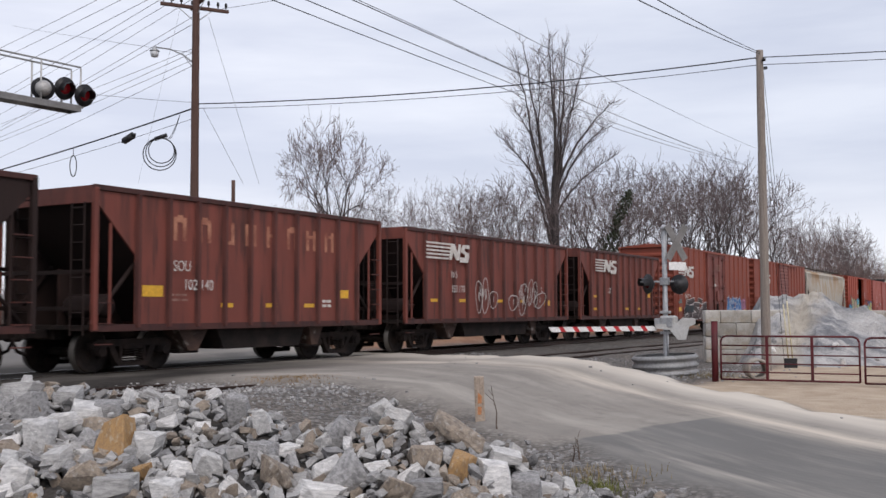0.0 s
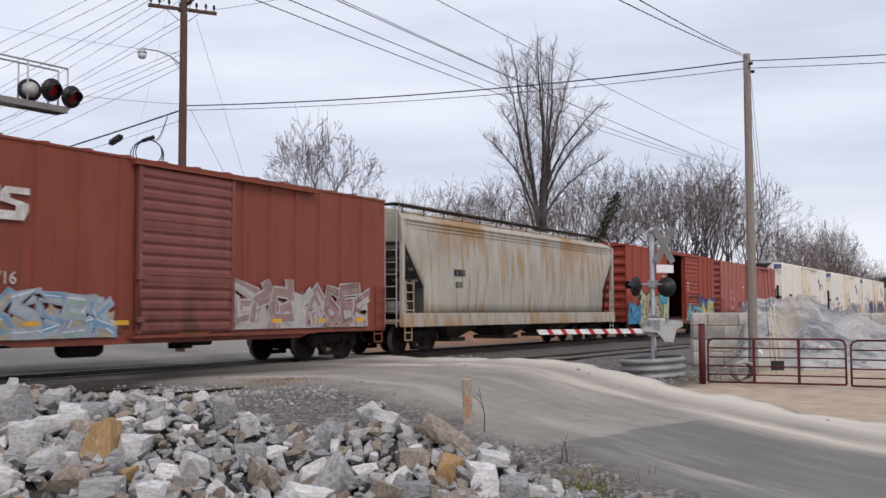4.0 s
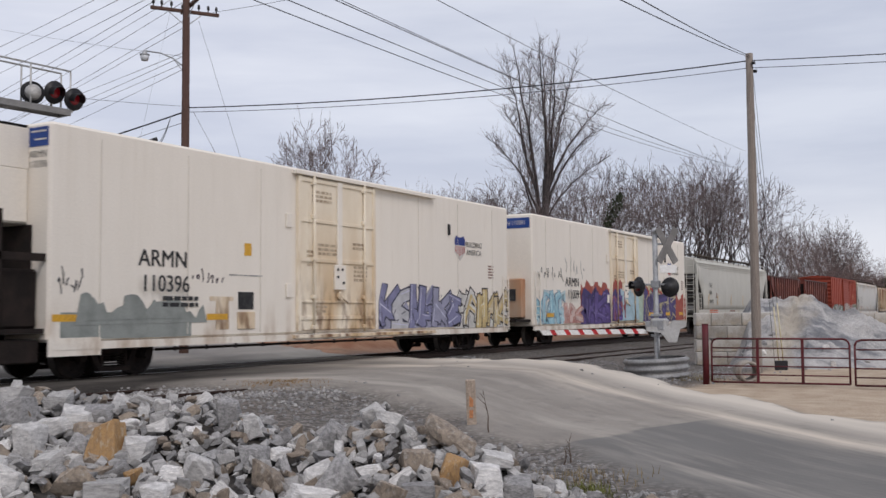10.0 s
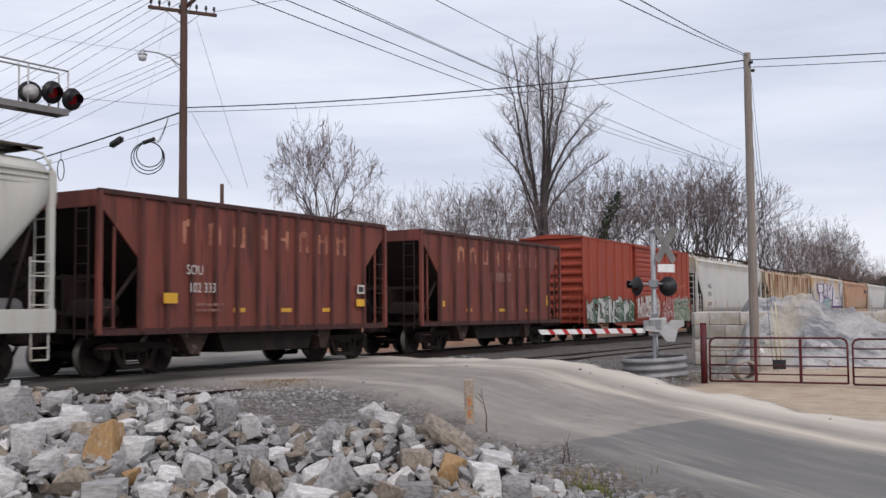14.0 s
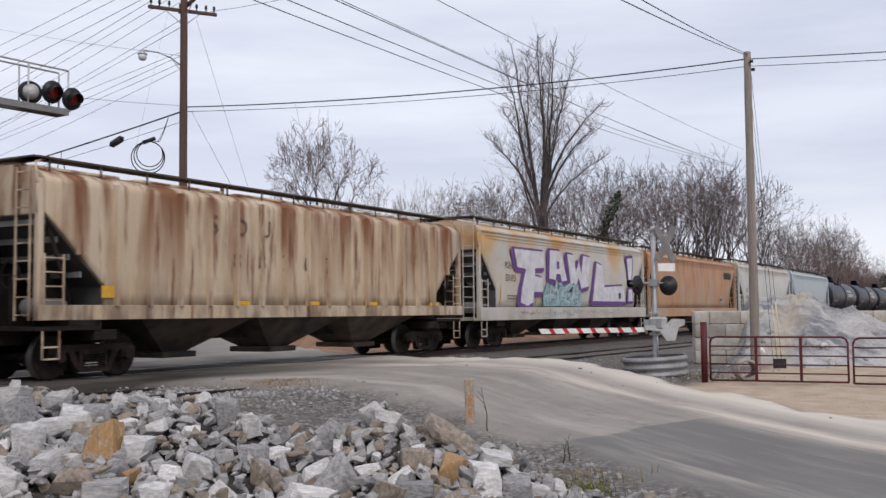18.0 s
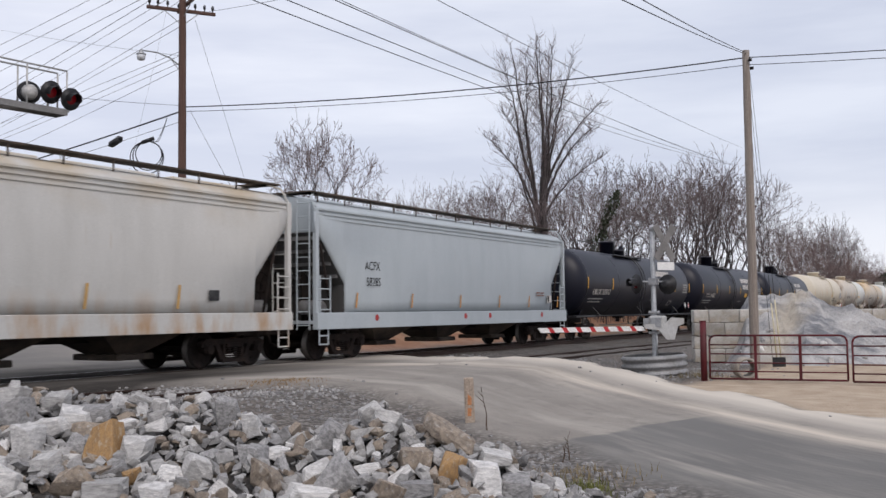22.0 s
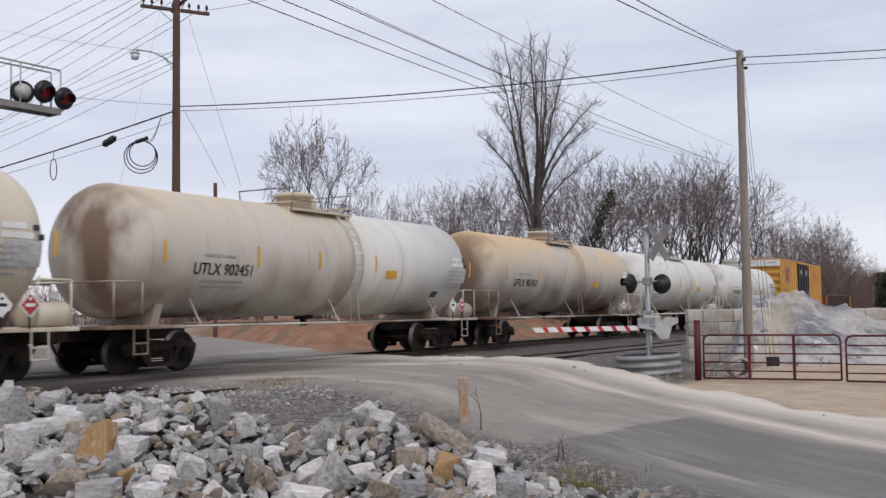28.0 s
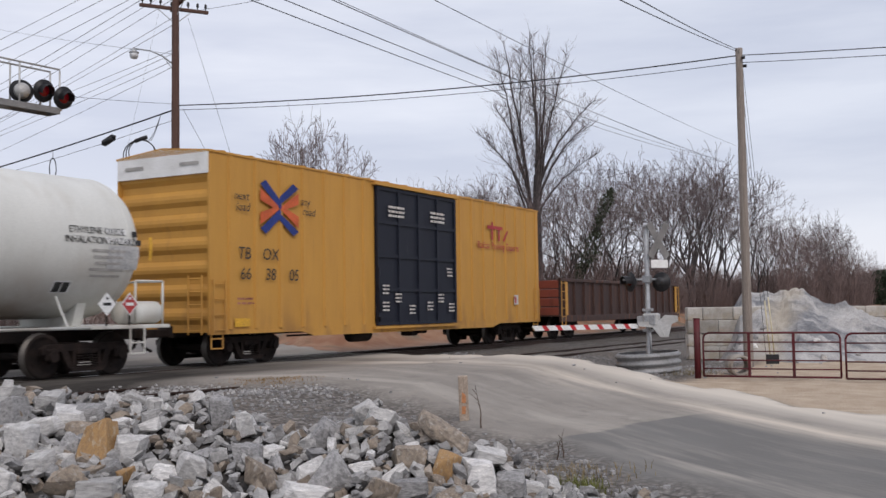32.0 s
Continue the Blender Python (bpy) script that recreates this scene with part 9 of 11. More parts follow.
def gondola(name, s0, s1, top, paintwork, label):
    car, L = new_car(name, s0, s1, label)
    running_gear(car, L, 1.9)
    for s in (-1, 1):
        bm = bmesh.new()
        box(bm, -L / 2, L / 2, s * (HALF - 0.06) - 0.03, s * (HALF - 0.06) + 0.03, 0.95, top)
        part("side_wall", bm, paintwork, car)
        bm = bmesh.new()
        box(bm, -L / 2, L / 2, s * HALF - 0.07, s * HALF + 0.03, top - 0.14, top, bevel=0.015)
        part("top_rail", bm, paintwork, car)
        bm = bmesh.new()
        box(bm, -L / 2, L / 2, s * HALF - 0.07, s * HALF + 0.03, 0.72, 0.98, bevel=0.015)
        part("side_sill", bm, paintwork, car)
        for i in range(15):
            x = -L / 2 + 0.5 + (L - 1) * i / 14
            shared_part("side_post", "gpost", lambda q: plate(q, [(-0.09, 0.04), (0.09, 0.04), (0.06, -0.06), (-0.06, -0.06)], "Z", 0.95, top - 0.1), paintwork, car, pose(x, s * HALF, 0, 0, 0, 0 if s < 0 else 180))
    bm = bmesh.new()
    box(bm, -L / 2, L / 2, -HALF + 0.06, HALF - 0.06, 0.95, 1.05)
    part("floor", bm, paintwork, car)
    for d in (-1, 1):
        bm = bmesh.new()
        for k in range(4):
            box(bm, d * (L / 2 - 0.05) - 0.06, d * (L / 2 - 0.05) + 0.06, -HALF + 0.03, HALF - 0.03, 1.0 + k * (top - 1.05) / 4, 1.0 + (k + 0.9) * (top - 1.05) / 4, bevel=0.02)
        part("end_wall", bm, P["oxide_mid"], car)
        ladder(car, d * (L / 2 - 0.3), -HALF - 0.06, 0.5, top - 0.1, 0.4, P["yellow"])
        bm = bmesh.new()
        box(bm, d * (L / 2 - 0.62) - 0.12, d * (L / 2 - 0.62) + 0.12, -HALF - 0.07, -HALF - 0.02, 1.0, top - 0.15)
        part("end_mark", bm, P["yellow"], car, "worn yellow end panel")
    return car, L

# ---- the cars, in running order ----
def even(a, b, step):
    n = max(1, round((b - a) / step))
    return [a + (b - a) * i / n for i in range(n + 1)]


def striped_logo(car, x0, x1, x2, z0, z1, y=None, rows=5):
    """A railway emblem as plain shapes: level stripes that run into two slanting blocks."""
    y = -HALF - 0.098 if y is None else y
    items = []
    h = (z1 - z0) / (rows * 2 - 1)
    for r in range(rows):
        z = z0 + r * 2 * h
        items.append(([(x0, z), (x1 - 0.1 + 0.05 * r, z), (x1 - 0.06 + 0.05 * r, z + h), (x0, z + h)], 0, 0))
    w = (x2 - x1) / 2
    items += [([(x1 - 0.05, z0), (x1 + 0.18 * w, z0), (x1 + 0.35 * w, z0 + 0.45 * (z1 - z0)), (x1 + 0.62 * w, z0), (x1 + 0.95 * w, z0), (x1 + 1.15 * w, z1), (x1 + 0.9 * w, z1), (x1 + 0.75 * w, z0 + 0.5 * (z1 - z0)), (x1 + 0.5 * w, z1), (x1 + 0.12 * w, z1)], 0, 0.003)]
    a, b, H = x1 + 1.02 * w, x2, z1 - z0
    items += [([(a, z0 - 0.06), (b - 0.12, z0 - 0.06), (b - 0.02, z0 + 0.12), (b - 0.02, z0 + 0.48 * H), (a + 0.3, z0 + 0.62 * H), (a + 0.3, z0 + 0.78 * H), (b, z0 + 0.78 * H), (b, z1 - 0.0), (a + 0.2, z1), (a + 0.08, z1 - 0.12), (a + 0.08, z0 + 0.5 * H), (b - 0.3, z0 + 0.38 * H), (b - 0.3, z0 + 0.2 * H), (a, z0 + 0.2 * H)], 0, 0.003)]
    return panels(car, "emblem", items, [P["letter_white"]], y, "faded white striped emblem")


def big_faded_letters(car, x0, x1, z, h, n, material, y=None):
    """Large worn lettering reduced to plain uprights and bars, one part a letter."""
    step = (x1 - x0) / (n - 1)
    for i in range(n):
        x = x0 + i * step
        w = min(0.44, step * 0.5)
        items = [(rect(x - w / 2, x - w / 2 + 0.11, z - h / 2, z + h / 2), 0, 0), (rect(x + w / 2 - 0.11, x + w / 2, z - h / 2, z + h / 2), 0, 0)]
        bar = (0.44, 0.44, -0.5, 0.0, 0.0, 0.44, 0.1, 0.2)[i % 8]
        items.append((rect(x - w / 2 + 0.11, x + w / 2 - 0.11, z + h * bar - (0.08 if bar > 0.3 else 0), z + h * bar + 0.08), 0, 0.001))
        panels(car, "worn_letter", items, [material], y)


def hopper_stripes(car, xs, z0, z1, y=-1.487, material=None, lean=0.05):
    for x in xs:
        panels(car, "reflector", [([(x - 0.05, z0), (x + 0.03, z0), (x + 0.05 + lean, z1), (x - 0.02 + lean, z1)], 0, 0)], [material or P["reflector"]], y)


WHITE, CYAN, VIOLET = (0.6, 0.6, 0.6), (0.12, 0.36, 0.5), (0.09, 0.05, 0.2)

open_hopper("open_hopper", -244.5, -232.95, 3.82, P["brown_black"], "nearly black weathered open coal hopper car")

car, L = open_hopper("open_hopper", -231.6, -221.25, 3.8, P["oxide"], "oxide-red open coal hopper with large worn lettering", ribs=10)
big_faded_letters(car, -2.76, 2.73, 3.1, 0.52, 8, P["letter_ochre"])
lettering(car, "SOU", -2.77, 2.27, 0.34, P["letter_white"], sx=0.8, y=-HALF - 0.095)
lettering(car, "102 140", -2.25, 1.86, 0.34, P["letter_white"], sx=0.85, y=-HALF - 0.095)
bars(car, -3.0, 1.62, 0.5, 2, 0.05, 0.06, P["letter_faint"])
panels(car, "yellow_panel", [(rect(-3.85, -3.25, 1.6, 1.84), 0, 0.002)], [P["reflector"]], None, "yellow stencil panel")
panels(car, "yellow_panel", [(rect(3.2, 3.62, 1.62, 1.84), 0, 0.002)], [P["reflector"]], None, "yellow stencil panel")
reflectors(car, L, 1.42, (-1.23, 0.37, 1.88))
bars(car, 2.45, 1.5, 0.4, 2, 0.07, 0.05, P["letter_white"])

car, L = open_hopper("open_hopper", -219.95, -207.82, 3.75, P["oxide"], "oxide-red open hopper with white emblem and tags", ribs=12)
striped_logo(car, -4.95, -3.5, -2.2, 2.9, 3.42)
lettering(car, "N S", -3.2, 2.42, 0.32, P["letter_white"], sx=0.85, y=-HALF - 0.095)
lettering(car, "153 178", -2.95, 1.96, 0.32, P["letter_white"], sx=0.85, y=-HALF - 0.095)
reflectors(car, L, 1.6, (-4.33, -2.52, 0.2, 2.0))
for a, b, z0, z1, n, k in ((-1.75, -0.85, 1.2, 2.3, 2, 3), (-0.8, -0.15, 1.35, 1.95, 1, 4), (0.75, 1.35, 1.25, 1.85, 1, 8), (1.5, 2.2, 1.2, 2.2, 1, 5), (2.3, 3.0, 1.5, 2.4, 2, 6), (2.9, 3.7, 1.3, 2.0, 1, 7)):
    bubble_tag(car, a, b, z0, z1, (0.5, 0.46, 0.43), k, n, 0.03, y=-HALF - 0.095)
for i, (a, b) in enumerate(((-1.6, -0.95), (1.5, 2.1), (2.4, 3.6))):
    tag_strokes(car, a, b, 1.3, 2.2, (0.5, 0.46, 0.43), 30 + i, 0.022, 5, -HALF - 0.1)
panels(car, "yellow_panel", [(rect(3.9, 4.4, 1.45, 1.65), 0, 0.002)], [P["reflector"]])

car, L = open_hopper("open_hopper", -206.56, -196.42, 3.78, P["oxide"], "oxide-red open hopper with a white emblem", ribs=11)
striped_logo(car, -3.5, -2.5, -1.0, 2.92, 3.44)
lettering(car, "127", -1.9, 2.1, 0.32, P["letter_white"], sx=0.85, y=-HALF - 0.095)
reflectors(car, L, 1.86, (-3.3,))
reflectors(car, L, 1.32, (-3.3, 0.5, 2.2))
panels(car, "yellow_panel", [(rect(3.3, 3.7, 1.85, 2.2), 0, 0.002)], [P["reflector"]])

car, L = boxcar("boxcar", -193.94, -178.15, 4.54, P["oxide_mid"], "iron-red boxcar with closed plug door and graffiti", (-2.05, 1.65), P["door_mauve"], even(-7.2, -2.4, 0.96) + even(2.0, 7.2, 0.96), door_kind="plug")
striped_logo(car, -7.3, -6.25, -4.6, 3.05, 3.6, -HALF - 0.06)
lettering(car, "NS", -6.27, 2.43, 0.34, P["letter_white"], y=-HALF - 0.06)
lettering(car, "454 171", -5.75, 1.98, 0.34, P["letter_white"], y=-HALF - 0.06)
graffiti(car, -6.4, -2.35, 0.72, 1.95, [(0.04, 0.026, 0.026), (0.05, 0.032, 0.03)], 3, (0.55, 0.5, 0.48), 5, -HALF - 0.058)
bars(car, -7.3, 2.7, 0.5, 1, 0.05, 0.05, P["letter_faint"])
panels(car, "buffed_patch", [(rect(-6.3, -5.6, 1.15, 1.5), 0, 0.03), (rect(-5.4, -4.8, 1.15, 1.5), 0, 0.03)], [spray((0.02, 0.03, 0.035))], -HALF - 0.06)
graffiti(car, 2.1, 5.35, 0.9, 2.1, [(0.025, 0.11, 0.3), (0.012, 0.05, 0.17), (0.03, 0.16, 0.36)], 4, WHITE, 5, -HALF - 0.058)
graffiti(car, 5.4, 6.4, 1.2, 1.95, [(0.3, 0.12, 0.19), (0.3, 0.12, 0.2)], 5, (0.1, 0.05, 0.08), 2, -HALF - 0.058)
for x in (-1.02, 0.87):
    bm = bmesh.new()
    tube(bm, (x, -HALF - 0.17, 0.95), (x, -HALF - 0.17, 4.3), 0.028, 8)
    for z in (1.05, 1.75, 2.5, 3.2, 4.15):
        box(bm, x - 0.07, x + 0.07, -HALF - 0.2, -HALF - 0.1, z - 0.05, z + 0.05, bevel=0.01)
    part("lock_rod", bm, P["oxide_post"], car, "grimy vertical door lock rod")
bm = bmesh.new()
box(bm, -0.32, 0.05, -HALF - 0.19, -HALF - 0.1, 1.75, 2.35, bevel=0.02)
tube(bm, (-0.14, -HALF - 0.2, 1.0), (-0.14, -HALF - 0.2, 1.8), 0.03, 8)
part("lock_box", bm, P["door_mauve"], car)
bm = bmesh.new()
box(bm, -0.3, 0.02, -HALF - 0.16, -HALF - 0.1, 1.2, 1.6, bevel=0.01)
part("gear_housing", bm, P["under"], car)
bars(car, -0.5, 3.78, 0.8, 3, 0.07, 0.06, P["letter_faint"], -HALF - 0.165)
bars(car, -0.9, 2.98, 0.6, 2, 0.07, 0.06, P["letter_faint"], -HALF - 0.165)
panels(car, "stencil_panel", [(rect(-0.9, -0.55, 2.6, 2.74), 0, 0)], [P["letter_white"]], -HALF - 0.165)
tag_strokes(car, -7.35, -6.75, 1.95, 2.65, (0.45, 0.42, 0.42), 40, 0.045, 4, -HALF - 0.06)
tag_strokes(car, -7.4, -6.85, 1.55, 1.85, (0.05, 0.3, 0.3), 41, 0.06, 4, -HALF - 0.06)
panels(car, "yellow_panel", [(rect(-7.35, -6.9, 1.18, 1.4), 0, 0)], [P["reflector"]], -HALF - 0.06)
reflectors(car, L, 1.25, (6.37, -2.5), y=-HALF - 0.06)

car, L = boxcar("boxcar", -176.75, -160.0, 4.56, P["oxide_mid"], "iron-red boxcar with emblem and pale graffiti", (-1.39, 1.65), P["door_mauve"], even(-7.0, -1.8, 1.1) + even(2.1, 7.2, 1.1))
striped_logo(car, -6.8, -5.6, -4.1, 3.1, 3.66, -HALF - 0.06)
lettering(car, "NS", -5.41, 2.45, 0.34, P["letter_white"], y=-HALF - 0.06)
lettering(car, "450 716", -4.9, 1.95, 0.34, P["letter_white"], y=-HALF - 0.06)
graffiti(car, -7.5, -2.0, 0.8, 1.8, [(0.35, 0.38, 0.4), (0.16, 0.3, 0.42), (0.4, 0.33, 0.22), (0.25, 0.35, 0.3)], 6, (0.3, 0.33, 0.4), 9, -HALF - 0.058)
graffiti(car, 1.75, 7.4, 0.9, 2.15, [(0.22, 0.13, 0.12), (0.42, 0.4, 0.36), (0.3, 0.2, 0.18)], 7, (0.45, 0.42, 0.42), 8, -HALF - 0.058)
reflectors(car, L, 1.1, (-6.9, -4.0, -1.8, 3.3, 5.2, 7.0), y=-HALF - 0.07)
reflectors(car, L, 0.85, (0.4,), w=1.0, y=-HALF - 0.02)

car, L = covered_hopper("covered_hopper", -158.94, -140.62, 4.45, P["weathered"], "rust-stained white covered hopper")
lettering(car, "8808", -5.6, 2.2, 0.3, P["letter_black"], -1.487, 0.85)
bars(car, -5.95, 2.5, 0.75, 1, 0.22, 0.1, P["letter_black"], -1.487)

car, L = boxcar("boxcar", -138.95, -123.34, 4.45, P["oxide_bright"], "orange-red boxcar with open door and colourful graffiti", (-1.43, 1.3), None, even(-6.9, -1.9, 1.12) + [5.4, 6.4, 7.1], open_door=True, end_ribs=8)
graffiti(car, -7.7, -6.0, 0.72, 1.9, [(0.03, 0.27, 0.42), (0.06, 0.36, 0.48), (0.04, 0.2, 0.34)], 8, (0.02, 0.13, 0.22), 2, -HALF - 0.058)
graffiti(car, -6.1, -1.5, 0.68, 2.4, [(0.3, 0.33, 0.14), (0.5, 0.42, 0.25), (0.45, 0.45, 0.3), (0.2, 0.25, 0.1), (0.45, 0.3, 0.24)], 9, (0.02, 0.03, 0.04), 5, -HALF - 0.058)
graffiti(car, -2.9, -1.9, 1.7, 2.45, [(0.06, 0.35, 0.5)], 12, (0.02, 0.03, 0.05), 2, -HALF - 0.075)
graffiti(car, 1.5, 4.6, 0.75, 1.75, [(0.05, 0.3, 0.45), (0.1, 0.4, 0.5), (0.3, 0.33, 0.14)], 10, (0.02, 0.04, 0.08), 5, -HALF - 0.125)
graffiti(car, 4.3, 7.6, 0.7, 2.35, [(0.04, 0.13, 0.4), (0.07, 0.22, 0.5), (0.03, 0.09, 0.28)], 11, (0.02, 0.03, 0.1), 4, -HALF - 0.058)
graffiti(car, 4.9, 7.1, 0.72, 2.05, [(0.52, 0.45, 0.14), (0.42, 0.42, 0.2), (0.55, 0.5, 0.3)], 31, (0.012, 0.014, 0.02), 2, -HALF - 0.085)
panels(car, "painted_sill", [(rect(-1.4, 0.2, 0.62, 0.86), 0, 0), (rect(0.2, 1.4, 0.62, 0.86), 1, 0), (rect(1.4, 4.5, 0.65, 0.86), 2, 0)], [spray((0.06, 0.35, 0.45)), spray((0.25, 0.1, 0.06)), spray((0.35, 0.33, 0.16))], -HALF - 0.02)
bars(car, -6.6, 2.4, 1.0, 2, 0.22, 0.25, P["letter_faint"], -HALF - 0.01)
bars(car, -2.45, 3.1, 0.45, 3, 0.08, 0.08, P["letter_white"], -HALF - 0.06)
bars(car, 1.75, 2.85, 0.4, 3, 0.08, 0.1, P["letter_white"], -HALF - 0.125)
tag_strokes(car, 2.0, 4.2, 1.95, 2.3, (0.02, 0.02, 0.02), 44, 0.07, 9, -HALF - 0.125)

car, L = boxcar("boxcar", -121.65, -105.9, 4.4, P["oxide_pink"], "faded rose-red boxcar with closed corrugated door", (-1.34, 1.87), None, even(-7.2, -1.8, 1.08) + even(2.4, 7.3, 1.0))
panels(car, "dark_patch", [(rect(-3.5, -2.85, 1.6, 1.95), 0, 0)], [spray((0.05, 0.04, 0.04))])
panels(car, "placard", [(rect(-2.45, -2.05, 2.86, 2.96), 0, 0), (rect(-2.45, -2.15, 1.7, 1.9), 0, 0)], [P["letter_white"]])
panels(car, "placard", [(rect(6.25, 6.7, 1.3, 1.65), 0, 0), (rect(6.3, 6.47, 1.35, 1.6), 1, 0.004), (rect(6.5, 6.65, 1.35, 1.6), 1, 0.004)], [P["letter_white"], P["letter_black"]], -HALF - 0.06)
bars(car, 5.4, 2.4, 0.35, 4, 0.08, 0.1, P["letter_white"])
bars(car, 6.3, 2.4, 0.3, 2, 0.06, 0.1, P["letter_faint"])
for txt, x, z in (("EE", -5.65, 2.5), ("C", -5.0, 2.5), ("28", -5.65, 2.1), ("53", -4.95, 2.1)):
    lettering(car, txt, x, z, 0.32, P["letter_white"], -HALF - 0.06)
bars(car, -5.7, 1.55, 0.7, 2, 0.06, 0.06, P["letter_white"], -HALF - 0.06)
tag_strokes(car, 1.9, 4.7, 1.05, 1.75, (0.07, 0.035, 0.03), 46, 0.05, 9, -HALF - 0.06)
tag_strokes(car, -7.2, -4.5, 1.0, 1.6, (0.07, 0.035, 0.03), 47, 0.05, 7, -HALF - 0.06)
reflectors(car, L, 0.95, (7.0, -7.0), y=-HALF - 0.06)
reflectors(car, L, 0.83, (-5, 4.8), y=-HALF - 0.02, w=0.7, h=0.08)

car, L = reefer("refrigerator_car", -103.2, -83.1, "white refrigerator car with blue and pastel graffiti")
lettering(car, "ARMN", -7.05, 2.5, 0.52, P["letter_black"], sx=1.0, bold=0.016)
lettering(car, "111109", -7.05, 1.97, 0.52, P["letter_black"], y=-HALF - 0.11, sx=0.93, bold=0.016)
panels(car, "colour_cloud", [(ragged(-9.1, -4.3, 0.84, 2.0, 2, 44, 0.8, 0.12), 0, 0), (ragged(-8.9, -5.6, 1.0, 2.2, 6, 30, 0.8, 0.14), 0, 0.004)], [spray((0.2, 0.47, 0.66))], -HALF - 0.004)
graffiti(car, -8.0, -4.9, 0.86, 1.85, [(0.36, 0.33, 0.42), (0.42, 0.39, 0.46), (0.3, 0.28, 0.4)], 13, (0.1, 0.11, 0.26), 6, -HALF - 0.03)
graffiti(car, -9.0, -8.2, 1.0, 1.75, [(0.12, 0.36, 0.58), (0.1, 0.14, 0.34)], 33, (0.05, 0.08, 0.25), 2, -HALF - 0.03)
graffiti(car, 2.4, 6.2, 0.88, 1.95, [(0.36, 0.4, 0.48), (0.42, 0.45, 0.5), (0.33, 0.33, 0.46)], 14, (0.12, 0.14, 0.24), 5, -HALF - 0.03)
graffiti(car, 6.1, 9.5, 0.85, 2.05, [(0.2, 0.44, 0.5), (0.3, 0.52, 0.57), (0.46, 0.58, 0.6)], 15, (0.04, 0.08, 0.14), 4, -HALF - 0.03)
panels(car, "yellow_panel", [(rect(8.3, 8.95, 1.05, 1.4), 0, 0.0)], [P["reflector"]], -HALF - 0.065)
bubble_tag(car, 1.45, 4.6, 1.3, 2.6, (0.02, 0.02, 0.025), 5, 3, 0.045)
tag_strokes(car, 2.2, 5.4, 1.5, 2.2, (0.04, 0.04, 0.05), 50, 0.03, 6)
tag_strokes(car, 5.2, 6.2, 1.9, 2.4, (0.03, 0.03, 0.03), 51, 0.035, 5)
tag_strokes(car, -9.8, -8.6, 1.9, 2.5, (0.1, 0.1, 0.12), 52, 0.03, 5)
panels(car, "vent_plate", [(rect(-4.2, -3.65, 1.25, 1.65), 0, 0)], [P["letter_black"]])
for word, z in (("ARMN", 4.46), ("111109", 4.26)):
    end_lettering(car, L, word, z)
bars(car, -9.85, 1.9, 0.6, 3, 0.07, 0.05, P["letter_black"])
reflectors(car, L, 1.2, (-9.4, 8.6), w=0.7, h=0.14)

car, L = reefer("refrigerator_car", -80.13, -60.06, "white refrigerator car with grey and dark graffiti")
lettering(car, "ARMN", -7.02, 2.51, 0.52, P["letter_black"], sx=1.0, bold=0.016)
lettering(car, "110396", -7.04, 1.96, 0.52, P["letter_black"], y=-HALF - 0.11, sx=0.93, bold=0.016)
panels(car, "buffed_patch", [(rect(-9.75, -6.15, 0.82, 1.36), 0, 0), (ragged(-9.3, -5.75, 1.1, 1.78, 3), 0, 0.006), (ragged(-9.0, -6.4, 1.2, 1.74, 9), 0, 0.012)], [spray((0.27, 0.29, 0.27))])
for word, z in (("ARMN", 4.46), ("110396", 4.26)):
    end_lettering(car, L, word, z)
panels(car, "yellow_panel", [(rect(-4.36, -4.1, 2.72, 3.02), 0, 0)], [P["reflector"]])
panels(car, "jacking_pad", [(rect(-5.55, -4.75, 1.62, 1.72), 0, 0.004), (rect(-5.35, -4.9, 0.95, 1.62), 0, 0)], [P["cream_door"]])
bars(car, -7.05, 1.62, 1.1, 2, 0.09, 0.05, P["letter_black"], -HALF - 0.02)
bars(car, -4.9, 2.22, 1.2, 1, 0.035, 0.05, P["letter_grey"])
tag_strokes(car, -6.2, -5.05, 2.0, 2.35, (0.05, 0.03, 0.05), 61, 0.03, 7)
tag_strokes(car, -9.85, -9.2, 1.6, 2.3, (0.06, 0.06, 0.07), 62, 0.025, 6)
graffiti(car, 1.6, 6.4, 0.85, 2.2, [(0.32, 0.32, 0.42), (0.5, 0.5, 0.52), (0.22, 0.22, 0.35)], 15, (0.05, 0.05, 0.08), 6)
graffiti(car, 6.0, 9.9, 0.8, 2.3, [(0.6, 0.5, 0.34), (0.62, 0.6, 0.56), (0.6, 0.46, 0.22)], 16, (0.04, 0.03, 0.03), 5)
tag_strokes(car, 6.5, 9.6, 1.2, 2.2, (0.03, 0.03, 0.03), 53, 0.05, 6)
panels(car, "vent_plate", [(rect(-4.58, -4.02, 1.42, 1.84), 0, 0)], [P["letter_black"]])
bm = bmesh.new()
box(bm, -4.62, -3.98, -HALF - 0.03, -HALF - 0.004, 0.95, 1.36, bevel=0.01)
part("access_hatch", bm, P["cream_door"], car)
reflectors(car, L, 1.25, (-9.6, -5.3), w=0.7, h=0.14)

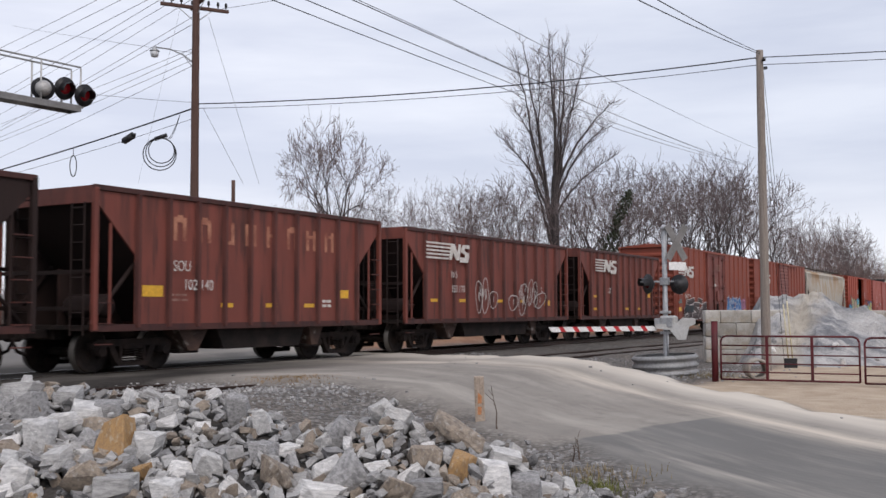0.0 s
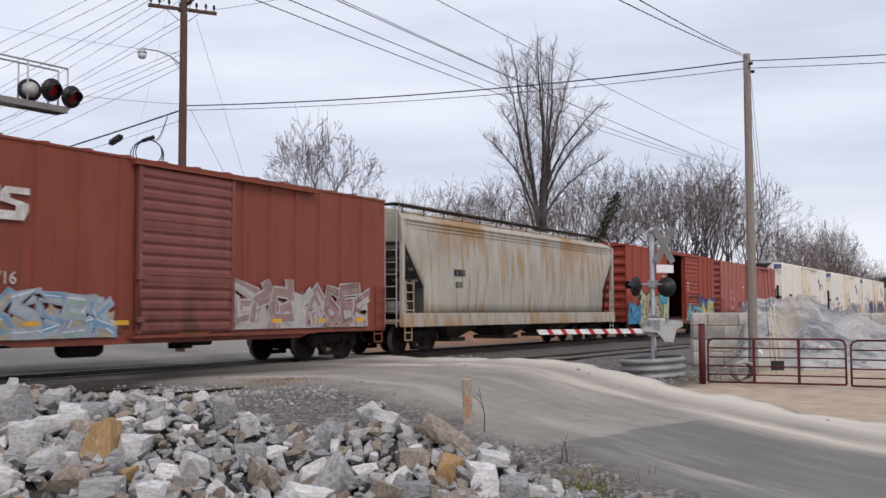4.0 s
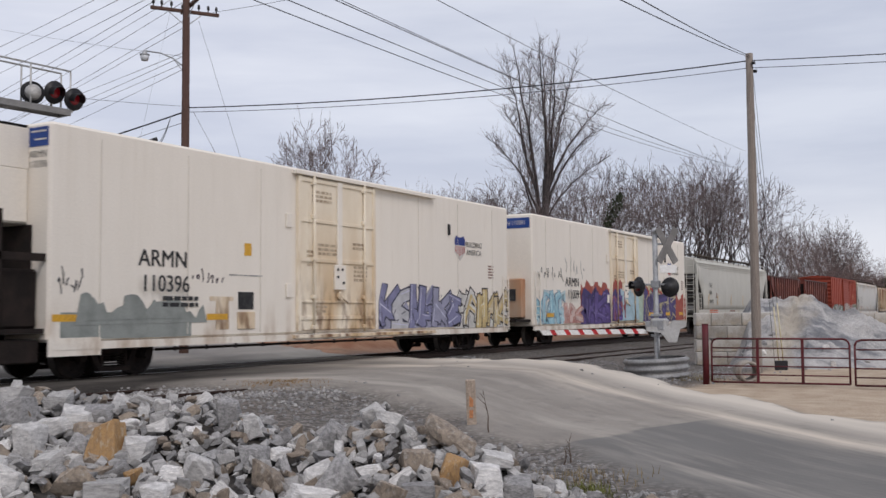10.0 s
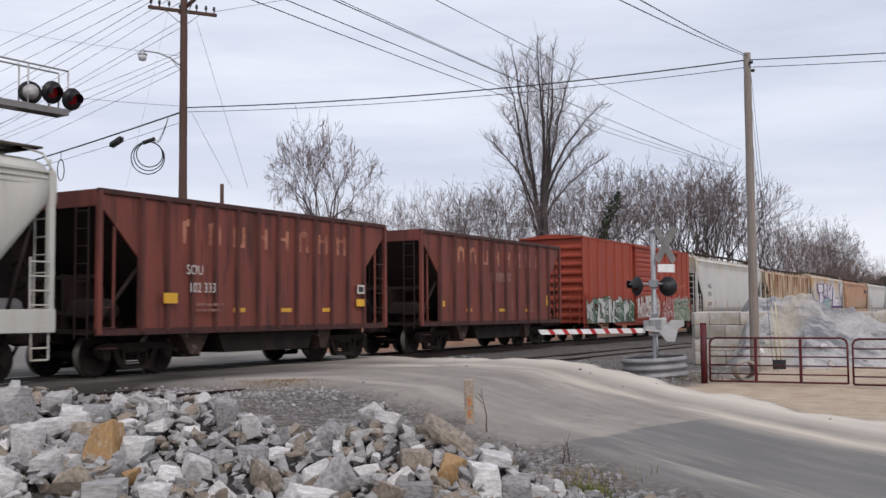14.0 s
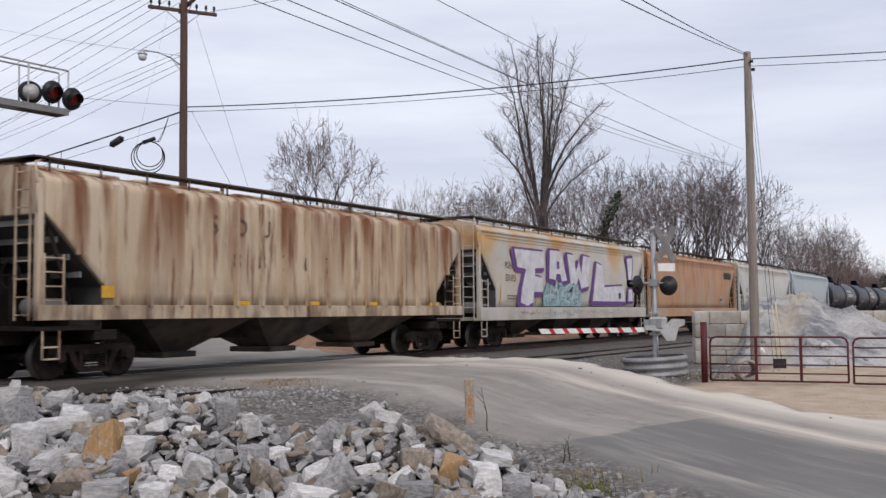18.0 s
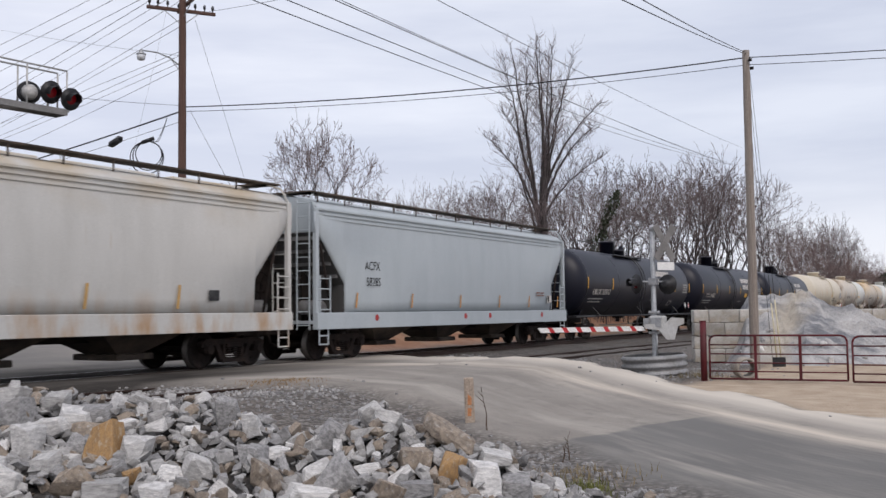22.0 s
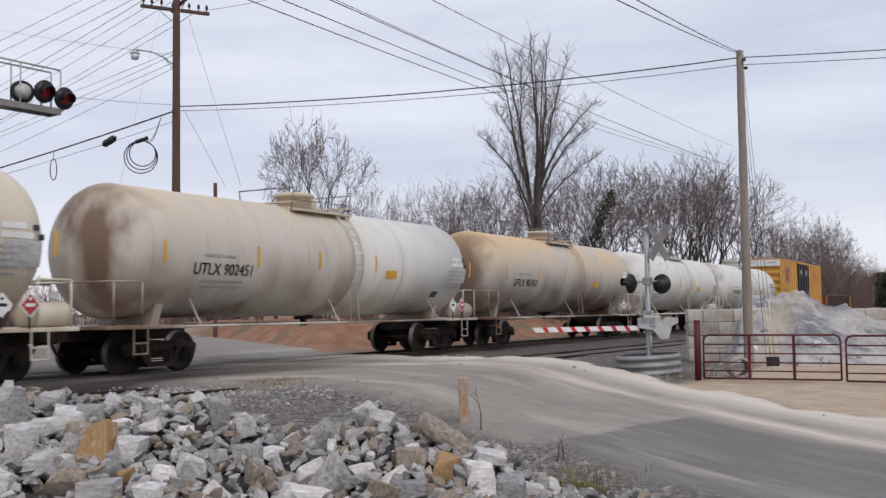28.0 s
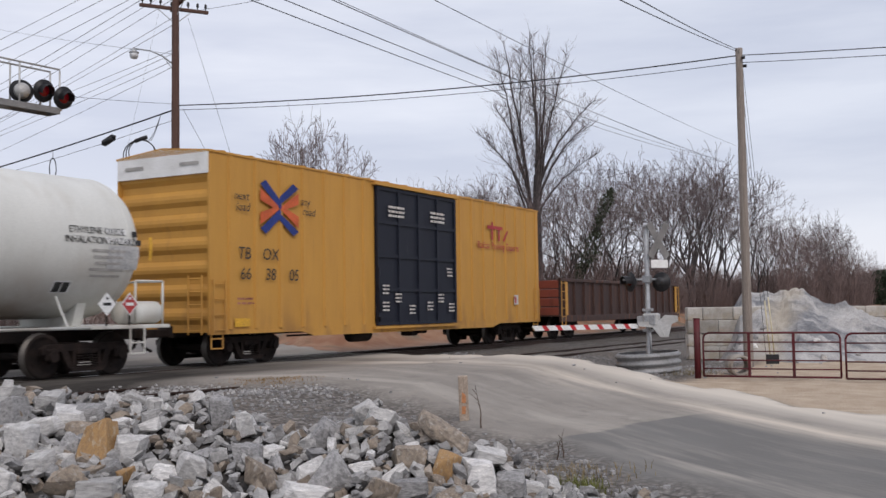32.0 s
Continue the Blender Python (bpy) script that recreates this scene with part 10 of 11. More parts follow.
car, L = reefer("refrigerator_car", -57.94, -38.1, "white refrigerator car with long purple graffiti", False, 0.72)
lettering(car, "ARMN", -6.06, 2.53, 0.52, P["letter_black"], sx=1.0, bold=0.016)
lettering(car, "110091", -6.06, 2.02, 0.52, P["letter_black"], y=-HALF - 0.11, sx=0.93, bold=0.016)
graffiti(car, -9.6, -6.9, 0.85, 2.2, [(0.3, 0.52, 0.6), (0.4, 0.6, 0.66), (0.5, 0.6, 0.62)], 17, (0.12, 0.22, 0.32), 4)
graffiti(car, -6.9, -5.0, 0.85, 1.7, [(0.55, 0.3, 0.25), (0.6, 0.45, 0.4)], 18, (0.4, 0.12, 0.1), 3)
RED, NAVY, PALE = spray((0.36, 0.085, 0.06)), spray((0.06, 0.045, 0.15)), spray((0.38, 0.52, 0.58))
panels(car, "colour_cloud", [(ragged(-5.1, -1.75, 1.3, 2.75, 4, 30, 0.84, 0.1), 0, 0), (ragged(-5.1, -1.72, 0.8, 2.45, 5, 26, 0.84, 0.1), 1, 0.005)], [RED, NAVY], -HALF - 0.004)
graffiti(car, -5.0, -1.8, 0.8, 2.25, [(0.1, 0.065, 0.2), (0.12, 0.08, 0.25), (0.07, 0.05, 0.15)], 19, (0.05, 0.03, 0.1), 4, -HALF - 0.012)
# the piece runs on over the door
panels(car, "colour_cloud", [(ragged(-1.6, -0.4, 1.6, 2.85, 6, 16, 0.84, 0.1), 0, 0), (ragged(-1.6, -0.6, 0.9, 2.5, 7, 14, 0.84, 0.1), 1, 0.005), (ragged(-0.7, 1.85, 0.9, 2.45, 8, 20, 0.84, 0.1), 2, 0.003)], [RED, NAVY, PALE], -HALF - 0.112)
graffiti(car, -1.55, -0.5, 0.95, 2.2, [(0.12, 0.07, 0.26), (0.09, 0.055, 0.18), (0.3, 0.09, 0.12)], 32, (0.05, 0.03, 0.1), 2, -HALF - 0.12)
tag_strokes(car, -0.6, 0.2, 1.0, 2.3, (0.3, 0.07, 0.07), 58, 0.12, 3, -HALF - 0.124)
panels(car, "colour_cloud", [(ragged(1.95, 3.4, 0.8, 2.35, 9, 14, 0.84, 0.1), 0, 0), (ragged(2.9, 8.3, 1.5, 2.75, 10, 40, 0.84, 0.1), 1, 0.003)], [spray((0.42, 0.52, 0.42)), spray((0.5, 0.44, 0.26))], -HALF - 0.004)
graffiti(car, 2.9, 8.3, 0.8, 2.5, [(0.085, 0.065, 0.2), (0.07, 0.055, 0.16), (0.055, 0.045, 0.12)], 23, (0.5, 0.44, 0.28), 5, -HALF - 0.014)
panels(car, "colour_cloud", [(ragged(8.1, 9.85, 0.85, 2.3, 11, 14, 0.84, 0.1), 0, 0)], [RED], -HALF - 0.03)
tag_strokes(car, 3.2, 8.0, 2.1, 2.6, (0.42, 0.08, 0.06), 59, 0.12, 9, -HALF - 0.03)
tag_strokes(car, -9.6, -6.9, 2.5, 3.1, (0.05, 0.05, 0.05), 54, 0.035, 8)
tag_strokes(car, -6.8, -4.5, 2.6, 3.6, (0.4, 0.39, 0.36), 55, 0.035, 6)
reflectors(car, L, 1.2, (-8.4, 3.9, 6.6, 8.9), w=0.7, h=0.16, y=-HALF - 0.045)

car, L = covered_hopper("covered_hopper", -35.56, -17.75, 4.38, P["grey"], "pale grey covered hopper with yellow side stripes", sill_z=(0.97, 1.42))
lettering(car, "TILX", -6.16, 2.85, 0.36, P["letter_black"], -1.487, 0.8)
lettering(car, "6154", -6.18, 2.42, 0.36, P["letter_black"], -1.487, 0.8)
hopper_stripes(car, (-6.67, -4.69, -1.51, 1.51, 4.64, 6.73), 1.72, 2.32)
bars(car, -5.0, 2.35, 0.25, 3, 0.06, 0.05, P["letter_faint"], -1.487)
bars(car, -6.5, 1.95, 0.9, 2, 0.05, 0.06, P["letter_black"], -1.487)
bars(car, -6.6, 1.34, 1.8, 2, 0.07, 0.05, P["logo_orange"], -HALF - 0.024)
bars(car, -1.9, 1.3, 1.2, 1, 0.08, 0.05, P["letter_faint"], -HALF - 0.024)
panels(car, "placard", [(rect(5.5, 5.85, 1.75, 2.0), 0, 0)], [P["letter_black"]], -1.487)
bm = bmesh.new()
tube(bm, (-5.6, -1.3, 0.55), (5.6, -1.3, 0.55), 0.07, 8)
part("outlet_pipe", bm, P["grey"], car)

car, L = open_hopper("open_hopper", -16.75, -5.95, 3.85, P["oxide"], "dark brown-red open coal hopper with faded lettering", ribs=12)
big_faded_letters(car, -2.75, 3.15, 3.15, 0.5, 8, P["letter_ochre"])
lettering(car, "SOU", -2.65, 2.3, 0.32, P["letter_white"], sx=0.85, y=-HALF - 0.095)
lettering(car, "102 333", -2.4, 1.9, 0.32, P["letter_white"], sx=0.85, y=-HALF - 0.095)
panels(car, "yellow_panel", [(rect(-3.62, -3.2, 1.55, 1.78), 0, 0.002)], [P["reflector"]], -HALF - 0.095)
panels(car, "yellow_panel", [(rect(3.75, 4.15, 1.5, 1.7), 0, 0.002)], [P["reflector"]], -HALF - 0.095)
reflectors(car, L, 1.4, (-1.05, 0.75, 2.5))
panels(car, "marking", [(rect(3.8, 4.15, 1.85, 2.1), 0, 0.0), (rect(3.86, 4.09, 1.9, 2.05), 1, 0.004)], [P["letter_white"], P["letter_black"]], -HALF - 0.095)
bars(car, -2.6, 1.5, 0.9, 2, 0.06, 0.07, P["letter_faint"], -HALF - 0.095)

car, L = open_hopper("open_hopper", -3.95, 7.0, 3.88, P["oxide"], "oxide-red open coal hopper with faded lettering", ribs=10)
big_faded_letters(car, -2.84, 3.32, 3.22, 0.5, 8, P["letter_ochre"])
bars(car, -0.6, 2.4, 1.6, 1, 0.32, 0.1, P["letter_faint"])
panels(car, "yellow_panel", [(rect(-4.35, -3.95, 1.5, 1.68), 0, 0.002)], [P["reflector"]])
panels(car, "yellow_panel", [(rect(4.1, 4.4, 1.55, 1.95), 0, 0.002)], [P["reflector"]])
reflectors(car, L, 1.38, (-2.3, 0.2, 2.4))
for i in range(4):
    panels(car, "rust_streak", [([(-2.4 + i * 1.7, 1.3), (-2.3 + i * 1.7, 1.3), (-2.32 + i * 1.7, 2.0), (-2.36 + i * 1.7, 2.0)], 0, 0)], [P["letter_faint"]])

car, L = boxcar("boxcar", 9.55, 25.3, 4.47, P["oxide_bright"], "red boxcar with block-letter graffiti along its side", (-1.47, 2.06), None, even(-7.2, -1.9, 1.1) + even(2.5, 7.4, 1.05))
graffiti(car, -7.6, -1.7, 0.8, 2.0, [(0.5, 0.5, 0.46), (0.1, 0.16, 0.1), (0.4, 0.4, 0.38)], 25, (0.03, 0.03, 0.03), 9, -HALF - 0.058)
graffiti(car, -1.4, 2.0, 1.0, 2.1, [(0.42, 0.36, 0.32), (0.5, 0.48, 0.45)], 26, (0.2, 0.08, 0.06), 5, -HALF - 0.125)
graffiti(car, 2.7, 5.0, 0.9, 2.0, [(0.26, 0.06, 0.04), (0.3, 0.08, 0.05)], 27, WHITE, 4, -HALF - 0.058)
graffiti(car, 4.8, 7.6, 0.75, 2.1, [(0.12, 0.17, 0.1), (0.16, 0.2, 0.13)], 28, (0.5, 0.5, 0.46), 4, -HALF - 0.062)
tag_strokes(car, 4.7, 5.5, 2.4, 3.1, (0.6, 0.3, 0.16), 56, 0.04, 4, -HALF - 0.06)
tag_strokes(car, 5.7, 6.6, 2.4, 2.8, (0.6, 0.3, 0.16), 57, 0.03, 5, -HALF - 0.06)
panels(car, "placard", [(rect(5.5, 5.95, 1.42, 1.78), 0, 0.02), (rect(5.55, 5.7, 1.47, 1.6), 1, 0.024), (rect(5.75, 5.9, 1.6, 1.73), 1, 0.024)], [P["letter_black"], P["letter_white"]], -HALF - 0.07)

car, L = covered_hopper("covered_hopper", 26.92, 43.27, 4.46, P["lightgrey"], "light grey covered hopper with sandy dust")
lettering(car, "FMLX", -5.54, 2.75, 0.36, P["letter_black"], -1.487, 0.85)
lettering(car, "51102", -5.54, 2.3, 0.36, P["letter_black"], -1.487, 0.85)
hopper_stripes(car, (-6.78, -4.2, -1.5, 1.37, 3.9), 1.4, 1.95, material=spray((0.5, 0.27, 0.07)))
panels(car, "placard", [(rect(5.4, 5.7, 1.6, 1.85), 0, 0)], [P["letter_black"]], -1.487)
bars(car, -6.0, 1.75, 0.9, 2, 0.06, 0.05, P["letter_faint"], -1.487)
reflectors(car, L, 1.12, (-7.2, 6.2), y=-HALF - 0.024, w=0.5)

car, L = covered_hopper("covered_hopper", 44.72, 61.6, 4.2, P["rusty"], "heavily rusted cream covered hopper with side posts", ribbed=17, sill_z=(1.2, 1.5), cut=(1.5, 3.3, 1.9), eave_lines=False)
for i, ch in enumerate("SOU"):
    lettering(car, ch, -3.55 + i * 0.92, 3.37, 0.62, spray((0.16, 0.1, 0.07)), -HALF - 0.005)
for i, ch in enumerate("88707"):
    lettering(car, ch, -2.76 + i * 0.92, 2.55, 0.6, spray((0.13, 0.09, 0.07)), -HALF - 0.005)
panels(car, "yellow_panel", [(rect(-6.9, -6.4, 1.65, 1.9), 0, 0)], [P["reflector"]])
reflectors(car, L, 1.56, (-2.6, 0.2, 3.0, 6.6), w=0.6)

car, L = covered_hopper("covered_hopper", 62.92, 80.4, 4.42, P["ochre"], "ochre-stained grey hopper with huge white and purple graffiti", sill_z=(0.99, 1.45))
lettering(car, "PGHX", -6.38, 2.98, 0.36, P["letter_black"], -1.487, 0.8)
lettering(car, "531015", -6.29, 2.52, 0.36, P["letter_black"], -1.487, 0.8)
hopper_stripes(car, (-7.15, -4.0), 1.6, 2.3)
glyphs = [
    [(-6.0, 3.62), (-3.35, 3.62), (-3.35, 3.0), (-4.2, 2.95), (-4.2, 2.65), (-3.5, 2.6), (-3.5, 2.05), (-4.3, 2.05), (-4.4, 1.65), (-4.9, 1.5), (-5.5, 1.64), (-5.35, 2.2), (-5.0, 2.9), (-5.75, 2.95)],
    [(-2.85, 2.6), (-2.75, 3.72), (-1.7, 3.72), (-1.05, 2.55), (-1.6, 2.5), (-1.75, 2.8), (-2.15, 2.8), (-2.2, 2.55)],
    [(-1.0, 3.65), (-0.3, 3.62), (-0.1, 2.9), (0.25, 3.4), (0.5, 2.85), (0.75, 3.65), (1.55, 3.6), (1.3, 2.35), (0.5, 2.25), (0.2, 2.7), (-0.2, 2.25), (-0.65, 2.3)],
    [(2.3, 3.4), (3.0, 3.3), (3.2, 2.35), (5.6, 2.45), (5.95, 1.72), (1.75, 1.72)],
    [(6.2, 3.75), (7.0, 3.8), (6.75, 2.6), (6.45, 2.6)],
    [(6.4, 2.3), (6.85, 2.3), (6.95, 1.75), (6.3, 1.75)],
]
items = []
for gi, g in enumerate(glyphs):
    for k in range(12):
        a = k * math.pi / 6
        items.append(([(x + 0.17 * math.cos(a) - (0.15 if gi < 4 else 0.04), z + 0.14 * math.sin(a) - (0.06 if gi < 4 else 0)) for x, z in g], 0, 0.001 + 0.0007 * k + 0.0003 * gi))
    items.append((g, 1, 0.014))
items += [(rect(-2.1, -1.85, 3.0, 3.3), 0, 0.019)]
panels(car, "graffiti", items, [spray((0.14, 0.06, 0.22)), spray((0.66, 0.64, 0.66))], -1.488, "huge white block letters outlined in purple")
graffiti(car, -3.4, 0.3, 1.5, 2.45, [(0.3, 0.42, 0.45), (0.4, 0.45, 0.45)], 60, (0.07, 0.2, 0.22), 7, -1.515)
tag_strokes(car, -3.4, 0.4, 1.1, 1.42, (0.3, 0.4, 0.46), 61, 0.05, 16, -1.53)
tag_strokes(car, -5.6, -3.8, 1.12, 1.4, (0.5, 0.25, 0.26), 62, 0.04, 7, -1.53)
tag_strokes(car, 1.0, 5.5, 1.12, 1.4, (0.5, 0.32, 0.32), 63, 0.035, 12, -1.53)
panels(car, "placard", [(rect(5.0, 5.3, 1.85, 2.1), 0, 0.02)], [P["letter_black"]], -1.487)
bars(car, -6.6, 1.85, 1.0, 2, 0.05, 0.05, P["letter_faint"], -1.487)

car, L = covered_hopper("covered_hopper", 81.2, 98.5, 4.32, P["orange"], "rust-orange stained covered hopper with yellow stripes", sill_z=(0.97, 1.42))
items = []
for i in range(4):
    x = 5.9 + i * 0.42
    items.append(([(x, 3.2), (x + 0.3, 3.2), (x + 0.38, 3.42), (x + 0.32, 3.62), (x + 0.04, 3.62), (x - 0.04, 3.4)], 0, 0))
panels(car, "worn_lettering", items, [P["letter_black"]], -1.487)
hopper_stripes(car, (-7.1, -4.6, -1.7, 1.73, 4.52, 7.28), 1.6, 2.15)
panels(car, "placard", [(rect(4.75, 5.1, 1.78, 2.08), 0, 0)], [P["letter_white"]], -1.487)
panels(car, "placard_print", [(rect(4.79, 4.9, 1.82, 2.04), 0, 0.004), (rect(4.94, 5.06, 1.82, 2.04), 0, 0.004)], [P["letter_black"]], -1.487)
bm = bmesh.new()
tube(bm, (-5.6, -1.3, 0.62), (5.6, -1.3, 0.62), 0.06, 8)
part("outlet_pipe", bm, P["mud"], car)

car, L = covered_hopper("covered_hopper", 99.58, 116.14, 4.4, P["lightgrey"], "light grey covered hopper with rusty streaks", sill_z=(0.87, 1.32))
lettering(car, "ACFX", -6.16, 2.59, 0.36, P["letter_black"], -1.487, 0.85)
lettering(car, "58551", -6.2, 2.13, 0.36, P["letter_black"], -1.487, 0.85)
hopper_stripes(car, (-6.85, -4.4, -1.2, 1.6, 4.2), 1.42, 1.95, material=spray((0.5, 0.3, 0.1)))
bars(car, -6.7, 1.78, 0.9, 2, 0.05, 0.06, P["letter_black"], -1.487)
bars(car, -6.6, 1.12, 1.5, 1, 0.1, 0.05, P["letter_black"], -HALF - 0.024)
bars(car, -3.6, 1.15, 2.4, 2, 0.06, 0.05, P["letter_black"], -HALF - 0.024)
panels(car, "placard", [(rect(5.2, 5.55, 1.6, 1.85), 0, 0)], [P["letter_black"]], -1.487)

car, L = covered_hopper("covered_hopper", 117.2, 134.1, 4.37, P["bluegrey"], "blue-grey covered hopper with orange stripes", sill_z=(0.85, 1.3))
lettering(car, "ACFX", -5.75, 2.62, 0.36, P["letter_black"], -1.487, 0.85)
lettering(car, "58285", -5.7, 2.16, 0.36, P["letter_black"], -1.487, 0.85)
hopper_stripes(car, (-6.6, -3.6, -0.5, 2.4, 4.9, 7.6), 1.42, 1.85, material=spray((0.55, 0.26, 0.06)))
panels(car, "placard", [(rect(6.6, 7.0, 1.6, 1.88), 0, 0), (rect(6.65, 6.8, 1.63, 1.85), 1, 0.004)], [P["letter_white"], P["letter_black"]], -1.487)
bars(car, 5.6, 1.95, 0.7, 2, 0.05, 0.05, P["letter_faint"], -1.487)
for x in (-5.6, -0.2, 1.6, 6.0):
    panels(car, "rosette_mark", [([(x + 0.1 * math.cos(a), 1.14 + 0.1 * math.sin(a)) for a in np.linspace(0, 5.8, 10)], 0, 0)], [P["logo_red"]], -HALF - 0.024)


def tank_marks(car, bars_x, plate_x=None, plate_z=2.4, zc=2.74):
    for x in bars_x:
        on_tank(car, x, -0.03, 0.09, 0.5, P["reflector"], zc=zc, name="reflector")
    if plate_x is not None:
        on_tank(car, plate_x, math.asin((plate_z - zc) / 1.53), 0.62, 0.26, P["reflector"], zc=zc, name="orange_plate")


def tank_print(car, x, z, w, rows, material, zc=2.74):
    for r in range(rows):
        on_tank(car, x, math.asin((z - 0.13 * r - zc) / 1.55), w * (1 - 0.12 * (r % 3)), 0.055, material, zc=zc, name="marking")


def placards(car, L, d, size=0.24):
    """Diamond hazard signs on a bracket above the end platform."""
    for k, mm in ((0.0, M["white"]), (0.62, P["logo_red"])):
        x = d * (L / 2 - 1.9) + k - 0.3
        bm = bmesh.new()
        plate(bm, [(x - size, 1.5), (x, 1.5 - size), (x + size, 1.5), (x, 1.5 + size)], "Y", -HALF - 0.03, -HALF - 0.02)
        sign = part("hazard_placard", fixed(bm), M["white"], car, "diamond hazard sign")
        bm = bmesh.new()
        t = size * 0.86
        plate(bm, [(x - t, 1.5), (x, 1.5 - t), (x + t, 1.5), (x, 1.5 + t)], "Y", -HALF - 0.034, -HALF - 0.0305)
        part("sign_field", fixed(bm), mm, sign)
        bm = bmesh.new()
        plate(bm, rect(x - size * 0.45, x + size * 0.45, 1.47, 1.47 + size * 0.26), "Y", -HALF - 0.038, -HALF - 0.0345)
        plate(bm, rect(x - size * 0.12, x + size * 0.12, 1.5 + size * 0.4, 1.5 + size * 0.6), "Y", -HALF - 0.038, -HALF - 0.0345)
        part("sign_print", fixed(bm), P["letter_black"] if k == 0 else M["white"], sign)
        bm = bmesh.new()
        tube(bm, (x, -HALF - 0.01, 1.05), (x, -HALF - 0.01, 1.5), 0.02, 5)
        part("placard_bracket", bm, P["under"], car)


def air_tank(car, x, material):
    bm = bmesh.new()
    lathe(bm, [(0.05, x - 0.62), (0.2, x - 0.58), (0.25, x - 0.5), (0.25, x + 0.5), (0.2, x + 0.58), (0.05, x + 0.62)], "X", 16, (0, -1.05, 1.32))
    part("air_reservoir", fixed(bm), material, car)


for s0, s1, num, lab in ((134.9, 153.0, "DBUX 300767", "glossy black ethanol tank car with white lettering"), (153.0, 170.9, "TILX 194002", "black ethanol tank car with a yellow plate"), (170.9, 188.9, "DBUX 300768", "black ethanol tank car with dusty flanks")):
    car, L = tank_car("tank_car", s0, s1, P["tank_black"], lab, zc=2.52, rail_paint=M["black"], dome=-0.5 if s0 > 170 else -1.15, hand=False, tall=True)
    tank_marks(car, (-7.4, -4.35, -1.33, 1.5, 5.1, 7.7), 3.0 if num.startswith("T") else None, 2.15, 2.52)
    tank_text(car, num, -5.65, 2.08, 0.36, P["letter_white"], zc=2.52)
    tank_print(car, -6.2, 1.78, 1.7, 2, P["letter_grey"], 2.52)
    for i, (x0, x1, z) in enumerate(((1.9, 4.35, 3.1), (2.1, 5.0, 2.69))):
        n = 7 + i
        for k in range(n):
            xx = x0 + (x1 - x0) * (k + 0.5) / n
            on_tank(car, xx, math.asin((z - 2.52) / 1.53), (x1 - x0) / n * 0.74, 0.3, P["letter_white"], zc=2.52, name="name_bar", lift=0.013)
    tank_print(car, 6.9, 2.6, 0.9, 4, P["letter_grey"], 2.52)
    tank_print(car, 1.8, 1.75, 0.9, 1, P["letter_grey"], 2.52)
    on_tank(car, 4.75, math.asin((1.62 - 2.52) / 1.53), 0.5, 0.3, P["letter_white"], zc=2.52, name="test_stencil")
    on_tank(car, 4.75, math.asin((1.62 - 2.52) / 1.53), 0.42, 0.22, P["tank_black"], zc=2.52, name="stencil_field", lift=0.016)
    placards(car, L, 1, 0.16)

TANKS = (
    (188.9, 206.6, P["tank_cream"], "cream tank car with warning print and yellow plate", None, None, None, -0.7, 2.31),
    (206.6, 223.9, P["tank_grey"], "dusty off-white tank car with a repainted white band", "UTLX 902451", (0.7, 7.2, P["tank_white"]), None, -1.75, 2.67),
    (223.9, 240.7, P["tank_tan"], "tan-stained tank car with rusty streaks", "UTLX 902435", None, 0.3, -1.6, 2.6),
    (240.7, 257.0, P["tank_white"], "white tank car with faint scuffs", "UTLX 98167", None, None, -1.57, 2.76),
    (257.0, 274.5, P["tank_white"], "off-white tank car with a stained girth band", "UTLX 903397", None, -0.44, -1.7, 2.58),
)
for s0, s1, pm, lab, num, patch, band, dome, plate_x in TANKS:
    car, L = tank_car("tank_car", s0, s1, pm, lab, patch=patch, band=band, dome=dome + 1.65, low_rails=False, dome_h=0.28 if s0 < 240 else 0.34)
    tank_marks(car, (-L / 2 + 1.95, -3.5, -0.95, 1.8, L / 2 - 1.0), plate_x, 2.4)
    if num:
        tank_text(car, num, -4.7, 2.33, 0.4, P["letter_black"], sx=0.92, bold=0.02)
        tank_print(car, -4.7, 2.05, 1.5, 2, P["letter_grey"])
        tank_print(car, -4.9, 2.66, 1.1, 1, P["letter_grey"])
    else:
        tank_text(car, "ETHYLENE OXIDE", 3.3, 2.16, 0.2, P["letter_black"], sx=0.9)
        tank_text(car, "INHALATION HAZARD", 3.4, 1.96, 0.2, P["letter_black"], sx=0.9)
    if s0 > 250:
        tank_text(car, "ETHYLENE OXIDE", 6.3, 3.0, 0.2, P["letter_black"], sx=0.9)
        tank_text(car, "INHALATION HAZARD", 6.4, 2.8, 0.2, P["letter_black"], sx=0.9)
    tank_print(car, 6.6, 2.6, 0.9, 5, P["letter_grey"])
    on_tank(car, L / 2 - 1.75, math.asin((2.47 - 2.74) / 1.53), 0.85, 0.5, P["letter_panel"], name="data_panel", lift=0.009)
    for k, w in ((0, 0.55), (1, 0.72)):
        on_tank(car, L / 2 - 1.95 + 0.06 * k, math.asin((3.0 - 0.18 * k - 2.74) / 1.53), w, 0.12, M["white"], name="label_strip")
        on_tank(car, L / 2 - 1.45 + 0.1 * k, math.asin((2.98 - 0.18 * k - 2.74) / 1.53), 0.14, 0.12, P["letter_black"], name="marking")
    on_tank(car, 5.6, -0.62, 0.45, 0.3, M["white"], name="stencil_plate", lift=0.01)
    for k in (-0.1, 0.1):
        on_tank(car, 5.6 + k, -0.62, 0.17, 0.24, P["letter_black"], name="marking", lift=0.014)
    placards(car, L, 1)
    air_tank(car, L / 2 - 0.9, pm)

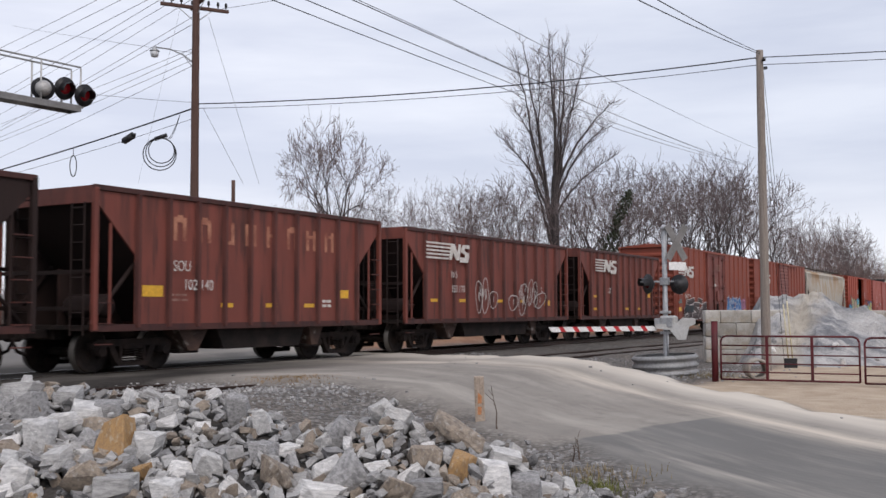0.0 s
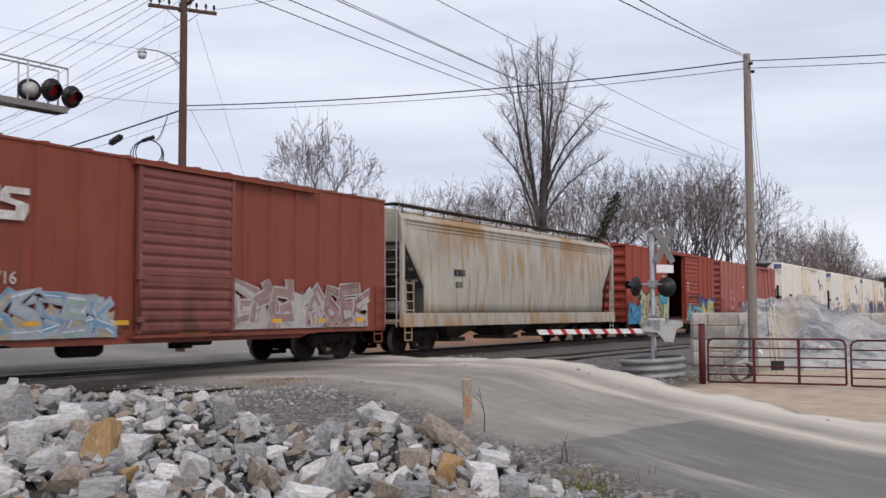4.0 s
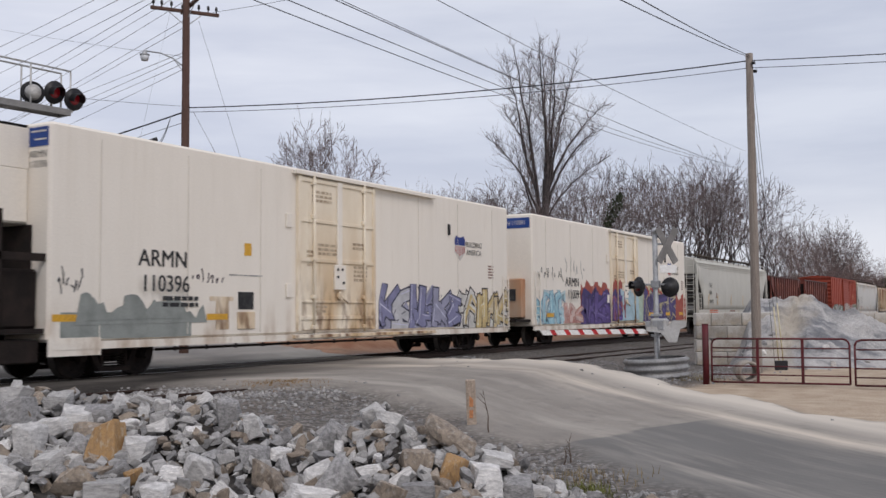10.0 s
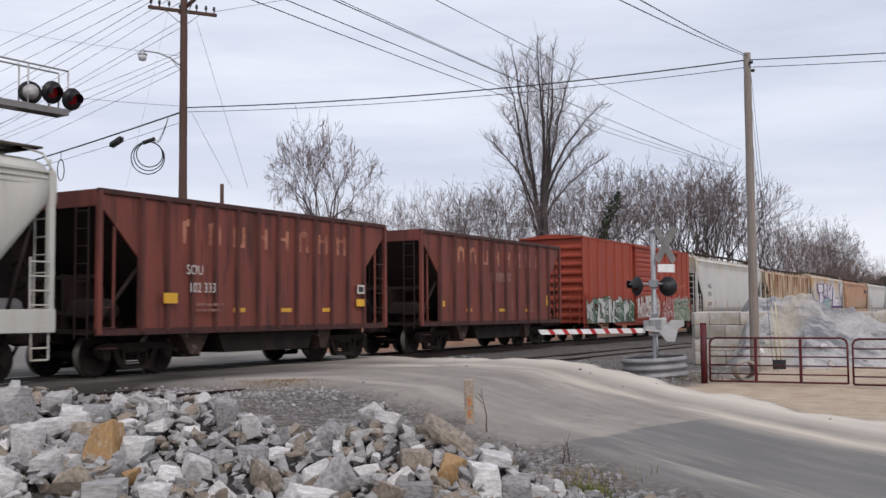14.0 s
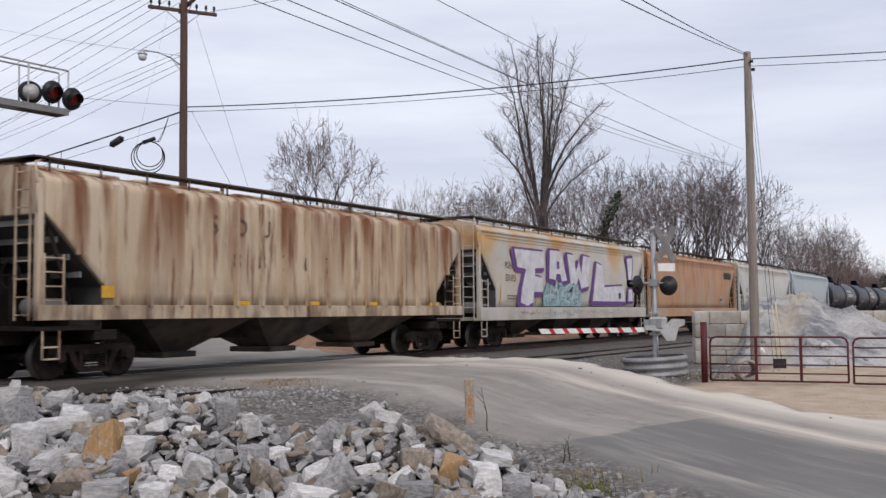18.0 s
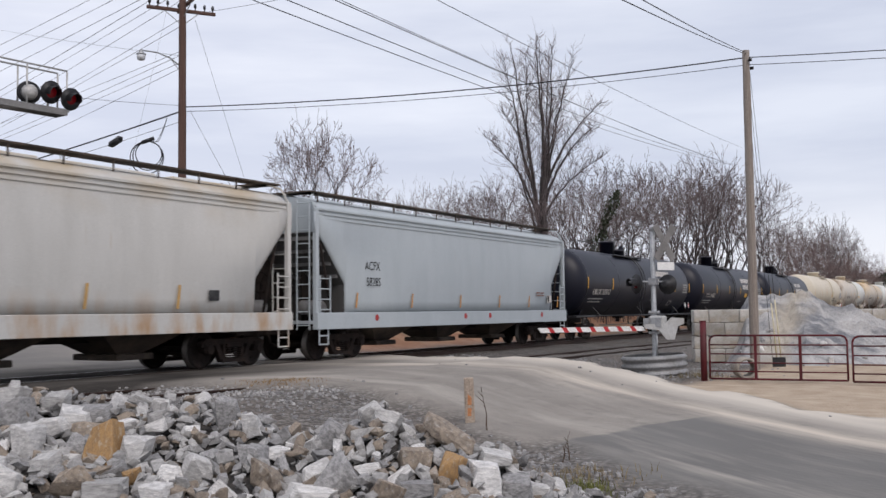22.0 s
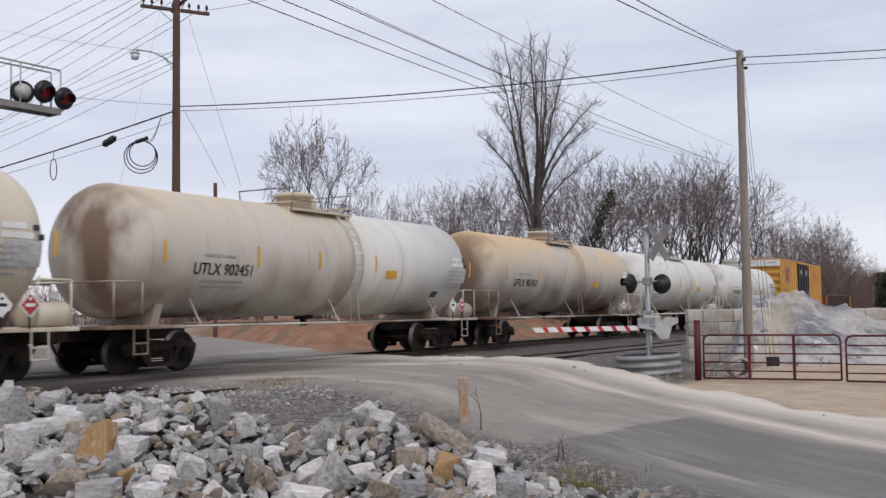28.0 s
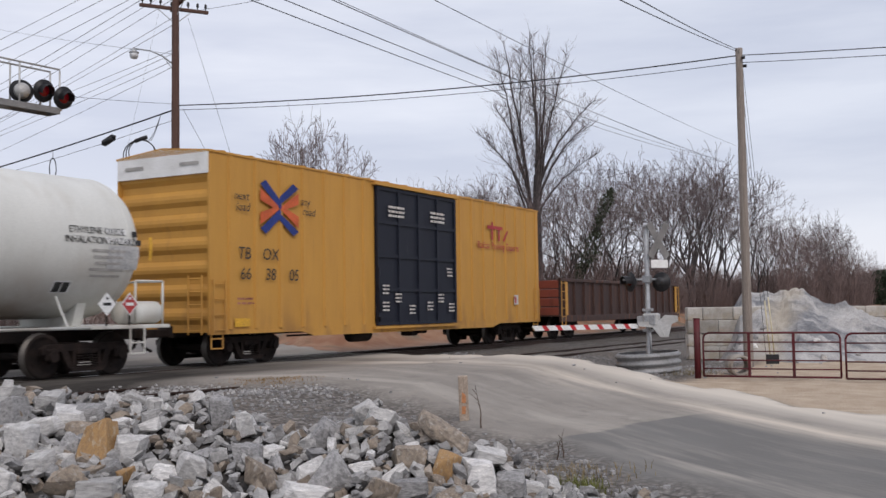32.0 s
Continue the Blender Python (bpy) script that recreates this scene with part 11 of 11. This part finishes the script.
car, L = boxcar("boxcar", 275.39, 294.15, 5.08, P["yellow"], "golden yellow high boxcar with blue-black double doors", (-2.36, 2.46), P["navy"], [-8.67 + 0.96 * i for i in range(7)] + even(2.9, 9.1, 0.9), sill=0.78, door_kind="plug", end_top=M["white"], end_ribs=7)
x0, x1, z0, z1 = -7.6, -6.05, 3.27, 4.59
cx, cz = (x0 + x1) / 2, (z0 + z1) / 2
items = [([(x0, z1 - 0.1), (x0 + 0.22, z1 + 0.02), (cx, cz + 0.22), (cx + 0.12, cz), (cx - 0.02, cz)], 0, 0.0),
          ([(x1, z1 - 0.1), (x1 - 0.22, z1 + 0.02), (cx, cz + 0.3), (cx - 0.02, cz + 0.08)], 0, 0.002),
          ([(x0, z0 + 0.1), (x0 + 0.22, z0 - 0.02), (cx + 0.05, cz - 0.22), (cx + 0.02, cz)], 0, 0.003),
          ([(x1, z0 + 0.1), (x1 - 0.22, z0 - 0.02), (cx - 0.02, cz - 0.3), (cx - 0.05, cz - 0.1)], 0, 0.004),
          ([(x0, z1 - 0.2), (x0, z1 - 0.5), (cx - 0.28, cz), (x0, z0 + 0.5), (x0, z0 + 0.2), (cx - 0.06, cz - 0.05), (cx - 0.06, cz + 0.05)], 1, 0.006),
          ([(x1, z1 - 0.2), (x1, z1 - 0.5), (cx + 0.28, cz), (x1, z0 + 0.5), (x1, z0 + 0.2), (cx + 0.06, cz - 0.05), (cx + 0.06, cz + 0.05)], 1, 0.006)]
panels(car, "emblem", items, [P["logo_blue"], P["logo_orange"]], -HALF - 0.058, "blue and orange crossed emblem")
for txt, x, z, s in (("next", -8.3, 4.12, 0.3), ("load", -8.25, 3.85, 0.3), ("any", -5.75, 4.18, 0.3), ("road", -5.6, 3.92, 0.3)):
    lettering(car, txt, x, z, s, P["letter_black"], -HALF - 0.058, shear=0.2)
for txt, x, z, s in (("TB", -8.2, 2.72, 0.42), ("OX", -7.2, 2.72, 0.42), ("66", -8.15, 2.22, 0.42), ("38", -7.2, 2.22, 0.42), ("05", -6.25, 2.22, 0.42)):
    lettering(car, txt, x, z, s, P["letter_black"], shear=0.1, y=-HALF - 0.06)
lettering(car, "Railcar Pooling Experts", 5.8, 3.54, 0.36, P["logo_red"], -HALF - 0.058)
panels(car, "emblem", [(rect(4.9, 6.1, 4.15, 4.27), 0, 0), (rect(5.2, 5.32, 3.75, 4.4), 0, 0.002), (rect(5.75, 5.87, 3.75, 4.15), 0, 0.002), ([(6.1, 3.75), (6.25, 3.75), (6.6, 4.15), (6.45, 4.15)], 0, 0)], [P["logo_red"]], -HALF - 0.058, "dull red emblem")
for x in (-1.75, 0.75):
    bars(car, x, 4.35, 0.9, 3, 0.07, 0.06, P["letter_white"], -HALF - 0.122)
for x, z in ((-2.1, 1.5), (-1.4, 1.75), (-0.6, 1.4), (0.5, 1.5), (1.2, 1.75), (1.9, 1.45), (1.8, 2.6), (-2.1, 2.0)):
    bars(car, x, z, 0.35, 3, 0.05, 0.06, P["letter_white"], -HALF - 0.122)
bars(car, -8.4, 1.6, 0.7, 2, 0.05, 0.06, P["letter_ochre"])
panels(car, "yellow_panel", [(rect(-8.55, -8.0, 0.95, 1.15), 0, 0)], [P["reflector"]], -HALF - 0.058)
panels(car, "placard", [(rect(7.0, 7.35, 1.45, 1.8), 0, 0), (rect(7.05, 7.18, 1.5, 1.75), 1, 0.003)], [P["letter_white"], P["logo_red"]], -HALF - 0.058)
for y in (-1.2, 0.6):
    bm = bmesh.new()
    box(bm, -L / 2 - 0.04, -L / 2 - 0.032, y, y + 0.6, 4.8, 4.88)
    part("end_marking", bm, P["letter_grey"], car)

gondola("gondola", 296.2, 312.9, 2.52, P["gon"], "rusty dark brown gondola with yellow end panels")

# ---- what moves ----
def along(t):
    """How far the train has come at t seconds, counted from 16 s."""
    k = (t - 16) / 16
    return 16 * (15.7201 * k + 0.71653 * k * k / 2)


def motions():
    lean = -math.degrees(math.atan(GRADE))
    for car, s in CARS:
        walk(car, [(t, pose(s - along(t), TRACK_Y, GRADE * (s - along(t)), 0, lean, 0)) for t in range(0, 33, 2)])
    first = {}
    for w, s in WHEELSETS:
        if s in first:
            src = first[s].animation_data
            w.rotation_mode = "QUATERNION"
            dst = w.animation_data_create()
            dst.action = src.action
            dst.action_slot = src.action_slot
        else:
            first[s] = w
            walk(w, [(f / FPS, pose(s * 0.889, 0, 0.457) @ Matrix.Rotation(-along(f / FPS) / 0.457, 4, "Y")) for f in range(0, 32 * FPS + 1)])


motions()
